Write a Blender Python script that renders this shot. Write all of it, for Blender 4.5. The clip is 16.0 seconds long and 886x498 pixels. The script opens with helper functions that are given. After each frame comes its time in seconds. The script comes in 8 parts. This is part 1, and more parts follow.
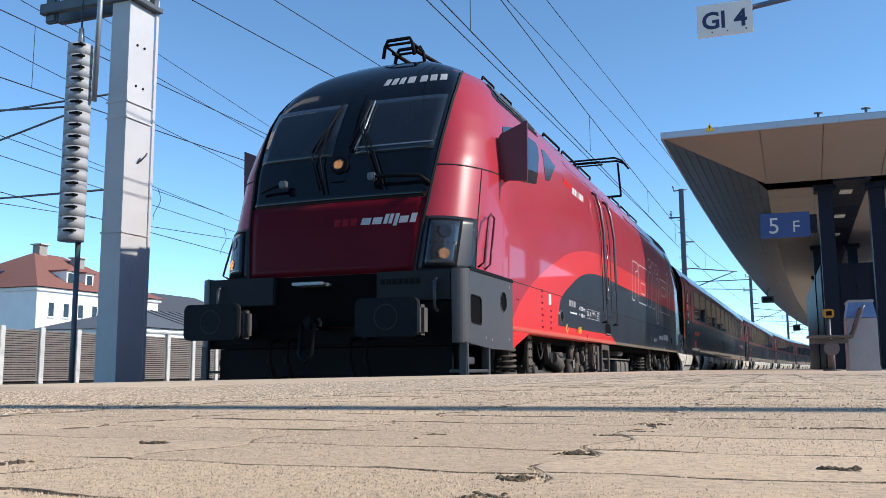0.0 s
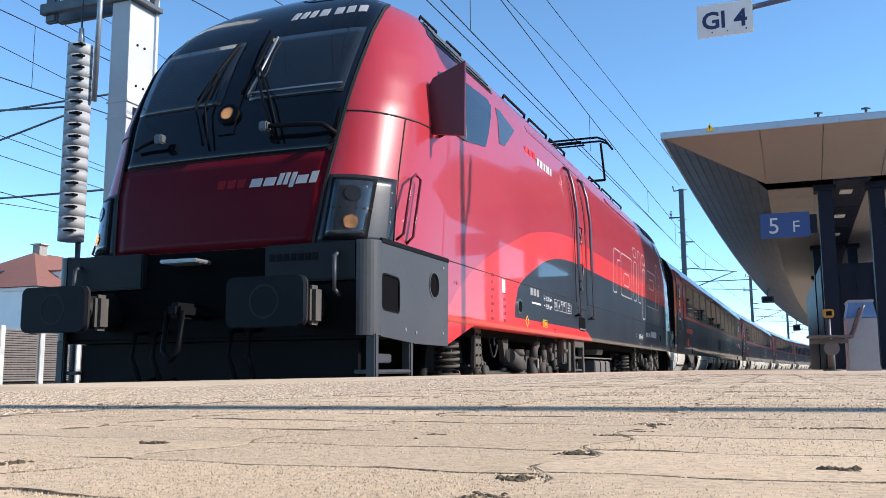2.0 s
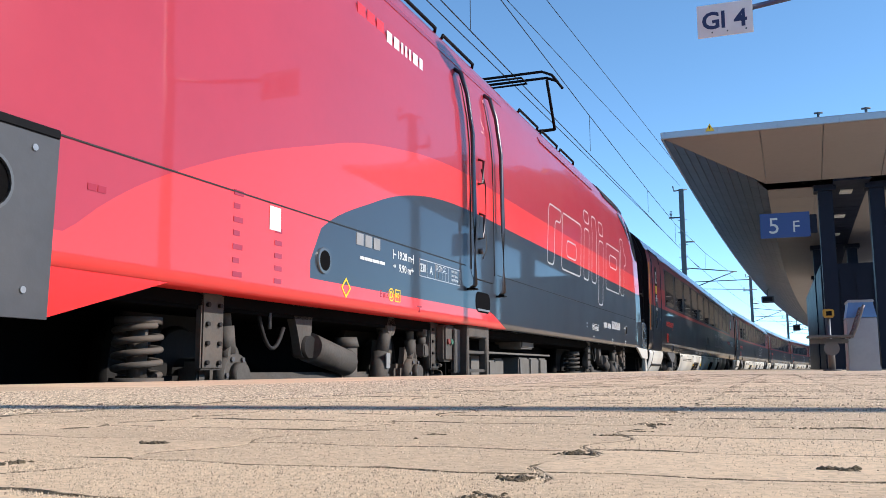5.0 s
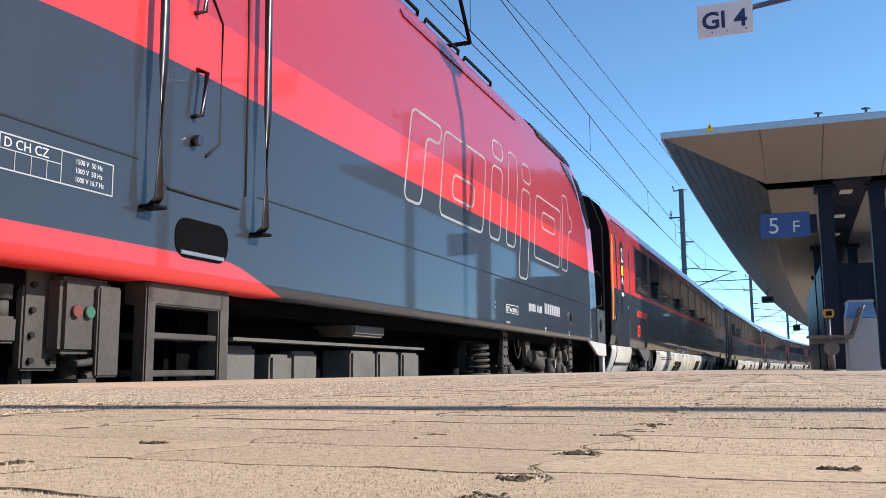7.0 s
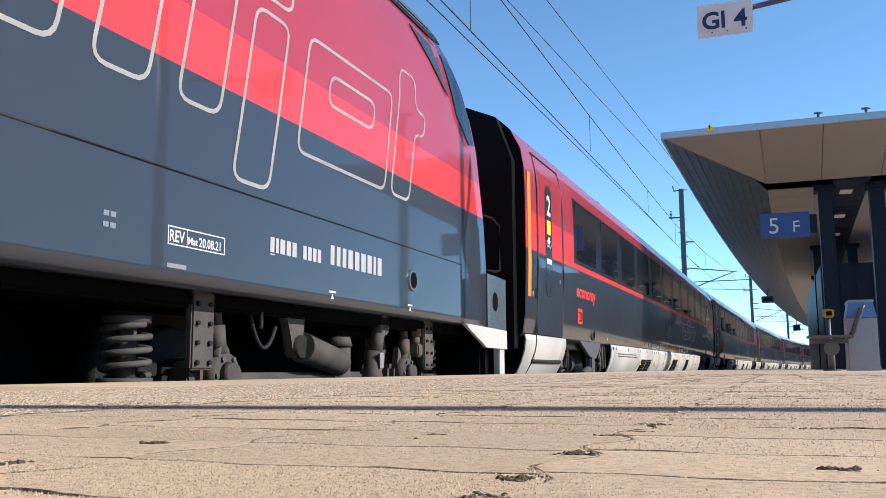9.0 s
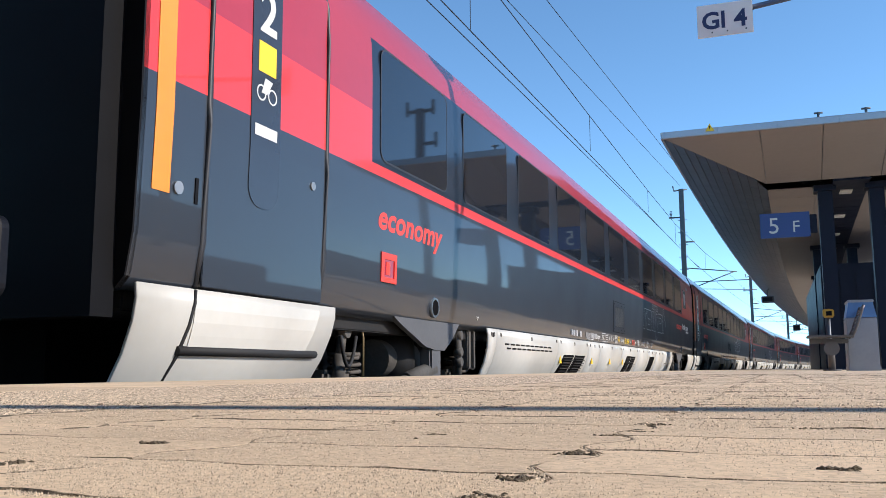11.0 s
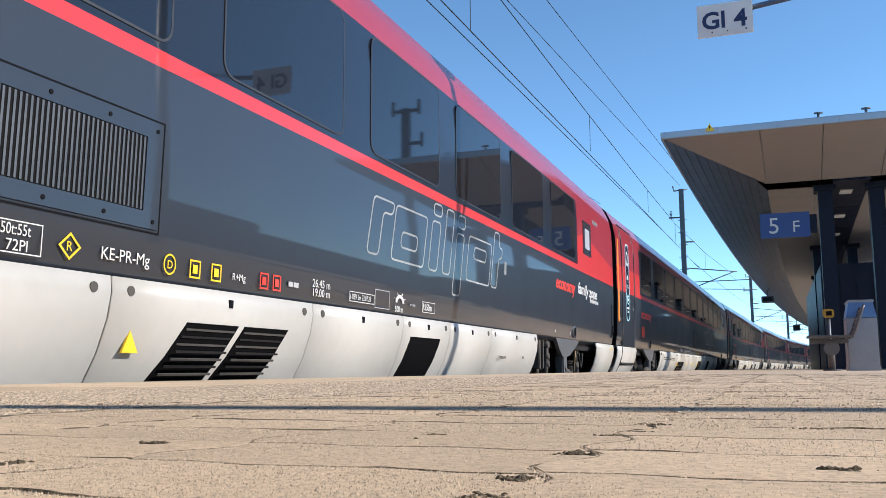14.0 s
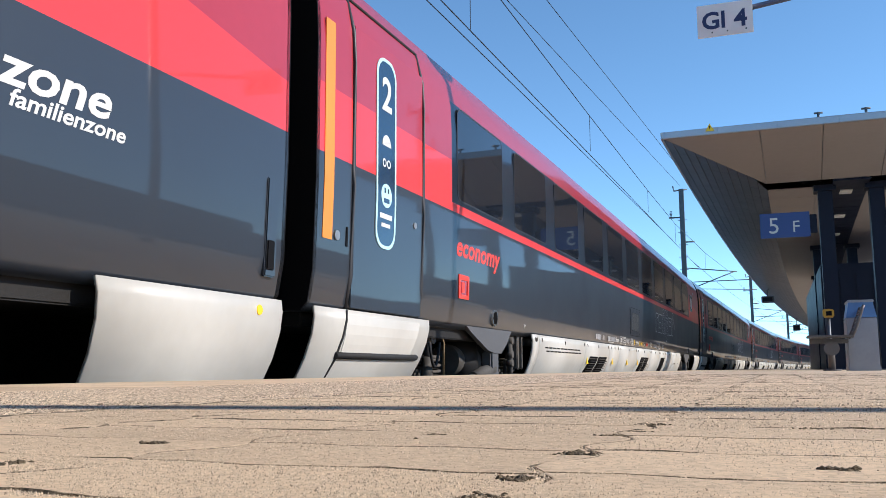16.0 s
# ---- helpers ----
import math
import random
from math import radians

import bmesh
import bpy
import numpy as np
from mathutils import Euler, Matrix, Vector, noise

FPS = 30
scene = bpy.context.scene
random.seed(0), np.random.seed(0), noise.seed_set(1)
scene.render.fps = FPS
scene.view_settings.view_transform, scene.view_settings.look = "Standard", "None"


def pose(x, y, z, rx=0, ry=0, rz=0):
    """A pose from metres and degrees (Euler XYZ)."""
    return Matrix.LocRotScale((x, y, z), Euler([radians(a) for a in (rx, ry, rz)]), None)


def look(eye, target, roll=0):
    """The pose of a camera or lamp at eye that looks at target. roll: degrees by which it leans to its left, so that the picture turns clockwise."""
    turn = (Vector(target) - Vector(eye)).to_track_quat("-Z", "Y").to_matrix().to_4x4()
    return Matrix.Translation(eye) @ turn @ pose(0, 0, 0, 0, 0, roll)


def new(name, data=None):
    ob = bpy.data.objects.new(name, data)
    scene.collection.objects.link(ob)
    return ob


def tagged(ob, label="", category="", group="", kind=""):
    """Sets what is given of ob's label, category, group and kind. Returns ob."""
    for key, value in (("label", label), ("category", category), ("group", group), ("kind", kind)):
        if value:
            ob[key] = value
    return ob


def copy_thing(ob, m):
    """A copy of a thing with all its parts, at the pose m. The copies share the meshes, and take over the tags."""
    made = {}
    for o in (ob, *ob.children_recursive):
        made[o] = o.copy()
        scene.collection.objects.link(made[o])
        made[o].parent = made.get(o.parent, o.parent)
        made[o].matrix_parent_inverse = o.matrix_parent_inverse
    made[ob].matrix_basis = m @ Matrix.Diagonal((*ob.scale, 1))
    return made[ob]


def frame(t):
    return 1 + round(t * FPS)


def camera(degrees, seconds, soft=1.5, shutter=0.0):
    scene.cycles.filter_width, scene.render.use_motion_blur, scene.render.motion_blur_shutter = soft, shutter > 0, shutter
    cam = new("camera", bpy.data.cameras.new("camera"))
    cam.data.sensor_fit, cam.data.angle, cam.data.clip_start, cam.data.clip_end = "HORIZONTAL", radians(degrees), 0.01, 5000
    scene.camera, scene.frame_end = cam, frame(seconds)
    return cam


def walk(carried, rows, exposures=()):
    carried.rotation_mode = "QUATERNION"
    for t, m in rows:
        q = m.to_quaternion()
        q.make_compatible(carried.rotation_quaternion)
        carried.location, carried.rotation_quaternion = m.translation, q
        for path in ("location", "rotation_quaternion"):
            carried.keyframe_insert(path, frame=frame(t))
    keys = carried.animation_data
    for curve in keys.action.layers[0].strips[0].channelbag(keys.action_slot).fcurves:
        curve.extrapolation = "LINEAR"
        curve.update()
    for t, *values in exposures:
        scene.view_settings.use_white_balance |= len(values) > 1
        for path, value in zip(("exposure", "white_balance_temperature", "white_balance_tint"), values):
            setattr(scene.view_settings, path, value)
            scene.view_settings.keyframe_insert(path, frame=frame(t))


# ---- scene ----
# ---------- camera: it lies still on the platform ----------
cam = camera(53.37, 16.0, soft=0.5)
EYE = (0.0, 0.0, 0.042)
TURN = pose(*EYE, 97.835, 0, 20.527) @ pose(0, 0, 0, 0, 0, -0.318)
walk(cam, [(0.0, TURN), (16.0, TURN)], exposures=[(0.0, 0.17), (1.5, 0.34), (2.5, 0.46), (3.5, 0.44), (5.0, 0.32), (7.0, 0.26), (9.0, 0.28), (16.0, 0.20)])

# ---------- daylight ----------
SUN = Vector((1.0, 0.15, 0.60)).normalized()          # towards the sun
world = bpy.data.worlds.new("sky")
scene.world = world
world.use_nodes = True
wn = world.node_tree
sky = wn.nodes.new("ShaderNodeTexSky")
sky.sky_type = "NISHITA"
sky.sun_disc = False
sky.sun_elevation = math.asin(SUN.z)
sky.sun_rotation = math.atan2(SUN.x, SUN.y)
sky.altitude = 900
sky.air_density, sky.dust_density, sky.ozone_density = 0.6, 0.0, 2.0
tint = wn.nodes.new("ShaderNodeMix")
tint.data_type, tint.blend_type = "RGBA", "MULTIPLY"
tint.inputs["Factor"].default_value = 1.0
tint.inputs["B"].default_value = (1.28, 1.64, 1.65, 1)
wn.links.new(sky.outputs[0], tint.inputs["A"])
wn.links.new(tint.outputs["Result"], wn.nodes["Background"].inputs[0])
wn.nodes["Background"].inputs[1].default_value = 0.15
sun_data = bpy.data.lights.new("sun", "SUN")
sun_data.energy, sun_data.angle, sun_data.color = 5.0, radians(0.53), (1.0, 0.92, 0.84)
sun = new("sun", sun_data)
sun.matrix_basis = look(SUN * 60, (0, 0, 0))

# ---------- the track's line ----------
TRACK_X, BEND = -4.212, 1 / 1163.8                    # centre of the train's track beside the camera; bend
RAIL = -0.54                                          # top of the rails below the platform


def line_x(y, off=0.0):
    """The track's centre line, shifted sideways."""
    return TRACK_X + off + (BEND * y * y / 2 if y > 0 else 0.0)


def line_turn(y):
    return -math.degrees(math.atan(BEND * max(y, 0.0)))


# ---------- materials ----------
def mat(name, base, rough=0.6, metal=0.0, vary=0.12, scale=6.0, bump=0.0, bump_scale=80.0, coat=0.0, spec=0.5, stain=None, stain_amt=0.0):
    """A surface with fine grain, broad stains and a little relief."""
    m = bpy.data.materials.new(name)
    m.use_nodes = True
    nt = m.node_tree
    b = nt.nodes["Principled BSDF"]
    tc = nt.nodes.new("ShaderNodeTexCoord")
    n1 = nt.nodes.new("ShaderNodeTexNoise")
    n1.inputs["Scale"].default_value, n1.inputs["Detail"].default_value = scale, 6
    n2 = nt.nodes.new("ShaderNodeTexNoise")
    n2.inputs["Scale"].default_value, n2.inputs["Detail"].default_value = scale * 9, 4
    for n in (n1, n2):
        nt.links.new(tc.outputs["Object"], n.inputs["Vector"])
    add = nt.nodes.new("ShaderNodeMath")
    add.operation = "MULTIPLY_ADD"
    nt.links.new(n2.outputs["Fac"], add.inputs[0])
    add.inputs[1].default_value = 0.5
    nt.links.new(n1.outputs["Fac"], add.inputs[2])
    ramp = nt.nodes.new("ShaderNodeMapRange")
    ramp.inputs["From Min"].default_value, ramp.inputs["From Max"].default_value = 0.45, 1.05
    ramp.inputs["To Min"].default_value, ramp.inputs["To Max"].default_value = 1 - vary, 1 + vary
    nt.links.new(add.outputs[0], ramp.inputs["Value"])
    mul = nt.nodes.new("ShaderNodeMix")
    mul.data_type, mul.blend_type = "RGBA", "MULTIPLY"
    mul.inputs["Factor"].default_value = 1
    mul.inputs["A"].default_value = (*base, 1)
    nt.links.new(ramp.outputs[0], mul.inputs["B"])
    out = mul.outputs["Result"]
    if stain:
        n3 = nt.nodes.new("ShaderNodeTexNoise")
        n3.inputs["Scale"].default_value, n3.inputs["Detail"].default_value = scale * 0.45, 8
        nt.links.new(tc.outputs["Object"], n3.inputs["Vector"])
        r3 = nt.nodes.new("ShaderNodeMapRange")
        r3.inputs["From Min"].default_value, r3.inputs["From Max"].default_value = 0.5, 0.72
        r3.inputs["To Max"].default_value = stain_amt
        nt.links.new(n3.outputs["Fac"], r3.inputs["Value"])
        mx = nt.nodes.new("ShaderNodeMix")
        mx.data_type = "RGBA"
        mx.inputs["B"].default_value = (*stain, 1)
        nt.links.new(r3.outputs[0], mx.inputs["Factor"])
        nt.links.new(out, mx.inputs["A"])
        out = mx.outputs["Result"]
    nt.links.new(out, b.inputs["Base Color"])
    rr = nt.nodes.new("ShaderNodeMapRange")
    rr.inputs["To Min"].default_value, rr.inputs["To Max"].default_value = max(0.02, rough * 0.8), min(1, rough * 1.2)
    nt.links.new(n1.outputs["Fac"], rr.inputs["Value"])
    nt.links.new(rr.outputs[0], b.inputs["Roughness"])
    b.inputs["Metallic"].default_value = metal
    b.inputs["Coat Weight"].default_value, b.inputs["Coat Roughness"].default_value = coat, 0.03
    b.inputs["Specular IOR Level"].default_value = spec
    if bump:
        n4 = nt.nodes.new("ShaderNodeTexNoise")
        n4.inputs["Scale"].default_value, n4.inputs["Detail"].default_value = bump_scale, 5
        nt.links.new(tc.outputs["Object"], n4.inputs["Vector"])
        bp = nt.nodes.new("ShaderNodeBump")
        bp.inputs["Strength"].default_value, bp.inputs["Distance"].default_value = bump, 0.01
        nt.links.new(n4.outputs["Fac"], bp.inputs["Height"])
        nt.links.new(bp.outputs[0], b.inputs["Normal"])
    return m


def paint(name, base, rough=0.25, coat=0.6, dirt=0.12):
    return mat(name, base, rough, 0, 0.06, 1.3, 0.02, 3.0, coat * 0.4, 0.4, (0.12, 0.10, 0.085), dirt)


DARK_RED = paint("ruby red gloss paint", (0.30, 0.012, 0.022), 0.22, 0.7, 0.04)
RED = paint("bright red gloss paint", (0.62, 0.025, 0.022), 0.25, 0.5, 0.04)
GREY = paint("basalt grey gloss paint", (0.075, 0.085, 0.095), 0.25, 0.6, 0.06)
BLOCK_GREY = mat("dusty grey end casing", (0.050, 0.054, 0.062), 0.5, 0, 0.15, 2.0, 0.05, 60, 0, 0.4, (0.16, 0.14, 0.12), 0.18)
WHITE_SKIRT = paint("dusty white skirt paint", (0.53, 0.52, 0.485), 0.4, 0.2, 0.35)
BLACK = mat("matt black", (0.005, 0.005, 0.006), 0.6, 0, 0.2, 4, 0, 0, 0, 0.1)
# Flat black painted for the shade in hollows and under the vehicles.
VOID = mat("flat black for hollows and shade", (0.004, 0.004, 0.0045), 0.95, 0, 0.2, 4, 0, 0, 0, 0.05)
BLACK_GLOSS = mat("black gloss front glass mask", (0.004, 0.005, 0.008), 0.08, 0, 0.1, 2, 0, 0, 0.0, 0.35)
RUBBER = mat("black rubber", (0.009, 0.009, 0.010), 0.75, 0, 0.2, 9, 0.1, 90)
UNDER = mat("dusty grey running gear", (0.080, 0.075, 0.069), 0.75, 0.2, 0.3, 5, 0.2, 40, 0, 0.3, (0.16, 0.12, 0.09), 0.5)
UNDER_DARK = mat("dark brake dust steel", (0.016, 0.015, 0.0145), 0.7, 0.4, 0.3, 5, 0.15, 50)
CHROME = mat("dull handrail steel", (0.13, 0.115, 0.115), 0.30, 1.0, 0.12, 8)
WIRE = mat("overhead wire", (0.03, 0.03, 0.035), 0.5, 0.5, 0.1, 3)
GALV = mat("galvanised steel", (0.30, 0.32, 0.34), 0.45, 0.7, 0.15, 6)
MAST = mat("dark galvanised mast", (0.10, 0.11, 0.12), 0.5, 0.5, 0.15, 6)
ROOF_GREY = mat("silver roof paint", (0.34, 0.36, 0.40), 0.4, 0.2, 0.12, 2, 0, 0, 0.2)
WIN = mat("tinted window glass", (0.012, 0.016, 0.024), 0.03, 0, 0.05, 1, 0, 0, 0.0, 0.55)
WIN_BAND = paint("dark window band paint", (0.03, 0.033, 0.042), 0.2, 0.6, 0.03)
ORANGE = paint("orange strip paint", (0.75, 0.24, 0.03), 0.4, 0.2, 0.05)
MARK_WHITE = mat("white lettering film", (0.60, 0.60, 0.59), 0.45, 0, 0.05, 8)
MARK_RED = mat("red lettering film", (0.75, 0.05, 0.03), 0.4, 0, 0.05, 8)
MARK_YELLOW = mat("yellow marking film", (0.85, 0.55, 0.02), 0.45, 0, 0.05, 8)
MARK_CYAN = mat("pale blue marking film", (0.45, 0.72, 0.78), 0.45, 0, 0.05, 8)
CANOPY_PANEL = mat("beige soffit panel", (0.275, 0.242, 0.222), 0.55, 0, 0.06, 1.0)
# Silver sheet coloured near black, for the shade under the canopy's slope.
CANOPY_EDGE = mat("perforated silver edge sheet darkened for shade", (0.048, 0.058, 0.085), 0.45, 0.4, 0.15, 2)
COLUMN = mat("anthracite column paint", (0.011, 0.014, 0.028), 0.45, 0, 0.1, 3, 0, 0, 0, 0.15)
CONCRETE = mat("pale concrete", (0.55, 0.53, 0.50), 0.8, 0, 0.12, 3, 0.15, 40, 0, 0.3, (0.3, 0.28, 0.25), 0.3)
SIGN_WHITE = mat("white sign enamel", (0.75, 0.74, 0.72), 0.4, 0, 0.05, 4, 0, 0, 0.2, 0.5, (0.4, 0.38, 0.34), 0.15)
SIGN_BLUE = mat("blue sign enamel", (0.012, 0.035, 0.19), 0.3, 0, 0.05, 4, 0, 0, 0.3)
NAVY = mat("navy lettering", (0.02, 0.035, 0.11), 0.5, 0, 0.05, 4)
BALLAST = mat("ballast", (0.20, 0.18, 0.16), 0.9, 0, 0.4, 20, 0.8, 25)
RAIL_STEEL = mat("rusty rail", (0.16, 0.09, 0.06), 0.7, 0.4, 0.2, 8)
PLATFORM_EDGE = mat("pale edge slab", (0.50, 0.44, 0.36), 0.85, 0, 0.12, 9, 0.35, 120)
HOUSE_WHITE = mat("white render", (0.80, 0.79, 0.77), 0.85, 0, 0.04, 1)
ROOF_TILE = mat("red brown roof tiles", (0.24, 0.10, 0.075), 0.8, 0, 0.2, 3, 0.3, 30)
ROOF_DARK = mat("dark slate roof", (0.07, 0.075, 0.085), 0.7, 0, 0.2, 3, 0.2, 30)
FENCE = mat("weathered noise barrier boards", (0.20, 0.175, 0.155), 0.85, 0, 0.25, 5, 0.2, 40)
POST_PALE = mat("pale fence post concrete", (0.50, 0.49, 0.46), 0.8, 0, 0.1, 5)


# ---------- mesh helpers ----------
def part(name, bm, material, parent=None, label="", m=None, smooth=False):
    """Links a bmesh as one mesh object, under a parent if there is one."""
    me = bpy.data.meshes.new(name)
    if smooth:
        for fc in bm.faces:
            fc.smooth = True
    bm.normal_update()
    bm.to_mesh(me)
    bm.free()
    for mm in (material if isinstance(material, (list, tuple)) else [material]):
        me.materials.append(mm)
    ob = new(name, me)
    if parent is not None:
        ob.parent = parent
    if m is not None:
        ob.matrix_basis = m
    if label:
        tagged(ob, label)
    return ob


def thing(name, label, category, group="", kind="", m=None):
    ob = new(name)
    ob.empty_display_size = 0.2
    if m is not None:
        ob.matrix_basis = m
    return tagged(ob, label, category, group, kind)


def add_box(bm, lo, hi, bevel=0.0, m=None):
    c = [(a + b) / 2 for a, b in zip(lo, hi)]
    d = [max(abs(b - a), 1e-4) for a, b in zip(lo, hi)]
    g = bmesh.ops.create_cube(bm, size=1)["verts"]
    bmesh.ops.scale(bm, vec=d, verts=g)
    bmesh.ops.translate(bm, vec=c, verts=g)
    if bevel:
        es = list({e for v in g for e in v.link_edges})
        r = bmesh.ops.bevel(bm, geom=es, offset=min(bevel, min(d) * 0.45), segments=2, affect="EDGES")
        g = list({v for f in r["faces"] for v in f.verts} | {v for v in g if v.is_valid})
    if m is not None:
        bmesh.ops.transform(bm, matrix=m, verts=[v for v in g if v.is_valid])
    return bm


def box(lo, hi, bevel=0.0, m=None):
    return add_box(bmesh.new(), lo, hi, bevel, m)


def add_rod(bm, a, b, r, r2=None, seg=10):
    a, b = Vector(a), Vector(b)
    d = b - a
    m = Matrix.Translation((a + b) / 2) @ d.to_track_quat("Z", "Y").to_matrix().to_4x4()
    g = bmesh.ops.create_cone(bm, cap_ends=True, segments=seg, radius1=r, radius2=r if r2 is None else r2, depth=d.length, matrix=m)["verts"]
    for fc in {fc for v in g for fc in v.link_faces}:
        fc.smooth = len(fc.verts) == 4 and seg > 6
    return bm


def rod(a, b, r, r2=None, seg=10):
    return add_rod(bmesh.new(), a, b, r, r2, seg)


def add_pipe(bm, pts, r, seg=8):
    """A round bar bent along the points."""
    pts = [Vector(p) for p in pts]
    rings = []
    for i, p in enumerate(pts):
        d = (pts[min(i + 1, len(pts) - 1)] - pts[max(i - 1, 0)]).normalized()
        q = d.to_track_quat("Z", "Y").to_matrix()
        rings.append([bm.verts.new(p + q @ Vector((r * math.cos(2 * math.pi * j / seg), r * math.sin(2 * math.pi * j / seg), 0))) for j in range(seg)])
    for a, b in zip(rings, rings[1:]):
        for j in range(seg):
            bm.faces.new((a[j], a[(j + 1) % seg], b[(j + 1) % seg], b[j])).smooth = True
    bm.faces.new(rings[0][::-1])
    bm.faces.new(rings[-1])
    return bm


def pipe(pts, r, seg=8):
    return add_pipe(bmesh.new(), pts, r, seg)


def add_prism(bm, outline, axis, lo, hi):
    """A flat outline of (u, v) pulled along an axis: x -> (y, z), y -> (x, z), z -> (x, y)."""
    def put(u, v, w):
        return {"x": (w, u, v), "y": (u, w, v), "z": (u, v, w)}[axis]
    a = [bm.verts.new(put(u, v, lo)) for u, v in outline]
    b = [bm.verts.new(put(u, v, hi)) for u, v in outline]
    n = len(outline)
    fs = [bm.faces.new(a), bm.faces.new(b)]
    for i in range(n):
        fs.append(bm.faces.new((a[i], a[(i + 1) % n], b[(i + 1) % n], b[i])))
    bmesh.ops.recalc_face_normals(bm, faces=fs)
    return bm


def prism(outline, axis, lo, hi):
    return add_prism(bmesh.new(), outline, axis, lo, hi)


def round_rect(u0, v0, u1, v1, r, seg=5):
    pts = []
    for cu, cv, a0 in ((u1 - r, v1 - r, 0), (u0 + r, v1 - r, 90), (u0 + r, v0 + r, 180), (u1 - r, v0 + r, 270)):
        for i in range(seg + 1):
            a = radians(a0 + 90 * i / seg)
            pts.append((cu + r * math.cos(a), cv + r * math.sin(a)))
    return pts


def ring_prism(outer, inner, axis, lo, hi):
    """A frame between two outlines with the same number of points."""
    bm = bmesh.new()

    def put(u, v, w):
        return {"x": (w, u, v), "y": (u, w, v), "z": (u, v, w)}[axis]
    n = len(outer)
    rings = [[bm.verts.new(put(u, v, w)) for u, v in o] for o, w in ((outer, lo), (outer, hi), (inner, hi), (inner, lo))]
    fs = []
    for k in range(4):
        a, b = rings[k], rings[(k + 1) % 4]
        for i in range(n):
            fs.append(bm.faces.new((a[i], a[(i + 1) % n], b[(i + 1) % n], b[i])))
    bmesh.ops.recalc_face_normals(bm, faces=fs)
    return bm


def interp(x, xs, ys):
    return float(np.interp(x, xs, ys))


def text_mesh(body, size, m, name, material, parent, depth=0.002, align="LEFT", shear=0.0, label="", spread=1.0, bold=0.0):
    """Raised lettering in Blender's own font."""
    cu = bpy.data.curves.new(name, "FONT")
    cu.body, cu.size, cu.extrude, cu.align_x, cu.shear, cu.space_character = body, size, depth, align, shear, spread
    cu.resolution_u, cu.offset = 3, bold
    tmp = bpy.data.objects.new(name, cu)
    me = bpy.data.meshes.new_from_object(tmp)
    bpy.data.objects.remove(tmp)
    bpy.data.curves.remove(cu)
    me.transform(m)
    me.materials.clear()
    me.materials.append(material)
    ob = new(name, me)
    if parent is not None:
        ob.parent = parent
    if label:
        tagged(ob, label)
    return ob


# writing on the side that faces +x: letters run along +y, upright in z
def on_side(x, y, z, wide=1.0):
    return Matrix.Translation((x, y, z)) @ Matrix(((0, 0, 1, 0), (wide, 0, 0, 0), (0, 1, 0, 0), (0, 0, 0, 1)))


# writing on faces that look towards -y: letters run along +x
def on_front(x, y, z):
    return Matrix.Translation((x, y, z)) @ Matrix(((1, 0, 0, 0), (0, 0, -1, 0), (0, 1, 0, 0), (0, 0, 0, 1)))


# Same casing as BLOCK_GREY; its shaded front gets a darker grey.
CASING_SHADE = mat("casing grey darkened for the shaded front", (0.014, 0.015, 0.018), 0.5, 0, 0.15, 3, 0.05, 60, 0, 0.15)
# Black lowered below the paint's own tone to keep shaded parts dark.
BLOCK_DARK = mat("casing black lowered for shade", (0.004, 0.004, 0.005), 0.55, 0, 0.2, 3, 0.05, 60, 0, 0.08)
BUFFER_BLACK = mat("scuffed black buffer", (0.005, 0.006, 0.010), 0.45, 0, 0.4, 6, 0.1, 40, 0, 0.10, (0.022, 0.022, 0.024), 0.3)
WIN_FRONT = mat("tinted windscreen glass", (0.014, 0.019, 0.026), 0.05, 0, 0.1, 1, 0, 0, 0.0, 0.5)
BTN_GREEN = mat("faded green button", (0.035, 0.12, 0.08), 0.5, 0, 0.05, 4)
FASCIA = mat("silver fascia sheet", (0.42, 0.44, 0.47), 0.35, 0.5, 0.06, 2)
BOX_GREY = mat("light grey cabinet paint", (0.33, 0.34, 0.36), 0.45, 0, 0.08, 3)
SIGN_BLUE_PALE = mat("pale blue lid paint", (0.10, 0.22, 0.45), 0.35, 0, 0.08, 3)
SIGN_ARM = mat("blue grey sign arm", (0.09, 0.12, 0.19), 0.45, 0.3, 0.1, 5)
MOSS = mat("dark moss and grit", (0.15, 0.115, 0.075), 0.95, 0, 0.5, 90, 0.8, 300)
PILLAR = mat("pale grey pillar paint", (0.47, 0.47, 0.475), 0.55, 0.0, 0.06, 2.5, 0.03, 40, 0, 0.4, (0.38, 0.36, 0.33), 0.25)
WEIGHT = mat("grey cast weight", (0.34, 0.35, 0.36), 0.7, 0.1, 0.12, 8, 0.1, 60)
UNDER_PALE = mat("dusty pale grey gusset", (0.085, 0.088, 0.095), 0.6, 0.1, 0.12, 3, 0.05, 40)
BTN_RED = mat("faded red button", (0.16, 0.035, 0.03), 0.6, 0, 0.1, 4)
BOX_DUST = mat("dusty beige grey equipment box", (0.15, 0.142, 0.130), 0.75, 0.1, 0.2, 4, 0.1, 40, 0, 0.3, (0.10, 0.085, 0.07), 0.4)
CABLE_TAN = mat("dusty tan cable", (0.28, 0.20, 0.10), 0.7, 0, 0.1, 6)
YARD = mat("dark grey yard building", (0.065, 0.064, 0.067), 0.8, 0, 0.2, 0.6)
BENCH = mat("grey brown bench steel", (0.14, 0.13, 0.125), 0.5, 0.4, 0.1, 6)

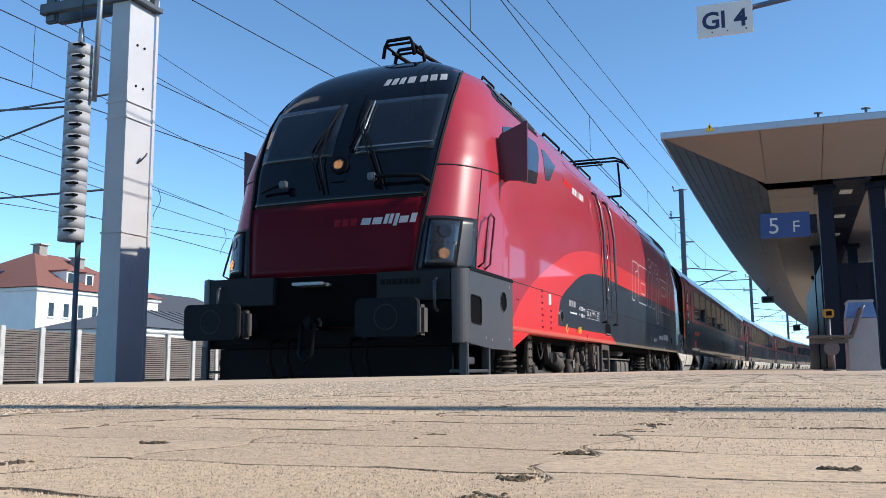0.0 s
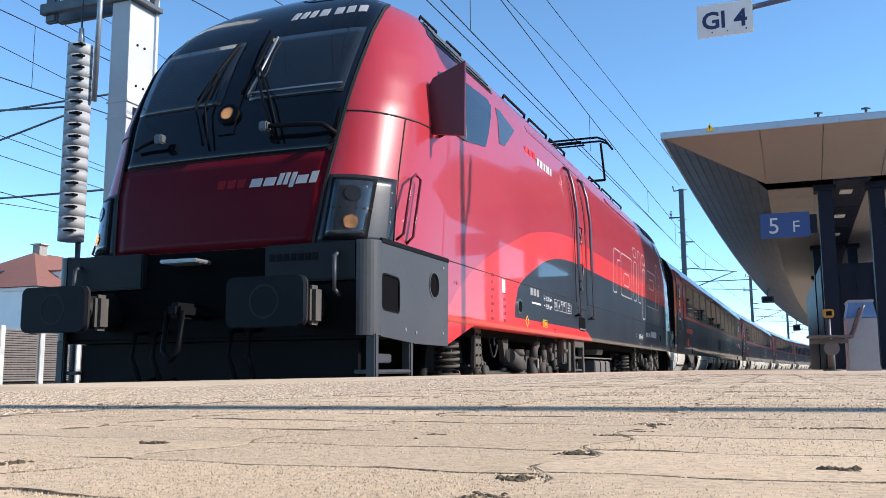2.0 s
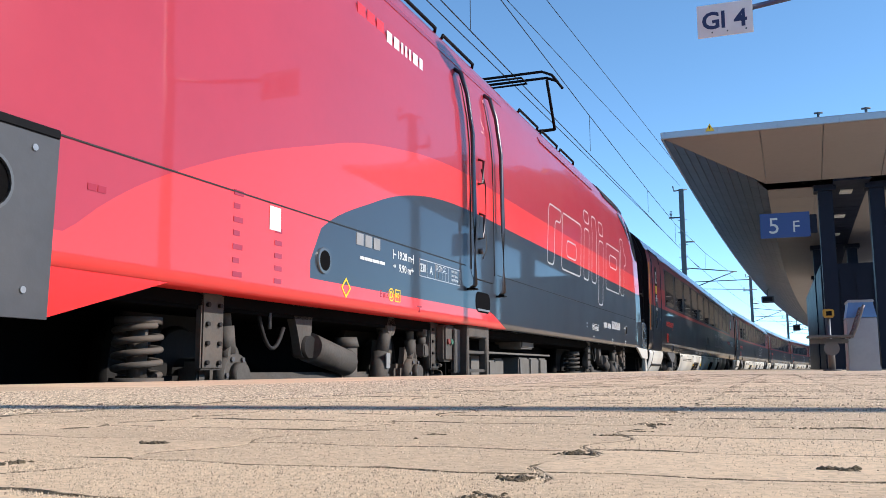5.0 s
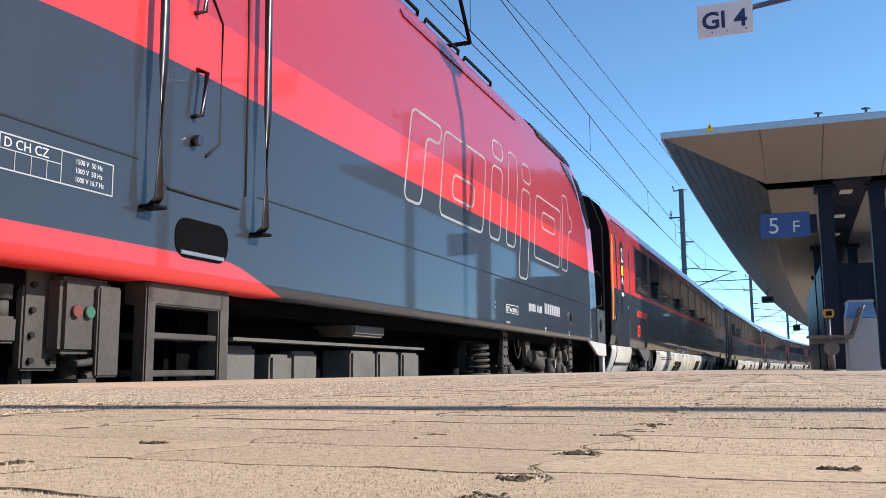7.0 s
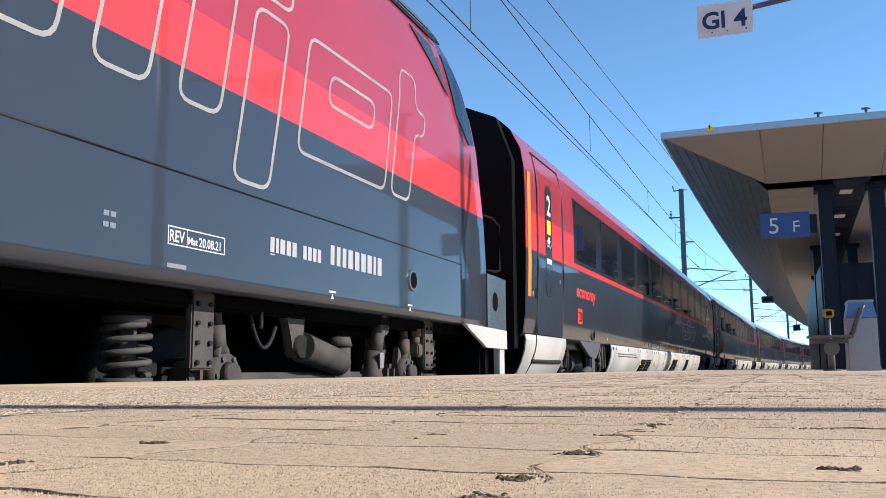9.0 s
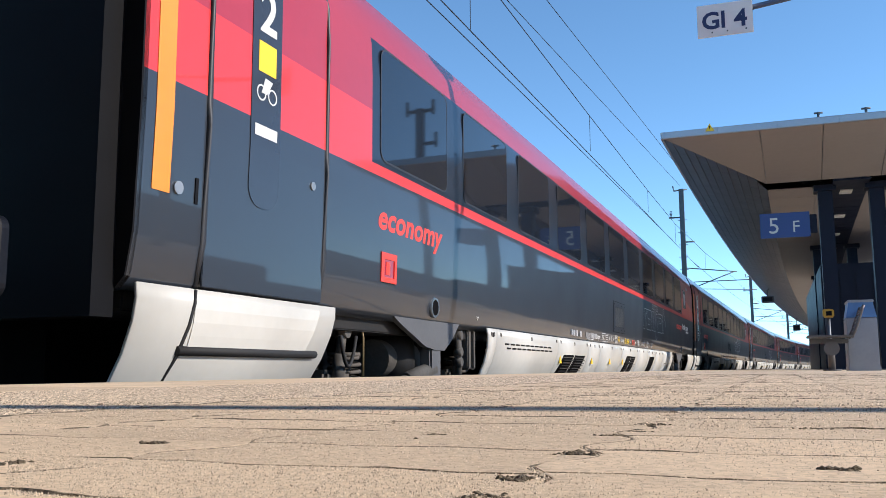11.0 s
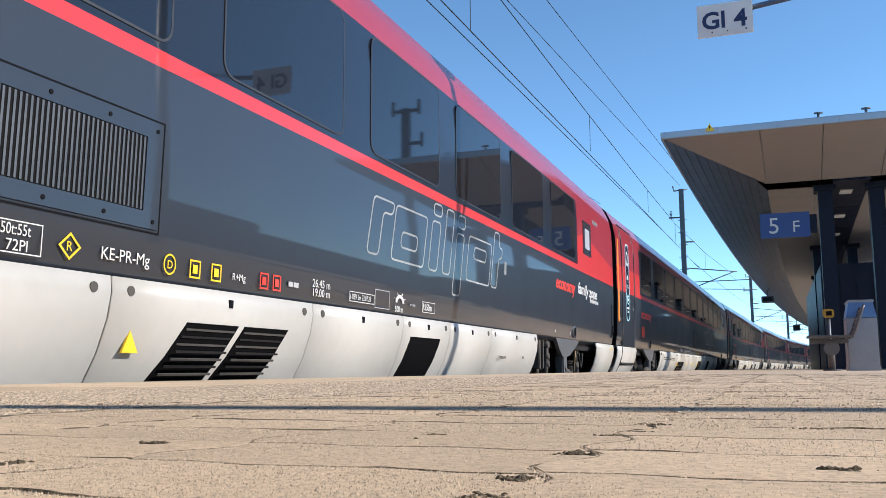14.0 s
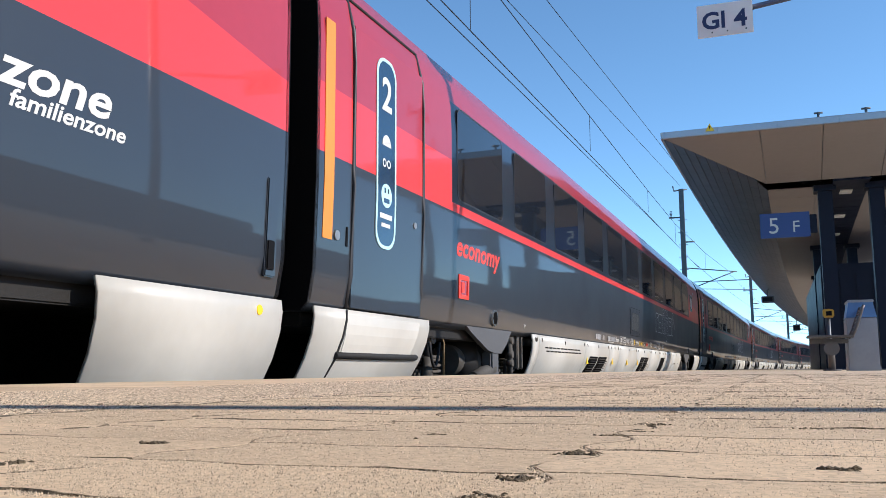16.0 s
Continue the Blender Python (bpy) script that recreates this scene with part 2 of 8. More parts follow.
FILM_GREY = mat("worn pale lettering film", (0.22, 0.225, 0.23), 0.6, 0, 0.15, 8)
BOX_YELLOW = mat("faded yellow box paint", (0.50, 0.29, 0.03), 0.5, 0, 0.1, 8)
# White film dimmed: for shade on the front, for thin print elsewhere.
FILM_DIM = mat("dimmed white lettering film", (0.40, 0.40, 0.41), 0.5, 0, 0.08, 8)
LAMP_GLASS = mat("grey headlamp glass", (0.020, 0.025, 0.032), 0.08, 0, 0.25, 7, 0, 0, 0.3, 0.5)
LAMP_SURROUND = mat("dark grey lamp surround paint", (0.020, 0.022, 0.027), 0.32, 0, 0.15, 3, 0, 0, 0.1, 0.4)
# ---------- ground, tracks, platform ----------
def strip(name, off_a, off_b, z0, z1, material, y0=-60.0, y1=420.0, step=6.0, kind="structure", label="", category=""):
    """A long bar that follows the track, between two sideways offsets and two heights."""
    bm = bmesh.new()
    ys = [y0 + i * step for i in range(int((y1 - y0) / step) + 1)]
    rings = []
    for y in ys:
        xa, xb = line_x(y, off_a), line_x(y, off_b)
        rings.append([bm.verts.new(p) for p in ((xa, y, z0), (xb, y, z0), (xb, y, z1), (xa, y, z1))])
    for a, b in zip(rings, rings[1:]):
        for j in range(4):
            bm.faces.new((a[j], b[j], b[(j + 1) % 4], a[(j + 1) % 4]))
    bm.faces.new(rings[0])
    bm.faces.new(rings[-1][::-1])
    bmesh.ops.recalc_face_normals(bm, faces=bm.faces)
    return tagged(part(name, bm, material), label, category, "", kind)


def build_ground():
    bm = bmesh.new()
    bmesh.ops.create_grid(bm, x_segments=40, y_segments=40, size=2500)
    bmesh.ops.translate(bm, vec=(0, 0, -0.95), verts=bm.verts)
    tagged(part("ground", bm, BALLAST), "grey brown ballast and earth round the tracks", "ground", "", "structure")
    strip("trackbed", -12.5, 1.3, -0.95, -0.72, BALLAST, label="grey brown ballast bed under the rails", category="ballast")
    for k, off in enumerate((0.0, -8.0)):
        for sgn in (-0.75, 0.75):
            strip("rail", off + sgn - 0.036, off + sgn + 0.036, -0.72, RAIL, RAIL_STEEL, kind="structure", label="rusty steel running rail with worn top", category="rail")


build_ground()
strip("platform", 1.62, 14.0, -0.94, -0.012, PLATFORM_EDGE, label="pale concrete platform body with bright edge", category="platform")
# ---------- train: locomotive ----------
BODY_Z = [0.47, 0.60, 0.80, 1.02, 1.5, 2.2, 2.5, 2.8, 3.05, 3.25, 3.42, 3.56, 3.69, 3.78]
BODY_W = [1.489, 1.49, 1.49, 1.49, 1.49, 1.485, 1.46, 1.41, 1.34, 1.25, 1.12, 0.92, 0.65, 0.15]
NOSE_Y = [0.62, 0.62, 0.62, 0.63, 0.70, 0.90, 1.03, 1.18, 1.34, 1.50, 1.68, 1.87, 2.10, 2.40]
LOCO_LEN = 19.2


def half_w(z):
    return interp(z, BODY_Z, BODY_W)


def nose(a, z, off=0.0):
    """A point of the rounded front: a from -1 to 1 across the width, off metres proud of it."""
    def raw(a, z):
        s = min(1.0, abs(a))
        y = interp(z, BODY_Z, NOSE_Y) + 0.10 * s ** 2 + 0.50 * max(0.0, (s - 0.6) / 0.4) ** 2.6
        return Vector((half_w(z) * (math.sin(math.pi / 2 * s) * 0.25 + 0.75 * s) * (1 if a >= 0 else -1), y, z))
    p = raw(a, z)
    if off:
        n = (raw(min(a + 0.02, 1), z) - raw(max(a - 0.02, -1), z)).cross(raw(a, z + 0.02) - raw(a, z - 0.02)).normalized()
        p = p + n * (off if n.y < 0 else -off)
    return p


def side_x(z, off=0.0):
    return half_w(z) + off


def body_loft():
    """The shell: stacked plan outlines, both ends alike."""
    bm = bmesh.new()
    zs = []
    for a, b in zip(BODY_Z, BODY_Z[1:]):
        n = max(1, int((b - a) / 0.06))
        zs += [a + (b - a) * i / n for i in range(n)]
    zs.append(BODY_Z[-1])
    A = [-1 + 2 * i / 40 for i in range(41)]
    rings = []
    for z in zs:
        fr = [nose(a, z) for a in A]
        bk = [Vector((p.x, LOCO_LEN - p.y, z)) for p in reversed(fr)]
        x, y0, y1 = fr[-1].x, fr[-1].y, bk[0].y
        mids = [Vector((x, y0 + (y1 - y0) * i / 20, z)) for i in range(1, 20)]
        back = [Vector((-x, y1 + (y0 - y1) * i / 20, z)) for i in range(1, 20)]
        rings.append([bm.verts.new(p) for p in fr + mids + bk + back])
    for a, b in zip(rings, rings[1:]):
        n = len(a)
        for i in range(n):
            bm.faces.new((a[i], a[(i + 1) % n], b[(i + 1) % n], b[i]))
    bm.faces.new(rings[-1])
    bm.faces.new(rings[0][::-1])
    bmesh.ops.recalc_face_normals(bm, faces=bm.faces)
    return bm


def nose_patch(a_of, z0, z1, off, nz=14, na=14, thick=0.012):
    """A panel that lies on the front; a_of(z) gives its two edges."""
    bm = bmesh.new()
    grids = []
    for o in (off, off - thick):
        g = []
        for i in range(nz + 1):
            z = z0 + (z1 - z0) * i / nz
            a0, a1 = a_of(z)
            g.append([bm.verts.new(nose(a0 + (a1 - a0) * j / na, z, o)) for j in range(na + 1)])
        grids.append(g)
    t, u = grids
    for g, flip in ((t, False), (u, True)):
        for i in range(nz):
            for j in range(na):
                q = (g[i][j], g[i][j + 1], g[i + 1][j + 1], g[i + 1][j])
                bm.faces.new(q[::-1] if flip else q)
    rim_t = [t[0][j] for j in range(na + 1)] + [t[i][na] for i in range(1, nz + 1)] + [t[nz][j] for j in range(na - 1, -1, -1)] + [t[i][0] for i in range(nz - 1, 0, -1)]
    rim_u = [u[0][j] for j in range(na + 1)] + [u[i][na] for i in range(1, nz + 1)] + [u[nz][j] for j in range(na - 1, -1, -1)] + [u[i][0] for i in range(nz - 1, 0, -1)]
    n = len(rim_t)
    for i in range(n):
        bm.faces.new((rim_t[i], rim_u[i], rim_u[(i + 1) % n], rim_t[(i + 1) % n]))
    bmesh.ops.recalc_face_normals(bm, faces=bm.faces)
    return bm


def livery(name, zones, top):
    """Gloss paint in fields: each zone is a colour and two height lines over the length; later ones lie over earlier ones."""
    m = paint(name, top, 0.34, 0.4, 0.03)
    nt = m.node_tree
    b = nt.nodes["Principled BSDF"]
    b.inputs["Specular IOR Level"].default_value = 0.22
    b.inputs["Coat Weight"].default_value, b.inputs["Coat Roughness"].default_value, b.inputs["Coat IOR"].default_value = 0.62, 0.035, 1.47
    base = b.inputs["Base Color"].links[0].from_socket
    tc = nt.nodes.new("ShaderNodeTexCoord")
    sp = nt.nodes.new("ShaderNodeSeparateXYZ")
    nt.links.new(tc.outputs["Object"], sp.inputs[0])
    span = nt.nodes.new("ShaderNodeMath")
    span.operation = "DIVIDE"
    span.inputs[1].default_value = 30.0
    nt.links.new(sp.outputs["Y"], span.inputs[0])

    def line(points):
        fc = nt.nodes.new("ShaderNodeFloatCurve")
        cv = fc.mapping.curves[0]
        pts = [(y / 30.0, z / 4.0) for y, z in points]
        cv.points[0].location, cv.points[1].location = pts[0], pts[-1]
        for p in pts[1:-1]:
            cv.points.new(*p)
        for p in cv.points:
            p.handle_type = "VECTOR" if len(pts) < 6 else "AUTO"
        fc.mapping.update()
        nt.links.new(span.outputs[0], fc.inputs["Value"])
        return fc.outputs[0]

    zq = nt.nodes.new("ShaderNodeMath")
    zq.operation = "DIVIDE"
    zq.inputs[1].default_value = 4.0
    nt.links.new(sp.outputs["Z"], zq.inputs[0])
    for colour, upper, lower, (ya, yb) in zones:
        tests = []
        for op, ref in (("LESS_THAN", line(upper)), ("GREATER_THAN", line(lower))):
            c = nt.nodes.new("ShaderNodeMath")
            c.operation = op
            nt.links.new(zq.outputs[0], c.inputs[0])
            nt.links.new(ref, c.inputs[1])
            tests.append(c.outputs[0])
        for op, ref in (("GREATER_THAN", ya), ("LESS_THAN", yb)):
            c = nt.nodes.new("ShaderNodeMath")
            c.operation = op
            nt.links.new(sp.outputs["Y"], c.inputs[0])
            c.inputs[1].default_value = ref
            tests.append(c.outputs[0])
        acc = tests[0]
        for t in tests[1:]:
            mm = nt.nodes.new("ShaderNodeMath")
            mm.operation = "MULTIPLY"
            nt.links.new(acc, mm.inputs[0])
            nt.links.new(t, mm.inputs[1])
            acc = mm.outputs[0]
        mx = nt.nodes.new("ShaderNodeMix")
        mx.data_type = "RGBA"
        mx.inputs["B"].default_value = (*colour, 1)
        nt.links.new(acc, mx.inputs["Factor"])
        nt.links.new(base, mx.inputs["A"])
        base = mx.outputs["Result"]
    nt.links.new(base, b.inputs["Base Color"])
    return m


C_RUBY, C_RED, C_GREY = (0.36, 0.030, 0.046), (0.66, 0.042, 0.042), (0.030, 0.036, 0.047)
LOCO_PAINT = livery("locomotive livery paint", [
    (C_RED, [(0, 0.5), (2.15, 0.6), (2.24, 0.68), (2.91, 1.04), (4.16, 1.46), (5.35, 1.74), (6.9, 1.90), (8.2, 1.90), (11, 1.90), (30, 1.90)], [(0, 0.0), (30, 0.0)], (2.05, 20)),
    (C_GREY, [(0, 0.6), (4.2, 0.60), (4.22, 0.80), (4.34, 0.96), (4.98, 1.22), (5.95, 1.47), (6.6, 1.54), (7.15, 1.56), (9, 1.56), (30, 1.56)], [(0, 0.0), (30, 0.0)], (4.2, 20)),
    (C_RED, [(0, 0.62), (7.9, 0.62), (8.5, 0.44), (30, 0.4)], [(0, 0.0), (30, 0.0)], (2.05, 8.4)),
], C_RUBY)
# Ruby lowered in colour, since the front faces away from the sun.
FRONT_RED = mat("ruby paint darkened for the shaded front", (0.088, 0.0035, 0.009), 0.3, 0, 0.06, 1.3, 0.02, 3.0, 0, 0.1, (0.12, 0.10, 0.085), 0.03)
# Red of the mirror fin, darkened because the fin stands in shade.
MIRROR_RED = paint("red paint darkened for the fin's shade", (0.09, 0.008, 0.016), 0.35, 0.2, 0.05)
FADED_RED = mat("faded red film", (0.19, 0.010, 0.015), 0.4, 0, 0.05, 8, 0, 0, 0, 0.1)
LENS = mat("clear lamp lens", (0.035, 0.038, 0.042), 0.08, 0.6, 0.1, 30, 0.2, 160)
LAMP_WARM = mat("warm lit lamp", (0.72, 0.34, 0.13), 0.2, 0, 0.95, 9)
for nd in LAMP_WARM.node_tree.nodes:
    if nd.type == "BSDF_PRINCIPLED":
        nd.inputs["Emission Strength"].default_value = 1.25
        LAMP_WARM.node_tree.links.new(nd.inputs["Base Color"].links[0].from_socket, nd.inputs["Emission Color"])


def outline_letter(stroke, closed, w, name, parent, material, x, label=""):
    """A raised line of width w along points (y, z) on the flank."""
    bm = bmesh.new()
    fine = []
    for i, p in enumerate(stroke):
        q = stroke[(i + 1) % len(stroke)]
        k = max(1, int(math.dist(p, q) / 0.06)) if closed or i + 1 < len(stroke) else 1
        fine += [(p[0] + (q[0] - p[0]) * j / k, p[1] + (q[1] - p[1]) * j / k) for j in range(k)]
    stroke = fine
    n = len(stroke)
    inner, outer = [], []
    for i, (u, v) in enumerate(stroke):
        p, q = Vector(stroke[(i - 1) % n]), Vector(stroke[(i + 1) % n])
        if not closed:
            p = Vector(stroke[max(i - 1, 0)])
            q = Vector(stroke[min(i + 1, n - 1)])
        d = (q - p).normalized()
        nn = Vector((-d.y, d.x)) * w / 2
        inner.append((u + nn.x, v + nn.y))
        outer.append((u - nn.x, v - nn.y))
    rng = range(n if closed else n - 1)
    xx = lambda v: x(v) if callable(x) else x
    A = [bm.verts.new((xx(v), u, v)) for u, v in inner]
    B = [bm.verts.new((xx(v), u, v)) for u, v in outer]
    for i in rng:
        j = (i + 1) % n
        bm.faces.new((A[i], A[j], B[j], B[i]))
    bmesh.ops.solidify(bm, geom=bm.faces[:], thickness=0.0015)
    bmesh.ops.recalc_face_normals(bm, faces=bm.faces)
    return part(name, bm, material, parent, label)


def smooth_loop(pts, r=0.06, seg=4):
    """Rounds the corners of a closed outline."""
    out = []
    n = len(pts)
    for i in range(n):
        p, c, q = (Vector(pts[(i + k) % n]) for k in (-1, 0, 1))
        a = c + (p - c).normalized() * min(r, (p - c).length * 0.45)
        b = c + (q - c).normalized() * min(r, (q - c).length * 0.45)
        for k in range(seg + 1):
            t = k / seg
            out.append(tuple((1 - t) ** 2 * a + 2 * t * (1 - t) * c + t * t * b))
    return out


def big_mark(parent, y0, z0, h, x, w):
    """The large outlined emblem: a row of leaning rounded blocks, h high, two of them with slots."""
    def block(a, b, lo, hi):
        return [(a, lo), (a, hi), (b, hi), (b, lo)]
    shapes = [[(0, 0), (0.03, 1), (0.90, 1), (0.86, 0.78), (0.47, 0.78), (0.45, 0)],
              block(0.98, 2.49, 0, 1), block(1.34, 2.10, 0.26, 0.55),
              block(2.76, 3.22, 0, 1), block(2.78, 3.24, 1.13, 1.37),
              block(3.51, 3.95, 0, 1.37),
              block(4.20, 4.66, -0.39, 0.95), block(4.22, 4.68, 1.08, 1.36),
              block(4.98, 6.62, 0, 1), block(5.38, 6.26, 0.52, 0.79),
              [(6.77, 0), (6.80, 1.36), (7.20, 1.36), (7.22, 1.02), (7.50, 1.0), (7.48, 0.76), (7.24, 0.74), (7.22, 0)]]
    for pts in shapes:
        placed = [(y0 + h * (u + 0.2 * v), z0 + h * v) for u, v in pts]
        outline_letter(smooth_loop(placed, 0.12 * h), True, w, "emblem_outline", parent, MARK_WHITE, x)


def bars(parent, y0, z0, widths, h, x, material, name="lettering_bar", gap=0.35, m=None):
    """A row of plain bars in place of writing."""
    u = y0
    for w in widths:
        part(name, box((x, u, z0), (x + 0.0025, u + w, z0 + h)), material, parent)
        u += w + h * gap


def spring(parent, x, y, z0, z1, r, m=UNDER, name="suspension_spring", turns=3):
    """A coil of round bar on a broad seat."""
    w = 0.2 * (z1 - z0) / turns * 1.3
    n = int(turns * 18)
    bm = pipe([(x + r * math.cos(i * math.pi / 9), y + r * math.sin(i * math.pi / 9), z0 + w + (z1 - z0 - 2 * w) * i / n) for i in range(n + 1)], w * 0.9, 8)
    add_rod(bm, (x, y, z0 - 0.03), (x, y, z0 + 0.012), r * 1.25, r * 1.18, 28)
    add_rod(bm, (x, y, z1 - 0.012), (x, y, z1 + 0.025), r * 1.05, None, 28)
    add_rod(bm, (x, y, z0), (x, y, z1), r * 0.45, None, 16)
    return part(name, bm, m, parent)


def damper(parent, a, b, r=0.055, m=UNDER):
    a, b = Vector(a), Vector(b)
    c = a + (b - a) * 0.55
    bm = rod(a, c, r, None, 16)
    add_rod(bm, c, b, r * 0.72, None, 14)
    add_rod(bm, a - Vector((0.04, 0, 0)), a + Vector((0.04, 0, 0)), r * 1.1, None, 14)
    add_rod(bm, b - Vector((0.05, 0, 0)), b + Vector((0.05, 0, 0)), r * 1.1, None, 14)
    return part("damper", bm, m, parent)


def wheelset(parent, y, r=0.575):
    for sx in (-1, 1):
        bm = rod((sx * 0.68, y, RAIL + r), (sx * 0.815, y, RAIL + r), r, None, 40)
        add_rod(bm, (sx * 0.81, y, RAIL + r), (sx * 0.86, y, RAIL + r), r * 0.5, r * 0.45, 30)
        part("wheel", bm, UNDER_DARK, parent)
    part("axle", rod((-1.05, y, RAIL + r), (1.05, y, RAIL + r), 0.09, None, 16), UNDER_DARK, parent)


def loco_bogie(loco, p):
    """A bogie laid out from its leading guide plate at p."""
    yc = p + 1.66
    bg = part("bogie_frame", box((-1.05, yc - 1.9, -0.14), (1.05, yc + 1.9, 0.02), 0.05), UNDER_DARK, loco, "dark dusty bogie frame with springs and dampers")
    for d in (p + 0.32, p + 3.0):
        wheelset(bg, d)
    for sx in (-1, 1):
        for d, k in ((p + 0.32, 1), (p + 3.0, -1)):
            bm = box((sx * 1.08 - 0.12, d - 0.20, -0.20), (sx * 1.08 + 0.10, d + 0.20, 0.10), 0.04)
            add_rod(bm, (sx * 1.15, d, 0.02), (sx * 1.25, d, 0.02), 0.135, 0.125, 28)
            hub = part("axle_box", bm, UNDER, bg)
            part("axle_cap", rod((sx * 1.25, d, 0.02), (sx * 1.30, d, 0.02), 0.075, 0.07, 22), UNDER, hub)
            for q in range(6):
                a = math.pi * q / 3
                part("bolt", rod((sx * 1.25, d + 0.105 * math.cos(a), 0.02 + 0.105 * math.sin(a)), (sx * 1.265, d + 0.105 * math.cos(a), 0.02 + 0.105 * math.sin(a)), 0.014, None, 8), UNDER_PALE, hub)
            gp = part("guide_plate", box((min(sx * 1.26, sx * 1.31), d - k * 0.32 - 0.10, 0.05), (max(sx * 1.26, sx * 1.31), d - k * 0.32 + 0.10, 0.47), 0.010), UNDER, bg)
            part("plate_foot", box((min(sx * 1.16, sx * 1.24), d - k * 0.32 - 0.03, -0.3), (max(sx * 1.16, sx * 1.24), d - k * 0.32 + 0.04, 0.08), 0.01), UNDER, gp)
            for q in range(4):
                for w in (-0.06, 0.05):
                    part("bolt", rod((sx * 1.31, d - k * 0.32 + w, 0.09 + 0.105 * q), (sx * 1.328, d - k * 0.32 + w, 0.09 + 0.105 * q), 0.013, None, 8), UNDER_DARK, gp)
            spring(bg, sx * 1.10, d - k * 0.68, 0.0, 0.30, 0.115, UNDER, "suspension_spring", 4)
            damper(bg, (sx * 1.20, d - k * 0.02, 0.14), (sx * 1.18, d - k * 0.04, 0.44), 0.05)
            part("damper_yoke", prism([(d - 0.11, 0.10), (d + 0.09, 0.10), (d + 0.06, 0.22), (d - 0.01, 0.16), (d - 0.08, 0.24)], "x", sx * 1.14, sx * 1.19), UNDER, hub)
        # bracket, long damper and its post
        part("bracket", prism(smooth_loop([(p + 0.87, 0.49), (p + 1.27, 0.49), (p + 1.15, 0.42), (p + 1.13, 0.14), (p + 1.02, 0.12), (p + 0.96, 0.30)], 0.05), "x", sx * 1.22, sx * 1.28), UNDER, bg)
        part("long_damper", rod((sx * 1.27, p + 1.12, 0.20), (sx * 1.22, p + 1.76, 0.10), 0.10, 0.095, 26), UNDER, bg)
        part("damper_eye", rod((sx * 1.20, p + 1.08, 0.20), (sx * 1.31, p + 1.08, 0.20), 0.075, None, 20), UNDER_DARK, bg)
        cy = part("spring_post", rod((sx * 1.18, p + 1.84, -0.35), (sx * 1.18, p + 1.84, 0.24), 0.085, None, 24), UNDER, bg)
        part("post_cap", rod((sx * 1.18, p + 1.84, 0.22), (sx * 1.18, p + 1.84, 0.29), 0.10, 0.08, 24), UNDER, cy)
        dm = damper(bg, (sx * 1.25, p + 2.22, -0.1), (sx * 1.25, p + 2.40, 0.40), 0.075)
        part("maker_plate", box((min(sx * 1.322, sx * 1.330), p + 2.24, 0.06), (max(sx * 1.322, sx * 1.330), p + 2.31, 0.18)), FILM_GREY, dm)
        part("bracket", prism([(p + 2.28, 0.48), (p + 2.60, 0.48), (p + 2.52, 0.36), (p + 2.34, 0.36)], "x", sx * 1.21, sx * 1.27), UNDER, bg)
        part("beam_plate", prism([(p + 2.55, -0.2), (p + 2.98, -0.2), (p + 2.90, 0.30), (p + 2.62, 0.30)], "x", sx * 1.02, sx * 1.07), UNDER, bg)
        for q in range(3):
            u = p + 3.15 + 0.14 * q
            v = rod((sx * 1.25, u, 0.46), (sx * 1.25, u, 0.34), 0.05, None, 16)
            add_rod(v, (sx * 1.25, u, 0.34), (sx * 1.25, u, 0.26), 0.038, None, 14)
            add_box(v, (sx * 1.25 - 0.05, u - 0.055, 0.16), (sx * 1.25 + 0.05, u + 0.055, 0.27), 0.012)
            part("valve", v, UNDER, bg)
        part("sand_pipe", pipe([(sx * 1.22, p + 3.28, 0.18), (sx * 1.22, p + 3.32, 0.05), (sx * 1.16, p + 3.40, -0.2)], 0.03), UNDER, bg)
        hose = [(sx * 1.24, p + 0.55 + 0.3 * t, 0.40 - 0.7 * t * (1 - t) - 0.08 * t) for t in [i / 8 for i in range(9)]]
        part("hose", pipe(hose, 0.013), RUBBER, bg)
        part("cock", pipe([(sx * 1.28, p + 0.62, 0.30), (sx * 1.28, p + 0.62, 0.42), (sx * 1.28, p + 0.78, 0.43)], 0.012), UNDER_PALE, bg)
        part("brake_beam", box((min(sx * 1.0, sx * 1.2), p + 0.5, -0.06), (max(sx * 1.0, sx * 1.2), p + 2.6, 0.035), 0.02), UNDER, bg)
    return bg


def led_dots(lens, c0, c1):
    """A lit field of small lamp dots on the lens from c0 to c1."""
    bm = bmesh.new()
    ax = (c1 - c0).normalized()
    ux = ax.cross(Vector((0, 0, 1))).normalized()
    vx = ux.cross(ax)
    for q in range(44):
        rr, a = 0.056 * math.sqrt((q + 0.5) / 44), q * 2.39996
        p = c1 + ux * rr * math.cos(a) + vx * rr * math.sin(a)
        add_rod(bm, p - ax * 0.004, p + ax * 0.004, 0.0052, 0.0035, 8)
    part("lamp_reflector", bm, LAMP_WARM, lens, "small lit amber lamp dots")


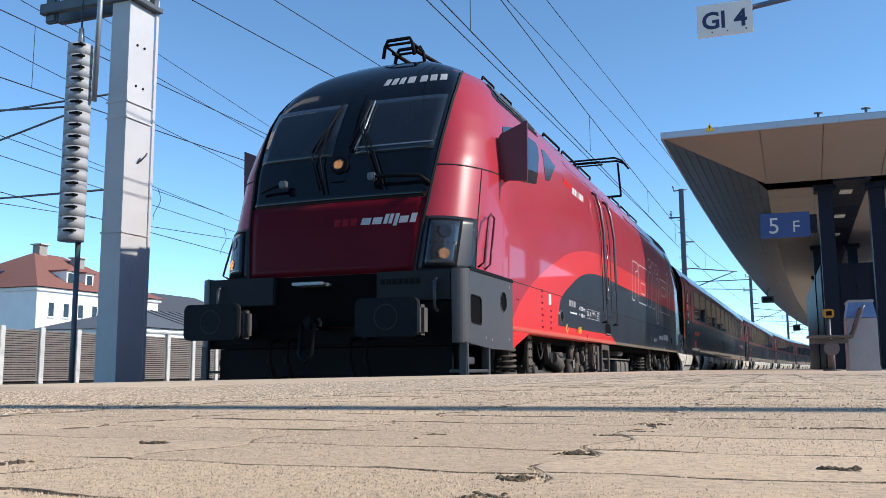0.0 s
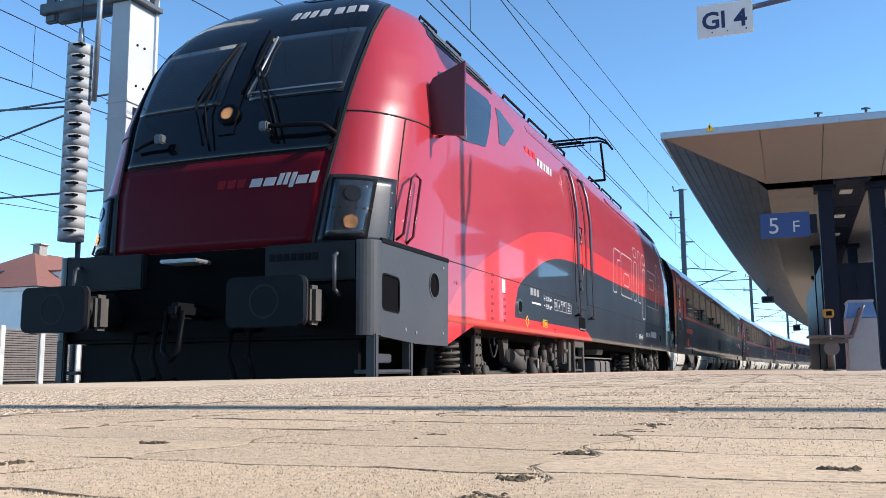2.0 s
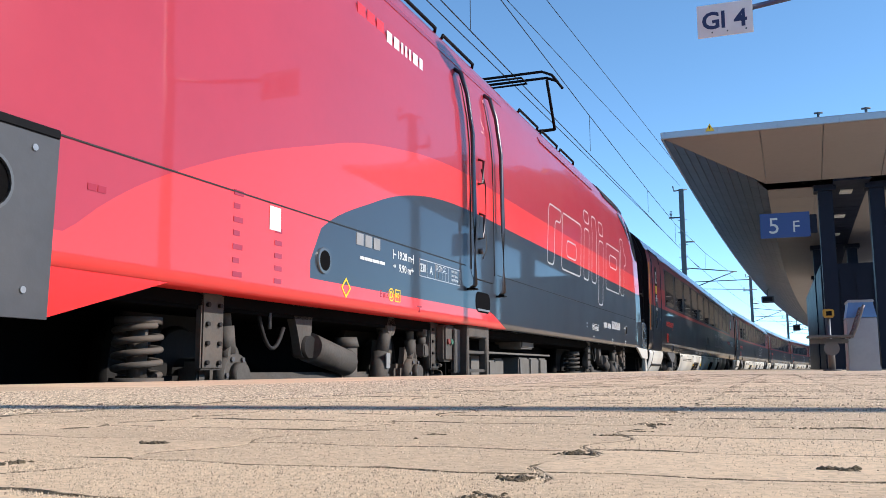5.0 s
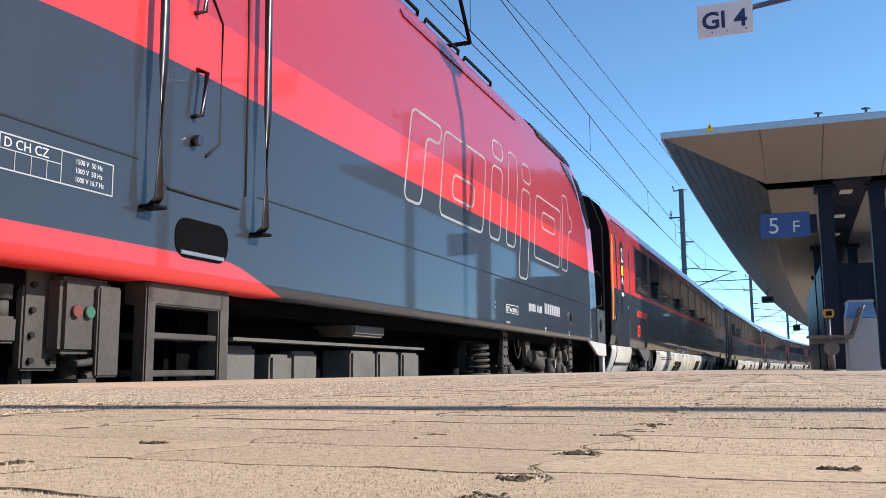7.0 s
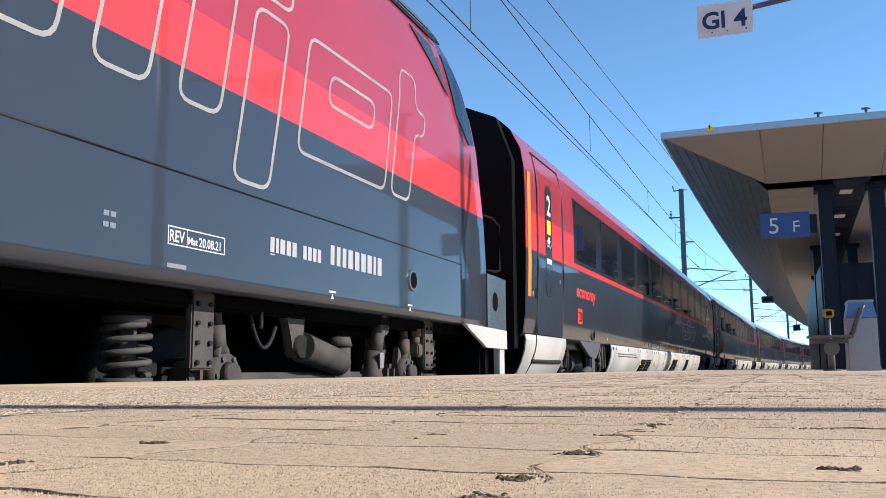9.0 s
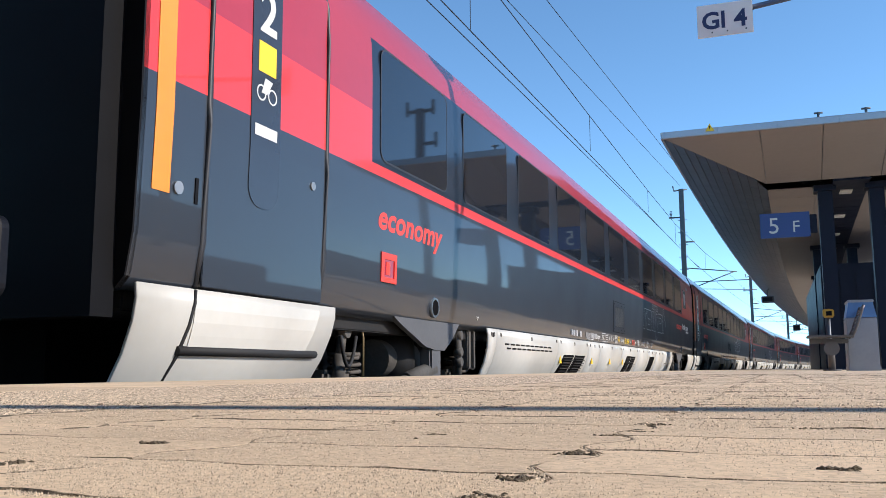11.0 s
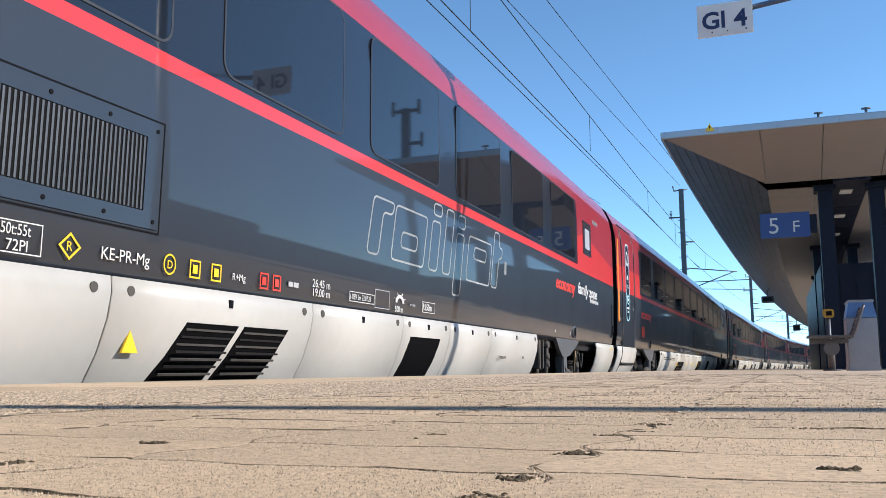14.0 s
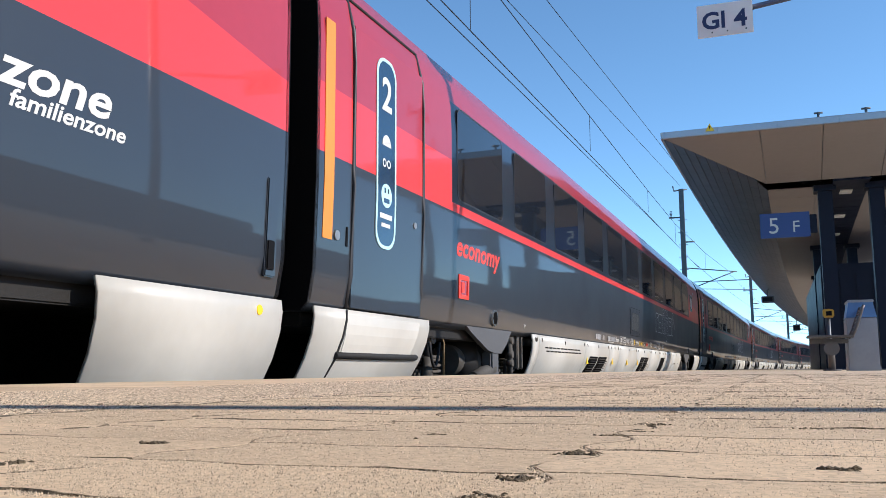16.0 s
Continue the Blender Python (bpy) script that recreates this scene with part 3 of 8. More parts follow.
def build_loco():
    loco = thing("locomotive", "ruby red and grey electric locomotive with black windscreen mask", "locomotive")
    part("body", body_loft(), LOCO_PAINT, loco, smooth=True)
    # near-black plate: the shade under the body is put into its colour
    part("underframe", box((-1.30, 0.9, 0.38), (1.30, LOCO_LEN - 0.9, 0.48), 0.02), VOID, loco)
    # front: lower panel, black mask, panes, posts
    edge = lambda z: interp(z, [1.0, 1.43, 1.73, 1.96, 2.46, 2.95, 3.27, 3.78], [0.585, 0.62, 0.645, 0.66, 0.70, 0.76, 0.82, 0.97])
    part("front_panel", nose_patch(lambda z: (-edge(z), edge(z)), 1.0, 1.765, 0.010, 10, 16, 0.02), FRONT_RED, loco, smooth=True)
    # near-black sheet hides the red body where the coupling recess is dark
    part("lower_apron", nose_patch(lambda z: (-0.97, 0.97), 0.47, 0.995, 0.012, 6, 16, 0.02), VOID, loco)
    mask = part("front_mask", nose_patch(lambda z: (-edge(z), edge(z)), 1.772, 3.76, 0.010, 26, 20, 0.02), BLACK_GLOSS, loco, "black gloss mask round the windscreen", smooth=True)
    part("windscreen", nose_patch(lambda z: (0.075, edge(z) - 0.045), 2.30, 2.98, 0.018, 10, 10, 0.012), WIN_FRONT, mask, "dark tinted windscreen pane", smooth=True)
    part("windscreen", nose_patch(lambda z: (-edge(z) + 0.045, -0.075), 2.30, 2.98, 0.018, 10, 10, 0.012), WIN_FRONT, mask, smooth=True)
    for sx in (-1, 1):
        part("screen_trim", nose_patch(lambda z: (sx * edge(z) - 0.008, sx * edge(z) + 0.008), 1.0, 3.4, 0.018, 20, 1, 0.02), RUBBER, loco)
    part("sun_blind_rail", nose_patch(lambda z: (0.09, edge(z) - 0.06), 2.375, 2.39, 0.022, 1, 12, 0.01), GALV, mask)
    part("centre_pillar", nose_patch(lambda z: (-0.045, 0.045), 2.0, 3.1, 0.024, 10, 2, 0.02), BLACK_GLOSS, mask)
    # lamps
    lampm = part("top_lamp", rod(nose(0.0, 2.18, 0.002), nose(0.0, 2.18, 0.05), 0.095, None, 28), BLACK, loco, "round lit centre lamp with amber glow")
    led_dots(part("lamp_lens", rod(nose(0.0, 2.18, 0.045), nose(0.0, 2.18, 0.056), 0.06, None, 24), LENS, lampm), nose(0.0, 2.18, 0.045), nose(0.0, 2.18, 0.056))
    for sx in (-1, 1):
        hl = part("headlamp_housing", nose_patch(lambda z, sx=sx: tuple(sorted((sx * interp(z, [1.03, 1.53], [0.635, 0.665]), sx * interp(z, [1.03, 1.53], [0.845, 0.87])))), 1.03, 1.53, 0.020, 10, 8, 0.03), BLACK, loco, "dark headlamp unit with lit lower lamp", smooth=True)
        part("lamp_surround", nose_patch(lambda z, sx=sx: tuple(sorted((sx * (edge(z) + 0.012), sx * 0.945))), 1.0, 1.56, 0.009, 8, 14, 0.015), LAMP_SURROUND, hl, smooth=True)
        part("lamp_glass", nose_patch(lambda z, sx=sx: tuple(sorted((sx * interp(z, [1.03, 1.53], [0.650, 0.680]), sx * interp(z, [1.03, 1.53], [0.828, 0.853])))), 1.055, 1.505, 0.026, 8, 6, 0.008), LAMP_GLASS, hl, smooth=True)
        for z in (1.08, 1.20, 1.32, 1.44):
            part("rivet", rod(nose(sx * 0.93, z, 0.004), nose(sx * 0.93, z, 0.014), 0.008, None, 10), MAST, hl)
        for z, r, mm in ((1.40, 0.07, LENS), (1.17, 0.06, LAMP_WARM)):
            c0, c1 = nose(sx * 0.77, z, 0.018), nose(sx * 0.77, z, 0.031)
            lens = part("lamp_lens", rod(c0, c1, r, r * 0.9, 24), LENS, hl)
            if mm is LAMP_WARM:
                led_dots(lens, c0, c1)
        part("lamp_divider", nose_patch(lambda z, sx=sx: tuple(sorted((sx * 0.65, sx * 0.855))), 1.275, 1.29, 0.026, 1, 6, 0.02), BLACK, hl)
        # wiper set
        base = nose(sx * 0.26 if sx > 0 else -0.36, 1.98, 0.10)
        wp = part("wiper_motor", box(base - Vector((0.045, 0.04, 0.04)), base + Vector((0.035, 0.04, 0.04)), 0.012), MAST, loco, "grey wiper drive box with bar")
        side_end = nose(sx * 0.65, 1.90, 0.03)
        if sx > 0:
            part("wiper_bar", pipe([base + Vector((0.04, 0, 0.0)), nose(0.45, 1.97, 0.10), nose(0.58, 1.965, 0.08), side_end], 0.020), BLACK, wp)
        else:
            part("wiper_bar", pipe([base - Vector((0.04, 0, 0.0)), nose(-0.5, 1.96, 0.07), nose(-0.56, 1.94, 0.05)], 0.016), BLACK, wp)
        foot = nose(sx * 0.30 if sx > 0 else -0.10, 1.90, 0.06)
        part("wiper_arm", pipe([foot, nose(0.20 if sx > 0 else -0.20, 2.25, 0.07), nose(0.09 if sx > 0 else -0.16, 2.62, 0.06)], 0.011), BLACK, wp)
        part("wiper_arm", pipe([foot + Vector((0.05, 0, 0)), nose(0.24 if sx > 0 else -0.14, 2.25, 0.07), nose(0.11 if sx > 0 else -0.14, 2.62, 0.06)], 0.009), BLACK, wp)
        part("wiper_blade", pipe([nose(0.05 if sx > 0 else -0.22, 2.36, 0.045), nose(0.09 if sx > 0 else -0.16, 2.62, 0.05), nose(0.11 if sx > 0 else -0.10, 2.97, 0.045)], 0.014), BLACK, wp)
    part("wiper_blade", pipe([nose(0.09, 2.34, 0.045), nose(0.13, 2.62, 0.05), nose(0.15, 2.95, 0.045)], 0.010), GALV, wp)
    # running number and emblem on the front: plain bars
    for k, (a, w) in enumerate([(0.16, 0.045), (0.225, 0.045), (0.29, 0.045), (0.36, 0.07), (0.47, 0.07), (0.56, 0.07), (0.65, 0.07)]):
        part("number_bar", nose_patch(lambda z, a=a, w=w: (a + (z - 3.2) * 0.15, a + w * 0.85 + (z - 3.2) * 0.15), 3.20, 3.30, 0.014, 2, 3, 0.006), FILM_DIM, mask)
    for k, (a, w, z0, z1) in enumerate([(0.20, 0.06, 1.50, 1.57), (0.275, 0.06, 1.50, 1.57), (0.35, 0.025, 1.50, 1.60), (0.385, 0.022, 1.50, 1.60), (0.42, 0.025, 1.475, 1.60), (0.455, 0.06, 1.50, 1.57), (0.53, 0.04, 1.50, 1.595)]):
        part("emblem_bar", nose_patch(lambda z, a=a, w=w: (a + (z - 1.5) * 0.12, a + w + (z - 1.5) * 0.12), z0, z1, 0.014, 2, 2, 0.006), FILM_DIM, loco)
    for k in range(3):
        part("emblem_bar", nose_patch(lambda z, k=k: (0.02 + 0.055 * k, 0.06 + 0.055 * k), 1.50, 1.575, 0.013, 1, 2, 0.006), FADED_RED, loco)
    # end casings, both ends
    for end in (0, 1):
        fy = (lambda y: y) if not end else (lambda y: LOCO_LEN - y)

        def bx(x0, y0, z0, x1, y1, z1, bev=0.02):
            ya, yb = sorted((fy(y0), fy(y1)))
            return box((x0, ya, z0), (x1, yb, z1), bev)
        for sx in (-1, 1):
            ya, yb = (0.60, 2.08)
            ce = None
            # side casing plate with openings: outline pulled in x, cut by two holes
            outer = [(0.699, 0.295), (0.699, 1.005), (1.2, 1.02), (2.1, 1.02), (2.08, 0.25), (1.35, 0.255)] if not end else [(0.60, 0.30), (0.60, 1.0), (1.24, 1.01), (1.24, 0.26), (1.0, 0.26)]
            bm = bmesh.new()
            hole1 = smooth_loop([(0.725, 0.50), (1.03, 0.485), (1.03, 0.745), (0.725, 0.76)], 0.05) if not end else []
            hc = (1.76, 0.76) if not end else (0.98, 0.74)
            hr = 0.105 if not end else 0.10
            hole2 = [(hc[0] + hr * math.cos(2 * math.pi * i / 24), hc[1] + hr * math.sin(2 * math.pi * i / 24)) for i in range(24)]
            loops = [outer] + [h for h in (hole1, hole2) if h]
            es = []
            for lp in loops:
                vs = [bm.verts.new((sx * 1.475, fy(u), v)) for u, v in lp]
                es += [bm.edges.new((vs[i], vs[(i + 1) % len(vs)])) for i in range(len(vs))]
            bmesh.ops.triangle_fill(bm, edges=es, use_beauty=True)
            bmesh.ops.solidify(bm, geom=bm.faces[:], thickness=0.03 * (1 if sx > 0 else 1))
            bmesh.ops.recalc_face_normals(bm, faces=bm.faces)
            # black fills painted for the shade inside the openings
            for lp in (hole1, hole2):
                if lp:
                    cu_, cv_ = sum(u for u, v in lp) / len(lp), sum(v for u, v in lp) / len(lp)
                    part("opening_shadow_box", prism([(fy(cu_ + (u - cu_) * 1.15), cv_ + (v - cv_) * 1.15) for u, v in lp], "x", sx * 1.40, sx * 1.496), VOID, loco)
            ce = part("end_casing", bm, BLOCK_GREY if not end else GREY, loco, "dusty grey end casing with two openings")
            if not end:
                for u, v in ((1.97, 0.93), (1.95, 0.36), (1.36, 0.345), (1.15, 0.36)):
                    part("bolt", rod((sx * 1.503, u, v), (sx * 1.512, u, v), 0.014, None, 12), GALV, ce)
                part("port_ring", ring_prism([(hc[0] + 0.118 * math.cos(2 * math.pi * i / 24), hc[1] + 0.118 * math.sin(2 * math.pi * i / 24)) for i in range(24)], hole2, "x", min(sx * 1.49, sx * 1.511), max(sx * 1.49, sx * 1.511)), MAST, ce)
                # front of the same casing, with its shade put into the colour
                cf = part("casing_front", bx(min(sx * 0.58, sx * 1.37), 0.562, 0.71, max(sx * 0.58, sx * 1.37), 0.75, 1.0, 0.012), CASING_SHADE, ce)
                if sx > 0:
                    for q in range(7):
                        part("lettering_bar", box((0.63 + 0.062 * q, 0.555, 0.87), (0.675 + 0.062 * q, 0.559, 0.925)), BLACK, cf)
                bend = [(1.37 + 0.138 * math.sin(q), 0.698 - 0.138 * math.cos(q)) for q in [math.pi * i / 16 for i in range(9)]] + [(1.37 + 0.105 * math.sin(q), 0.698 - 0.105 * math.cos(q)) for q in [math.pi * i / 16 for i in range(8, -1, -1)]]
                part("casing_corner", prism([(sx * u, v) for u, v in bend], "z", 0.30, 1.005), BLOCK_GREY, ce)
                part("opening_rim", ring_prism(smooth_loop([(0.713, 0.488), (1.042, 0.472), (1.042, 0.757), (0.713, 0.772)], 0.055), smooth_loop([(0.725, 0.50), (1.03, 0.485), (1.03, 0.745), (0.725, 0.76)], 0.05), "x", sx * 1.46, sx * 1.507), BLOCK_DARK, ce)
                rail_bm = rod((sx * 1.22, 0.50, 0.63), (sx * 1.22, 0.50, 0.89), 0.016, None, 12)
                add_rod(rail_bm, (sx * 1.22, 0.50, 0.885), (sx * 1.22, 0.58, 0.92), 0.016, None, 12)
                add_rod(rail_bm, (sx * 1.22, 0.50, 0.635), (sx * 1.22, 0.58, 0.60), 0.016, None, 12)
                part("grab_rail", rail_bm, BLOCK_GREY, ce)
                # step frame below
                st = part("step_frame", bx(min(sx * 1.42, sx * 1.50), 0.62, -0.42, max(sx * 1.42, sx * 1.50), 0.68, 0.32, 0.01), BLOCK_GREY, loco)
                part("step_leg", bx(min(sx * 1.42, sx * 1.50), 1.26, -0.42, max(sx * 1.42, sx * 1.50), 1.32, 0.28, 0.01), BLOCK_GREY, st)
                part("step_tread", bx(min(sx * 1.30, sx * 1.50), 0.66, 0.02, max(sx * 1.30, sx * 1.50), 1.28, 0.05, 0.008), BLOCK_GREY, st)
                part("step_tread", bx(min(sx * 1.20, sx * 1.40), 0.80, 0.10, max(sx * 1.20, sx * 1.40), 1.12, 0.17, 0.008), BLOCK_GREY, st)
                part("casing_lip", bx(min(sx * 1.49, sx * 1.512), 0.70, 0.99, max(sx * 1.49, sx * 1.512), 2.10, 1.03, 0.005), BLACK, ce)
            else:
                part("casing_foot", prism([(fy(1.98), 0.475), (fy(0.60), 0.455), (fy(0.60), 0.26), (fy(1.30), 0.265)], "x", sx * 1.48, sx * 1.512), WHITE_SKIRT, ce, "dusty white lower casing")
                part("step_frame", bx(min(sx * 1.42, sx * 1.49), 0.62, -0.40, max(sx * 1.42, sx * 1.49), 0.80, 0.30, 0.01), WHITE_SKIRT, loco)
                part("grab_rail", pipe([(sx * 1.44, fy(1.20), 1.62), (sx * 1.47, fy(0.95), 1.62), (sx * 1.47, fy(0.72), 1.58), (sx * 1.47, fy(0.70), 1.1), (sx * 1.47, fy(0.9), 1.06), (sx * 1.44, fy(1.1), 1.06)], 0.018), BLACK, loco)
            # buffers
            bf = part("buffer", prism(round_rect(sx * 0.945 - 0.31, 0.345, sx * 0.945 + 0.31, 0.695, 0.06), "y", min(fy(0.0), fy(0.05)), max(fy(0.0), fy(0.05))), BUFFER_BLACK, loco, "wide black buffer plate with worn edge")
            part("buffer_rim", prism(round_rect(sx * 0.945 - 0.313, 0.342, sx * 0.945 + 0.313, 0.698, 0.063), "y", min(fy(0.04), fy(0.062)), max(fy(0.04), fy(0.062))), UNDER_DARK, bf)
            part("wear_ring", ring_prism([(sx * 0.945 + 0.12 * math.cos(a), 0.52 + 0.12 * math.sin(a)) for a in [math.pi * i / 16 for i in range(32)]], [(sx * 0.945 + 0.105 * math.cos(a), 0.52 + 0.105 * math.sin(a)) for a in [math.pi * i / 16 for i in range(32)]], "y", min(fy(-0.002), fy(0.01)), max(fy(-0.002), fy(0.01))), UNDER_DARK, bf)
            part("buffer_shank", rod((sx * 0.945, fy(0.05), 0.52), (sx * 0.945, fy(0.62), 0.52), 0.10, 0.15, 24), UNDER_DARK, bf)
            part("buffer_guide", bx(sx * 0.945 + 0.22, 0.16, 0.36, sx * 0.945 + 0.30, 0.30, 0.64, 0.03), UNDER, bf)
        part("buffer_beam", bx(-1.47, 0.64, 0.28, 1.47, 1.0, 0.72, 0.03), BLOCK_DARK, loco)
        part("deflector", bx(-1.36, 0.72, -0.42, 1.36, 0.95, 0.32, 0.05), BLACK, loco)
        hook = part("coupling_hook", bx(-0.06, 0.22, 0.44, 0.06, 0.66, 0.56, 0.03), BLACK, loco)
        part("coupling_link", pipe([(-0.07, fy(0.26), 0.50), (-0.07, fy(0.22), 0.2), (0, fy(0.22), 0.12), (0.07, fy(0.22), 0.2), (0.07, fy(0.26), 0.50)], 0.022), BLACK, hook)
        for x in (-0.55, -0.35, 0.35, 0.52):
            part("brake_hose", pipe([(x, fy(0.62), 0.36), (x, fy(0.48), 0.34), (x + 0.02, fy(0.42), 0.15), (x + 0.05, fy(0.5), -0.05), (x + 0.1, fy(0.62), -0.02)], 0.022), BLACK, loco)
        if not end:
            part("socket_cover", bx(-0.28, 0.40, 0.885, 0.06, 0.66, 0.915, 0.008), GALV, loco)
    # flanks
    for sx in (-1, 1):
        X = lambda z, o=0.0: sx * (half_w(z) + o)
        # cab side window, quarter patches
        def flank_panel(name, pts, off, material, label="", parent=loco, thick=0.02):
            bm = bmesh.new()
            f = bm.faces.new([bm.verts.new((0, u, v)) for u, v in pts])
            bmesh.ops.triangulate(bm, faces=[f])
            for _ in range(2):
                bmesh.ops.subdivide_edges(bm, edges=bm.edges[:], cuts=1, use_grid_fill=True)
            for v in bm.verts:
                v.co.x = X(v.co.z, off)
            bmesh.ops.solidify(bm, geom=bm.faces[:], thickness=thick * (1 if sx > 0 else 1))
            bmesh.ops.recalc_face_normals(bm, faces=bm.faces)
            return part(name, bm, material, parent, label, smooth=False)
        for mirrored in (False, True):
            fy = (lambda u: u) if not mirrored else (lambda u: LOCO_LEN - u + 0.12)
            rear = [(17.0, 3.0), (17.26, 2.95), (17.42, 2.72), (17.60, 2.25), (17.45, 2.22), (17.15, 2.45)]
            w = flank_panel("cab_window", rear if mirrored else [(fy(u), v) for u, v in [(1.75, 2.22), (2.62, 2.24), (3.28, 2.34), (3.78, 2.93), (3.70, 2.99), (2.75, 2.94), (2.1, 2.78)]], 0.006, WIN, "dark cab side window", thick=0.01)
            if not mirrored:
                part("window_frame", pipe([(X(2.26, 0.012), 2.62, 2.26), (X(2.6, 0.012), 2.66, 2.6), (X(2.92, 0.012), 2.68, 2.92)], 0.018), GALV, w)
                part("window_frame", pipe([(X(2.24, 0.012), 1.78, 2.24), (X(2.25, 0.012), 2.2, 2.25), (X(2.26, 0.012), 2.62, 2.26)], 0.016), GALV, w)
            flank_panel("quarter_panel", [(16.3, 3.05), (16.75, 3.02), (16.98, 2.58), (16.85, 2.66)] if mirrored else [(fy(u), v) for u, v in [(3.80, 2.50), (4.0, 2.52), (4.60, 2.86), (4.15, 2.98), (3.98, 2.97)]], 0.005, WIN_BAND, "dark quarter panel behind the cab window", thick=0.008)
            flank_panel("roof_louvre", [(fy(u), v) for u, v in [(2.15, 3.17), (2.3, 3.14), (4.1, 3.17), (4.1, 3.44), (2.3, 3.44)]], 0.006, COLUMN, "dark roof side louvre", thick=0.01)
            for k in range(4):
                part("louvre_slat", box((min(X(3.2 + 0.06 * k, 0.004), X(3.2 + 0.06 * k, 0.02)), min(fy(2.35), fy(4.05)), 3.2 + 0.06 * k), (max(X(3.2 + 0.06 * k, 0.004), X(3.2 + 0.06 * k, 0.02)), max(fy(2.35), fy(4.05)), 3.212 + 0.06 * k)), MAST, loco)
            flank_panel("roof_louvre", [(fy(u), v) for u, v in [(5.35, 3.05), (8.8, 3.05), (8.8, 3.12), (5.35, 3.12)]], 0.004, DARK_RED, thick=0.01)
            for k in range(3):
                u0 = 5.35 + 1.18 * k
                part("roof_rail", pipe([(sx * 1.02, fy(u0), 3.50), (sx * 1.04, fy(u0 + 0.02), 3.565), (sx * 1.04, fy(u0 + 0.98), 3.565), (sx * 1.02, fy(u0 + 1.0), 3.50)], 0.018), BLACK, loco)
            # seams and corner grab loops
            part("seam", box((min(X(1.02), X(1.02, 0.004)), min(fy(2.1), fy(7.12)), 1.015), (max(X(1.02), X(1.02, 0.004)), max(fy(2.1), fy(7.12)), 1.023)), RUBBER, loco)
            if not mirrored:
                part("grab_loop", pipe([(sx * 1.47, 1.05, 1.06), (sx * 1.54, 1.03, 1.10), (sx * 1.53, 1.22, 1.58), (sx * 1.53, 1.30, 1.63), (sx * 1.54, 1.38, 1.60), (sx * 1.54, 1.22, 1.10), (sx * 1.47, 1.22, 1.04)], 0.012), MIRROR_RED, loco)
                part("panel_seam", pipe([nose(sx * 0.95, z, 0.002) for z in (1.03, 1.3, 1.6, 1.9, 2.12)], 0.006), RUBBER, loco)
                part("panel_seam", pipe([nose(sx * (0.66 + 0.34 * i / 8), 2.12, 0.002) for i in range(9)] + [(X(2.12, 0.002), 1.75, 2.14)], 0.007), RUBBER, loco)
                # mirror fin
                part("mirror", prism([(sx * 1.44, 2.10), (sx * 1.42, 2.46), (sx * 1.50, 2.60), (sx * 1.80, 2.72), (sx * 1.79, 2.05)], "y", 1.76, 1.80), MIRROR_RED, loco, "red mirror fin standing out from the cab, darkened for shade")
                part("mirror_arm", pipe([(X(2.1), 1.95, 2.12), (sx * 1.6, 1.80, 2.10)], 0.018), BLACK, loco)
                part("mirror_arm", pipe([(X(2.6), 2.05, 2.62), (sx * 1.55, 1.80, 2.60)], 0.018), BLACK, loco)
        part("red_valance", prism([(2.085, 0.258), (2.085, 0.50), (2.86, 0.50), (2.84, 0.47)], "x", min(sx * 1.44, sx * 1.487), max(sx * 1.44, sx * 1.487)), RED, loco)
        part("seam", box((min(X(1.02), X(1.02, 0.004)), 8.12, 1.015), (max(X(1.02), X(1.02, 0.004)), 16.6, 1.023)), RUBBER, loco)
        # machine room door with rails and steps
        dr = flank_panel("side_door", [(u, v) for u, v in round_rect(7.27, 0.92, 7.99, 2.95, 0.09)], 0.003, LOCO_PAINT, thick=0.004)
        for uu in (7.27, 7.99):
            part("door_seal", pipe([(X(z, 0.004), uu, z) for z in (1.0, 1.6, 2.2, 2.5, 2.85)], 0.007), RUBBER, dr)
        part("door_seal", pipe([(X(0.92, 0.004), 7.33, 0.92), (X(0.92, 0.004), 7.93, 0.92)], 0.007), RUBBER, dr)
        part("door_seal", pipe([(X(1.05, 0.004), 7.62, 1.14), (X(1.2, 0.004), 7.74, 1.24), (X(1.9, 0.004), 7.74, 1.9), (X(2.0, 0.004), 7.62, 2.05)], 0.008), RUBBER, dr)
        for z0 in (1.30, 1.85):
            part("door_handle", pipe([(X(z0), 7.50, z0 + 0.02), (X(z0, 0.05), 7.52, z0 + 0.03), (X(z0, 0.05), 7.55, z0 + 0.26), (X(z0), 7.53, z0 + 0.28)], 0.013), CHROME, dr)
        part("lock_knob", rod((X(1.2), 7.52, 1.20), (X(1.2, 0.05), 7.52, 1.20), 0.028, None, 16), CHROME, dr)
        for uu in (7.18, 8.09):
            rl = part("handrail", pipe([(X(0.84, 0.03), uu, 0.80), (X(0.84, 0.075), uu, 0.84), (X(1.5, 0.075), uu, 1.5), (X(2.3, 0.075), uu, 2.3), (X(2.7, 0.075), uu, 2.7), (X(2.92, 0.06), uu, 2.92), (X(2.95, 0.0), uu, 2.97)], 0.022, 14), CHROME, loco, "polished steel door handrail")
            part("rail_foot", box((min(X(0.8), X(0.8, 0.09)), uu - 0.05, 0.79), (max(X(0.8), X(0.8, 0.09)), uu + 0.05, 0.805), 0.004), BLACK, rl)
        # black plate on the flank painted as the recess's shade
        sh = part("step_recess", prism(round_rect(7.40, 0.60, 7.84, 0.80, 0.085), "x", min(X(0.7, -0.1), X(0.7, 0.004)), max(X(0.7, -0.1), X(0.7, 0.004))), VOID, loco)
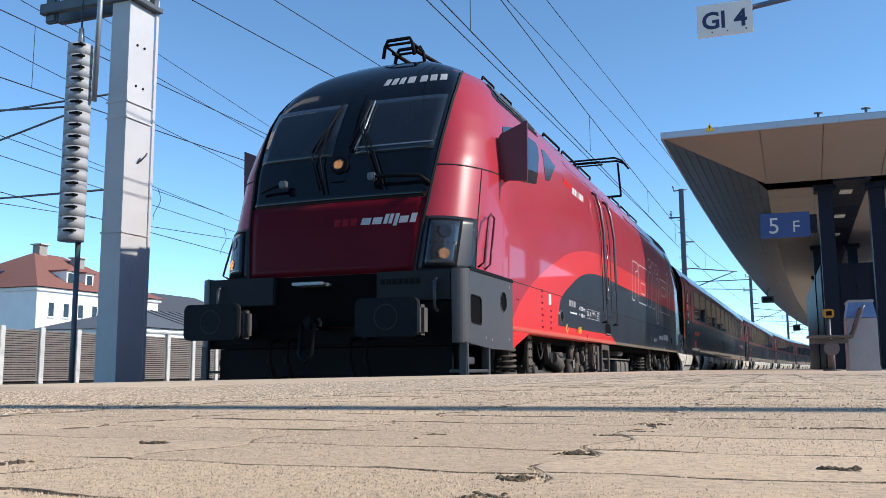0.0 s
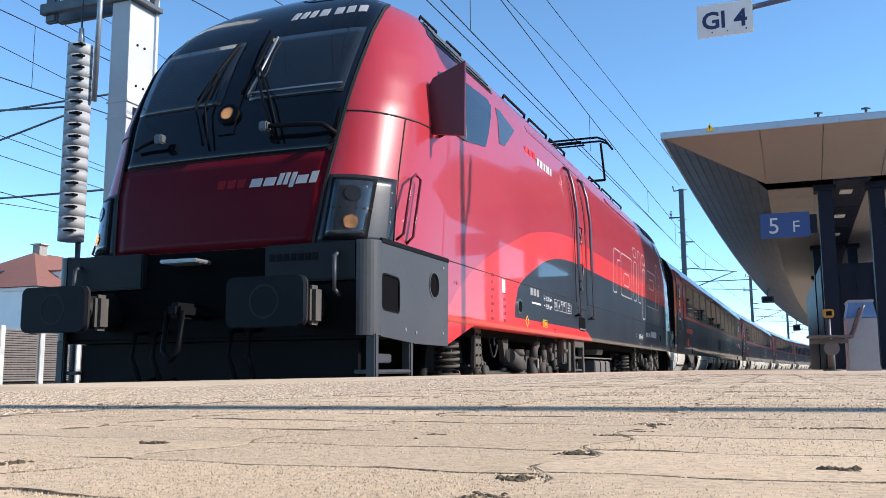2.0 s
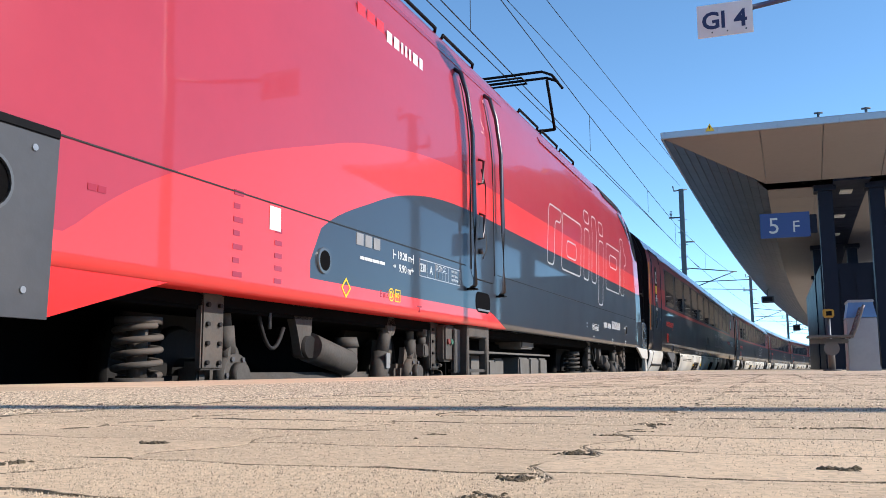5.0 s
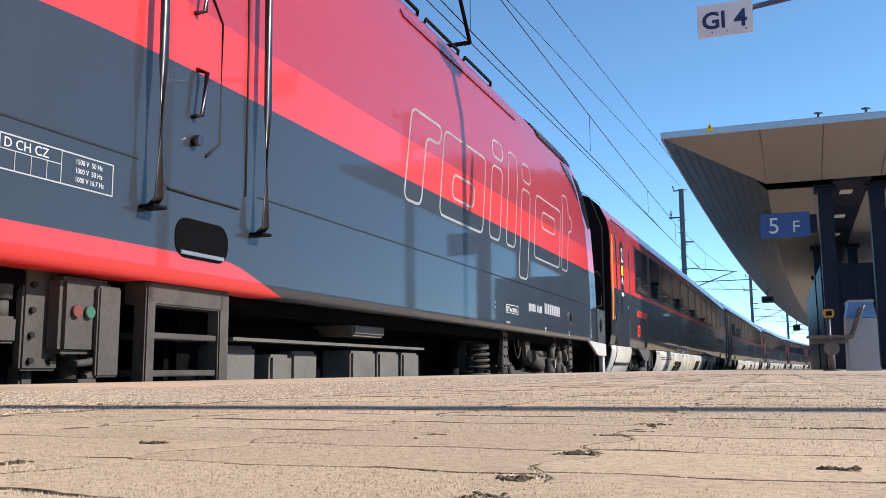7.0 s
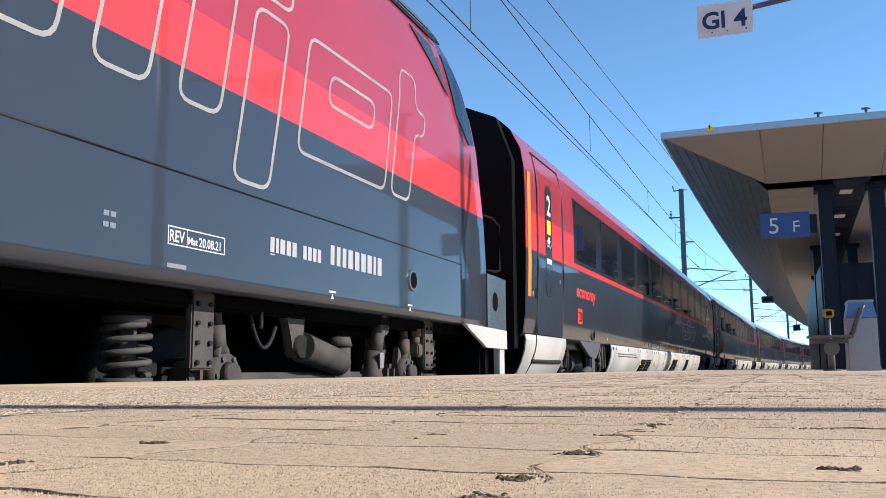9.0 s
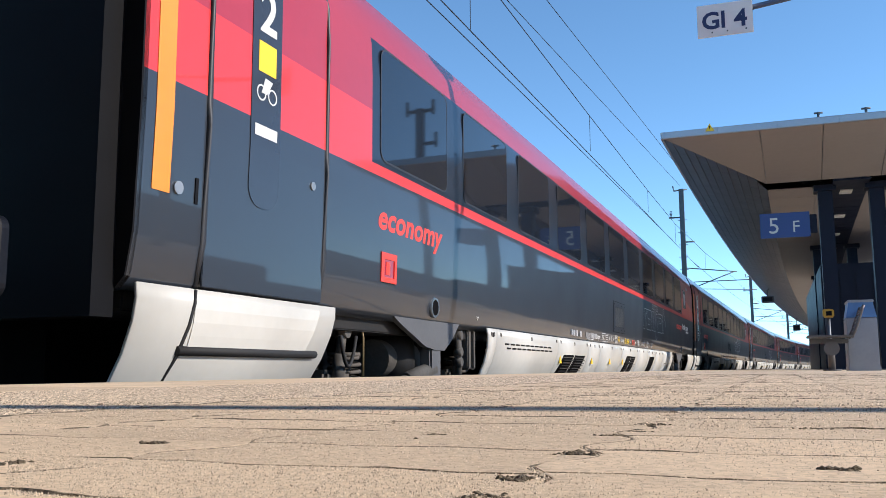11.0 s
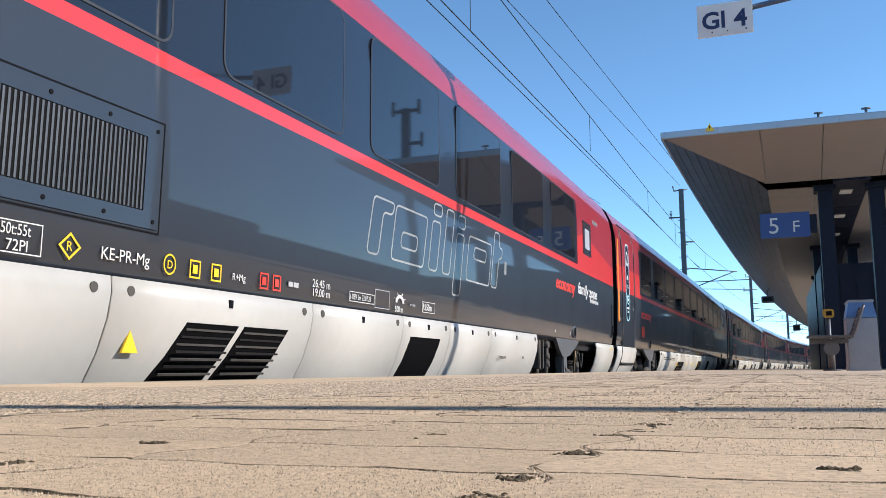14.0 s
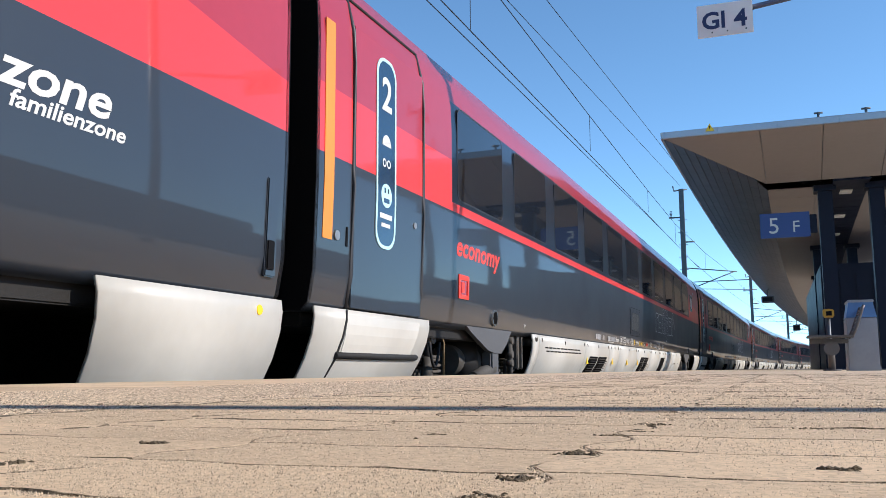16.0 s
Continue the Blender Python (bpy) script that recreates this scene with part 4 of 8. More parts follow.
        part("step_grating", box((min(X(0.7, 0.002), X(0.7, 0.012)), 7.44, 0.615), (max(X(0.7, 0.002), X(0.7, 0.012)), 7.80, 0.635), 0.002), GALV, sh)
        # round ports
        for (u, v) in ((4.37, 0.75), (16.02, 0.76)):
            port = part("round_port", rod((X(v, -0.05), u, v), (X(v, 0.014), u, v), 0.085, None, 28), GREY, loco)
            part("port_hole", rod((X(v, 0.0), u, v), (X(v, 0.016), u, v), 0.066, None, 24), VOID, port)
        # underfloor steps and boxes
        lad = part("ladder", box((min(sx * 1.36, sx * 1.44), 7.28, -0.42), (max(sx * 1.36, sx * 1.44), 7.35, 0.47), 0.008), UNDER, loco)
        part("ladder_side", box((min(sx * 1.36, sx * 1.44), 7.86, -0.42), (max(sx * 1.36, sx * 1.44), 7.95, 0.47), 0.008), UNDER, lad)
        for z in (0.20, 0.02):
            part("ladder_rung", box((min(sx * 1.22, sx * 1.42), 7.34, z), (max(sx * 1.22, sx * 1.42), 7.88, z + 0.03), 0.004), UNDER, lad)
        part("ladder_head", box((min(sx * 1.30, sx * 1.44), 7.28, 0.36), (max(sx * 1.30, sx * 1.44), 7.95, 0.47), 0.008), UNDER, lad)
        cb = part("socket_box", box((min(sx * 1.30, sx * 1.40), 6.80, 0.12), (max(sx * 1.30, sx * 1.40), 7.10, 0.45), 0.02), UNDER, loco, "grey shore supply box with two round buttons")
        part("box_plate", box((min(sx * 1.40, sx * 1.43), 6.98, 0.02), (max(sx * 1.40, sx * 1.43), 7.12, 0.42), 0.008), UNDER, cb)
        for k, mm in enumerate((BTN_RED, BTN_GREEN)):
            part("button", rod((sx * 1.40, 6.87 + 0.075 * k, 0.30), (sx * 1.42, 6.87 + 0.075 * k, 0.30), 0.026, None, 16), mm, cb)
        for (y0, y1, z0, z1, xx) in ((8.35, 8.75, -0.4, 0.20, 1.10), (8.85, 9.1, -0.4, 0.15, 1.15), (9.2, 9.55, -0.4, 0.18, 1.10), (9.83, 10.38, 0.30, 0.455, 1.25), (9.90, 10.32, -0.4, 0.195, 1.2), (10.38, 10.78, -0.4, 0.195, 1.2), (10.86, 11.22, -0.4, 0.195, 1.2)):
            part("equipment_box", box((min(sx * (xx - 0.5), sx * xx), y0, z0), (max(sx * (xx - 0.5), sx * xx), y1, z1), 0.02), BOX_DUST, loco)
        part("cable_tray", box((min(sx * 1.1, sx * 1.23), 8.3, 0.222), (max(sx * 1.1, sx * 1.23), 11.27, 0.242)), BOX_DUST, loco)
    # near-black box; the dark between the bogies is put into its colour
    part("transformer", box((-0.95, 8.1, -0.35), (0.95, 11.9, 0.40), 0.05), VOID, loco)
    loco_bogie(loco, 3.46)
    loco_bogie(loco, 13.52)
    # added black core stands in for the shade between the frames
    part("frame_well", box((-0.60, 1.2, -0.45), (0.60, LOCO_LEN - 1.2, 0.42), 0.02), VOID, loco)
    # roof: front pantograph folded, rear one raised
    hvac = part("roof_hatch", box((-0.6, 5.2, 3.72), (0.6, 12.5, 3.80), 0.04), ROOF_GREY, loco)
    for yb, up in ((3.3, False), (14.0, True)):
        pg = part("pantograph", box((-0.55, yb - 0.1, 3.86), (0.55, yb + 1.5, 3.92), 0.015), BLACK, loco, "black raised single-arm pantograph" if up else "black lowered single-arm pantograph")
        for x in (-0.5, 0.5):
            for d in (0.0, 1.35):
                part("insulator", rod((x, yb + d, 3.70), (x, yb + d, 3.88), 0.06, 0.05, 16), ROOF_GREY, pg)
        if up:
            knee, head = Vector((0, yb + 0.4, 4.30)), Vector((0, yb - 0.5, 5.02))
        else:
            knee, head = Vector((0, yb + 1.5, 4.22)), Vector((0, yb - 0.75, 4.12))
        part("lower_arm", rod((0, yb + (0.9 if up else 0.1), 3.95), knee, 0.05, None, 12), BLACK, pg)
        bm = rod(knee + Vector((-0.62 if up else -0.2, 0, 0)), head + Vector((-0.72 if up else -0.15, 0, -0.1)), 0.026, None, 10)
        add_rod(bm, knee + Vector((0.62 if up else 0.2, 0, 0)), head + Vector((0.72 if up else 0.15, 0, -0.1)), 0.026, None, 10)
        add_rod(bm, knee + Vector((-0.62 if up else -0.2, 0, 0)), knee + Vector((0.62 if up else 0.2, 0, 0)), 0.03, None, 10)
        part("upper_arm", bm, BLACK, pg)
        for d in (-0.17, 0.17):
            hw = 1.0 if up else 0.22
            pts = [(-0.95, head.y + d, head.z - 0.22), (-0.85, head.y + d, head.z - 0.08), (-0.68, head.y + d, head.z), (0.68, head.y + d, head.z), (0.85, head.y + d, head.z - 0.08), (0.95, head.y + d, head.z - 0.22)]
            part("contact_strip", pipe([(p[0] * hw, p[1], p[2]) for p in pts], 0.024), BLACK, pg)
        q_ = 0.32 if up else 0.18
        part("head_frame", pipe([(-q_, head.y - 0.17, head.z - 0.06), (-q_, head.y + 0.17, head.z - 0.06), (q_, head.y + 0.17, head.z - 0.06), (q_, head.y - 0.17, head.z - 0.06), (-q_, head.y - 0.17, head.z - 0.06)], 0.018), BLACK, pg)
    for k in range(2):
        part("roof_grab", pipe([(0.95 - 0.02 * k, 2.7 + 0.75 * k, 3.52), (0.98, 2.72 + 0.75 * k, 3.62), (0.98, 3.15 + 0.75 * k, 3.62), (0.95, 3.2 + 0.75 * k, 3.52)], 0.014), BLACK, loco)
    # writing on the flank
    x0 = 1.4905
    big_mark(loco, 10.20, 1.395, 0.796, lambda z: half_w(z) + 0.003, 0.024)
    bars(loco, 4.84, 0.92, [0.11, 0.11, 0.11], 0.085, x0, FILM_GREY)
    bars(loco, 4.90, 0.822, [0.06, 0.05, 0.07, 0.05, 0.05, 0.09], 0.022, x0, MARK_WHITE)
    text_mesh("19.28 m", 0.085, on_side(x0, 5.545, 0.90), "lettering", MARK_WHITE, loco, 0.001, bold=0.001)
    text_mesh("9.90 m", 0.085, on_side(x0, 5.575, 0.80), "lettering", MARK_WHITE, loco, 0.001, bold=0.001)
    for u, d in ((5.470, 1), (5.862, -1)):
        mk = part("span_mark", box((x0, u - 0.004, 0.89), (x0 + 0.002, u + 0.004, 0.965)), MARK_WHITE, loco)
        part("span_stem", box((x0, min(u + 0.004 * d, u + 0.05 * d), 0.922), (x0 + 0.002, max(u + 0.004 * d, u + 0.05 * d), 0.931)), MARK_WHITE, mk)
    for u, d in ((5.515, 1), (5.815, -1)):
        ar = part("arrow_tip", prism([(u, 0.835), (u - 0.022 * d, 0.853), (u - 0.022 * d, 0.817)], "x", x0, x0 + 0.002), MARK_WHITE, loco)
        part("arrow_stem", box((x0, min(u - 0.022 * d, u - 0.05 * d), 0.831), (x0 + 0.002, max(u - 0.022 * d, u - 0.05 * d), 0.839)), MARK_WHITE, ar)
    fr = part("data_frame", ring_prism([(5.99, 0.808), (6.96, 0.808), (6.96, 0.952), (5.99, 0.952)], [(5.996, 0.814), (6.954, 0.814), (6.954, 0.946), (5.996, 0.946)], "x", x0, x0 + 0.002), FILM_DIM, loco)
    text_mesh("230", 0.10, on_side(x0, 6.005, 0.848, 0.82), "lettering", MARK_WHITE, fr, 0.001)
    text_mesh("A", 0.10, on_side(x0, 6.215, 0.845), "lettering", MARK_WHITE, fr, 0.001)
    text_mesh("D CH CZ", 0.055, on_side(x0, 6.365, 0.900, 1.0), "lettering", MARK_WHITE, fr, 0.001)
    for (u0, v0, u1, v1) in ((6.150, 0.815, 6.154, 0.945), (6.345, 0.815, 6.349, 0.945), (6.350, 0.888, 6.655, 0.892), (6.42, 0.815, 6.423, 0.888), (6.50, 0.815, 6.503, 0.888), (6.58, 0.815, 6.583, 0.888), (6.655, 0.815, 6.659, 0.945)):
        part("data_line", box((x0, u0, v0), (x0 + 0.002, u1, v1)), FILM_DIM, fr)
    for k, row in enumerate(("1500 V  50 Hz", "1000 V  50 Hz", "1000 V 16.7 Hz")):
        text_mesh(row, 0.032, on_side(x0, 6.735, 0.910 - 0.038 * k, 0.85), "lettering", MARK_WHITE, fr, 0.001)
    text_mesh("E mZ", 0.075, on_side(x0, 5.23, 0.580), "lettering", DARK_RED, loco, 0.001)
    circle = lambda r: [(5.433 + r * math.cos(math.pi * i / 14), 0.610 + r * math.sin(math.pi * i / 14)) for i in range(28)]
    bk = part("brake_mark", ring_prism(circle(0.050), circle(0.042), "x", x0, x0 + 0.002), MARK_YELLOW, loco)
    text_mesh("D", 0.075, on_side(x0, 5.408, 0.584), "lettering", MARK_YELLOW, bk, 0.001, bold=0.001)
    bk = part("brake_mark", ring_prism([(5.50, 0.562), (5.60, 0.562), (5.60, 0.658), (5.50, 0.658)], [(5.507, 0.569), (5.593, 0.569), (5.593, 0.651), (5.507, 0.651)], "x", x0, x0 + 0.002), MARK_YELLOW, loco)
    text_mesh("ep", 0.075, on_side(x0, 5.512, 0.598), "lettering", MARK_YELLOW, bk, 0.001, bold=0.001)
    part("brake_mark", ring_prism([(4.62, 0.60), (4.69, 0.53), (4.76, 0.60), (4.69, 0.67)], [(4.637, 0.60), (4.69, 0.547), (4.743, 0.60), (4.69, 0.653)], "x", x0, x0 + 0.002), MARK_YELLOW, loco)
    for k in range(7):
        bars(loco, 3.36, 1.0 - 0.075 * k, [0.06] if k % 2 else [0.09], 0.03, x0, DARK_RED)
        if k > 1:
            bars(loco, 3.78, 1.0 - 0.075 * k, [0.08], 0.03, x0, DARK_RED)
    part("weight_plate", box((x0 - 0.002, 3.72, 0.86), (x0 + 0.003, 3.84, 1.0)), MARK_WHITE, loco)
    bars(loco, 2.28, 0.82, [0.05, 0.05], 0.03, x0, DARK_RED)
    bars(loco, 4.95, 2.66, [0.13, 0.13, 0.13], 0.10, half_w(2.7) + 0.002, RED)
    bars(loco, 5.45, 2.60, [0.10, 0.10, 0.04, 0.04, 0.04, 0.10, 0.07], 0.12, half_w(2.65) + 0.002, MARK_WHITE)
    # rear marks
    rv = part("data_frame", ring_prism([(12.96, 0.652), (13.43, 0.652), (13.43, 0.745), (12.96, 0.745)], [(12.966, 0.658), (13.424, 0.658), (13.424, 0.739), (12.966, 0.739)], "x", x0, x0 + 0.002), MARK_WHITE, loco)
    text_mesh("REV", 0.082, on_side(x0, 12.972, 0.670, 0.84), "lettering", MARK_WHITE, rv, 0.001, bold=0.001)
    text_mesh("Mat", 0.050, on_side(x0, 13.118, 0.672), "lettering", MARK_WHITE, rv, 0.001, bold=0.001)
    text_mesh("20.08.21", 0.066, on_side(x0, 13.208, 0.670, 0.86), "lettering", MARK_WHITE, rv, 0.001, bold=0.001)
    part("data_line", box((x0, 13.108, 0.658), (x0 + 0.002, 13.112, 0.739)), MARK_WHITE, rv)
    part("mark_bar", box((x0, 12.96, 0.540), (x0 + 0.002, 13.11, 0.562)), FILM_GREY, loco)
    bars(loco, 13.88, 0.728, [0.045, 0.03, 0.055, 0.05, 0.05], 0.088, x0, FILM_DIM, gap=0.2)
    bars(loco, 14.26, 0.728, [0.045, 0.045, 0.045, 0.045], 0.085, x0, FILM_DIM, gap=0.2)
    bars(loco, 14.62, 0.735, [0.055, 0.055, 0.055, 0.07, 0.07, 0.07, 0.07, 0.04, 0.07], 0.130, x0, FILM_DIM, gap=0.24)
    part("underline", box((x0, 13.88, 0.712), (x0 + 0.002, 13.93, 0.719)), FILM_DIM, loco)
    for k in range(2):
        bars(loco, 12.52, 0.722 - 0.05 * k, [0.035, 0.035], 0.024, x0, GALV)
    for u in (5.94, 14.61, 15.93):
        mk = part("jacking_mark", box((x0, u, 0.55), (x0 + 0.002, u + 0.09, 0.563)), MARK_WHITE if u > 8 else DARK_RED, loco)
        part("jacking_tip", prism([(u + 0.045, 0.545), (u + 0.065, 0.51), (u + 0.025, 0.51)], "x", x0, x0 + 0.002), MARK_WHITE if u > 8 else DARK_RED, mk)
    return loco


loco = build_loco()
# ---------- train: coaches ----------
COACH_LEN, PITCH, FIRST = 26.1, 26.55, 19.85
COACH_PAINT = livery("coach livery paint", [
    (C_RED, [(0, 2.02), (30, 2.02)], [(0, 1.55), (30, 1.55)], (0, 2.55)),
    (C_RED, [(0, 2.0), (22.9, 2.0), (23.6, 2.16), (26.0, 1.86), (30, 1.8)], [(0, 1.55), (30, 1.55)], (23.0, 27)),
    (C_RED, [(0, 1.62), (30, 1.62)], [(0, 1.53), (30, 1.53)], (0, 27)),
    (C_GREY, [(0, 1.53), (30, 1.53)], [(0, -1.0), (30, -1.0)], (-1, 27)),
    ((0.010, 0.013, 0.021), [(0, 2.605), (30, 2.605)], [(0, 1.615), (30, 1.615)], (2.55, 23.08)),
    ((0.36, 0.38, 0.42), [(0, 3.9), (30, 3.9)], [(0, 3.20), (30, 3.20)], (-1, 27)),
], C_RUBY)
COACH_SEC = [(1.33, 0.44), (1.385, 0.50), (1.415, 0.72), (1.415, 2.30), (1.405, 2.55), (1.36, 2.78), (1.24, 3.02), (1.05, 3.20), (0.65, 3.37), (0.0, 3.43)]
SKIRT_SEC = [(1.405, 0.475), (1.415, 0.40), (1.40, 0.28), (1.35, 0.12), (1.26, -0.06), (1.10, -0.26), (0.90, -0.40)]


def coach_x(z):
    return interp(z, [p[1] for p in COACH_SEC[:-1]], [p[0] for p in COACH_SEC[:-1]])


def skirt_x(z):
    pts = sorted((z_, x_) for x_, z_ in SKIRT_SEC)
    return interp(z, [p[0] for p in pts], [p[1] for p in pts])


def loft_side(section, y0, y1, n, sx, lean=0.0, lean2=0.0, thick=0.02):
    """A curved side sheet between two y; lean slants its ends from the top to the bottom."""
    bm = bmesh.new()
    zt, zb = section[0][1], section[-1][1]
    rows = []
    for x, z in section:
        f = (zt - z) / (zt - zb)
        a, b = y0 + lean * f, y1 + lean2 * f
        rows.append([bm.verts.new((sx * x, a + (b - a) * i / n, z)) for i in range(n + 1)])
    for r, s in zip(rows, rows[1:]):
        for i in range(n):
            bm.faces.new((r[i], r[i + 1], s[i + 1], s[i]))
    bmesh.ops.recalc_face_normals(bm, faces=bm.faces)
    if (bm.faces[:][0].normal.x > 0) != (sx > 0):
        bmesh.ops.reverse_faces(bm, faces=bm.faces[:])
    bmesh.ops.solidify(bm, geom=bm.faces[:], thickness=thick)
    return bm


def coach_bogie(coach, yc, flip):
    k = -1 if flip else 1
    fr = part("bogie_frame", box((-1.0, yc - 1.6, -0.16), (1.0, yc + 1.6, -0.02), 0.04), UNDER_DARK, coach, "dark bogie with air springs and dampers")
    for d in (-1.25, 1.25):
        wheelset(fr, yc + d, 0.46)
        for sx in (-1, 1):
            part("axle_box", box((sx * 1.0 - 0.12, yc + d - 0.2, -0.22), (sx * 1.0 + 0.12, yc + d + 0.2, 0.05), 0.03), UNDER, fr)
            damper(fr, (sx * 1.16, yc + d + 0.1 * k, -0.06), (sx * 1.16, yc + d + 0.02 * k, 0.34), 0.05)
            spring(fr, sx * 1.0, yc + d + 0.32, -0.04, 0.16, 0.12, UNDER, "suspension_spring", 3)
    for sx in (-1, 1):
        part("gusset", prism([(yc - 0.75 * k, 0.475), (yc + 0.75 * k, 0.475), (yc + 0.62 * k, 0.42), (yc + 0.1 * k, 0.25), (yc - 0.12 * k, 0.22), (yc - 0.36 * k, 0.22), (yc - 0.55 * k, 0.32)], "x", sx * 1.30, sx * 1.35), UNDER_PALE, coach)
        part("gusset_foot", box((min(sx * 1.22, sx * 1.34), yc - 0.30 if not flip else yc + 0.06, -0.05), (max(sx * 1.22, sx * 1.34), yc - 0.06 if not flip else yc + 0.30, 0.24), 0.02), UNDER_PALE, coach)
        damper(fr, (sx * 1.28, yc - 0.2 * k, 0.05), (sx * 1.24, yc + 0.75 * k, -0.12), 0.07)
        bm = rod((sx * 0.95, yc - 0.35, 0.14), (sx * 0.95, yc + 0.35, 0.14), 0.17, None, 26)
        part("air_tank", bm, UNDER, fr)
        part("air_spring", rod((sx * 0.95, yc, -0.02), (sx * 0.95, yc, 0.40), 0.26, 0.22, 26), RUBBER, fr)
        arm = part("torsion_link", pipe([(sx * 1.26, yc - 0.95 * k, 0.40), (sx * 1.26, yc - 0.97 * k, 0.16), (sx * 1.24, yc - 1.0 * k, -0.2)], 0.035), UNDER, fr)
        for z in (0.38, 0.22, 0.12):
            part("link_eye", rod((sx * 1.22, yc - 0.96 * k, z), (sx * 1.30, yc - 0.96 * k, z), 0.042, None, 18), UNDER, arm)
        part("hanger", box((min(sx * 1.18, sx * 1.28), yc - 1.30 * k - 0.1, 0.05), (max(sx * 1.18, sx * 1.28), yc - 1.30 * k + 0.1, 0.44), 0.01), UNDER, fr)
        part("hanger_rib", box((min(sx * 1.28, sx * 1.31), yc - 1.30 * k - 0.02, 0.06), (max(sx * 1.28, sx * 1.31), yc - 1.30 * k + 0.02, 0.43), 0.004), UNDER, fr)
        hose = [(sx * 1.24, yc + 1.2 * k + 0.25 * k * t, 0.30 - 0.9 * t * (1 - t)) for t in [i / 10 for i in range(11)]]
        part("hose", pipe(hose, 0.014), RUBBER, fr)
        part("sensor_cable", pipe([(sx * 1.2, yc + 1.05 * k, 0.42), (sx * 1.22, yc + 1.04 * k, 0.30), (sx * 1.2, yc + 1.0 * k, 0.0)], 0.009), CABLE_TAN, fr)
    return fr


WAIST, LEAN = 1.37, 0.030


def lean_in(coach):
    """Below the waist crease the flank and all that is fixed to it lean in a little."""
    done = set()
    for ob in coach.children_recursive:
        if ob.type != "MESH" or ob.data in done:
            continue
        done.add(ob.data)
        co = np.empty(len(ob.data.vertices) * 3)
        ob.data.vertices.foreach_get("co", co)
        co = co.reshape(-1, 3)
        if np.abs(co[:, 0]).max() < 1.38 or co[:, 2].min() > WAIST:
            continue
        if co[:, 2].max() > WAIST + 0.01:
            bm = bmesh.new()
            bm.from_mesh(ob.data)
            bmesh.ops.bisect_plane(bm, geom=bm.verts[:] + bm.edges[:] + bm.faces[:], plane_co=(0, 0, WAIST), plane_no=(0, 0, 1), dist=0.0005)
            bm.to_mesh(ob.data)
            bm.free()
        for v in ob.data.vertices:
            if abs(v.co.x) > 1.2:
                v.co.x -= math.copysign(LEAN * min(max(WAIST - v.co.z, 0.0), 0.9), v.co.x)


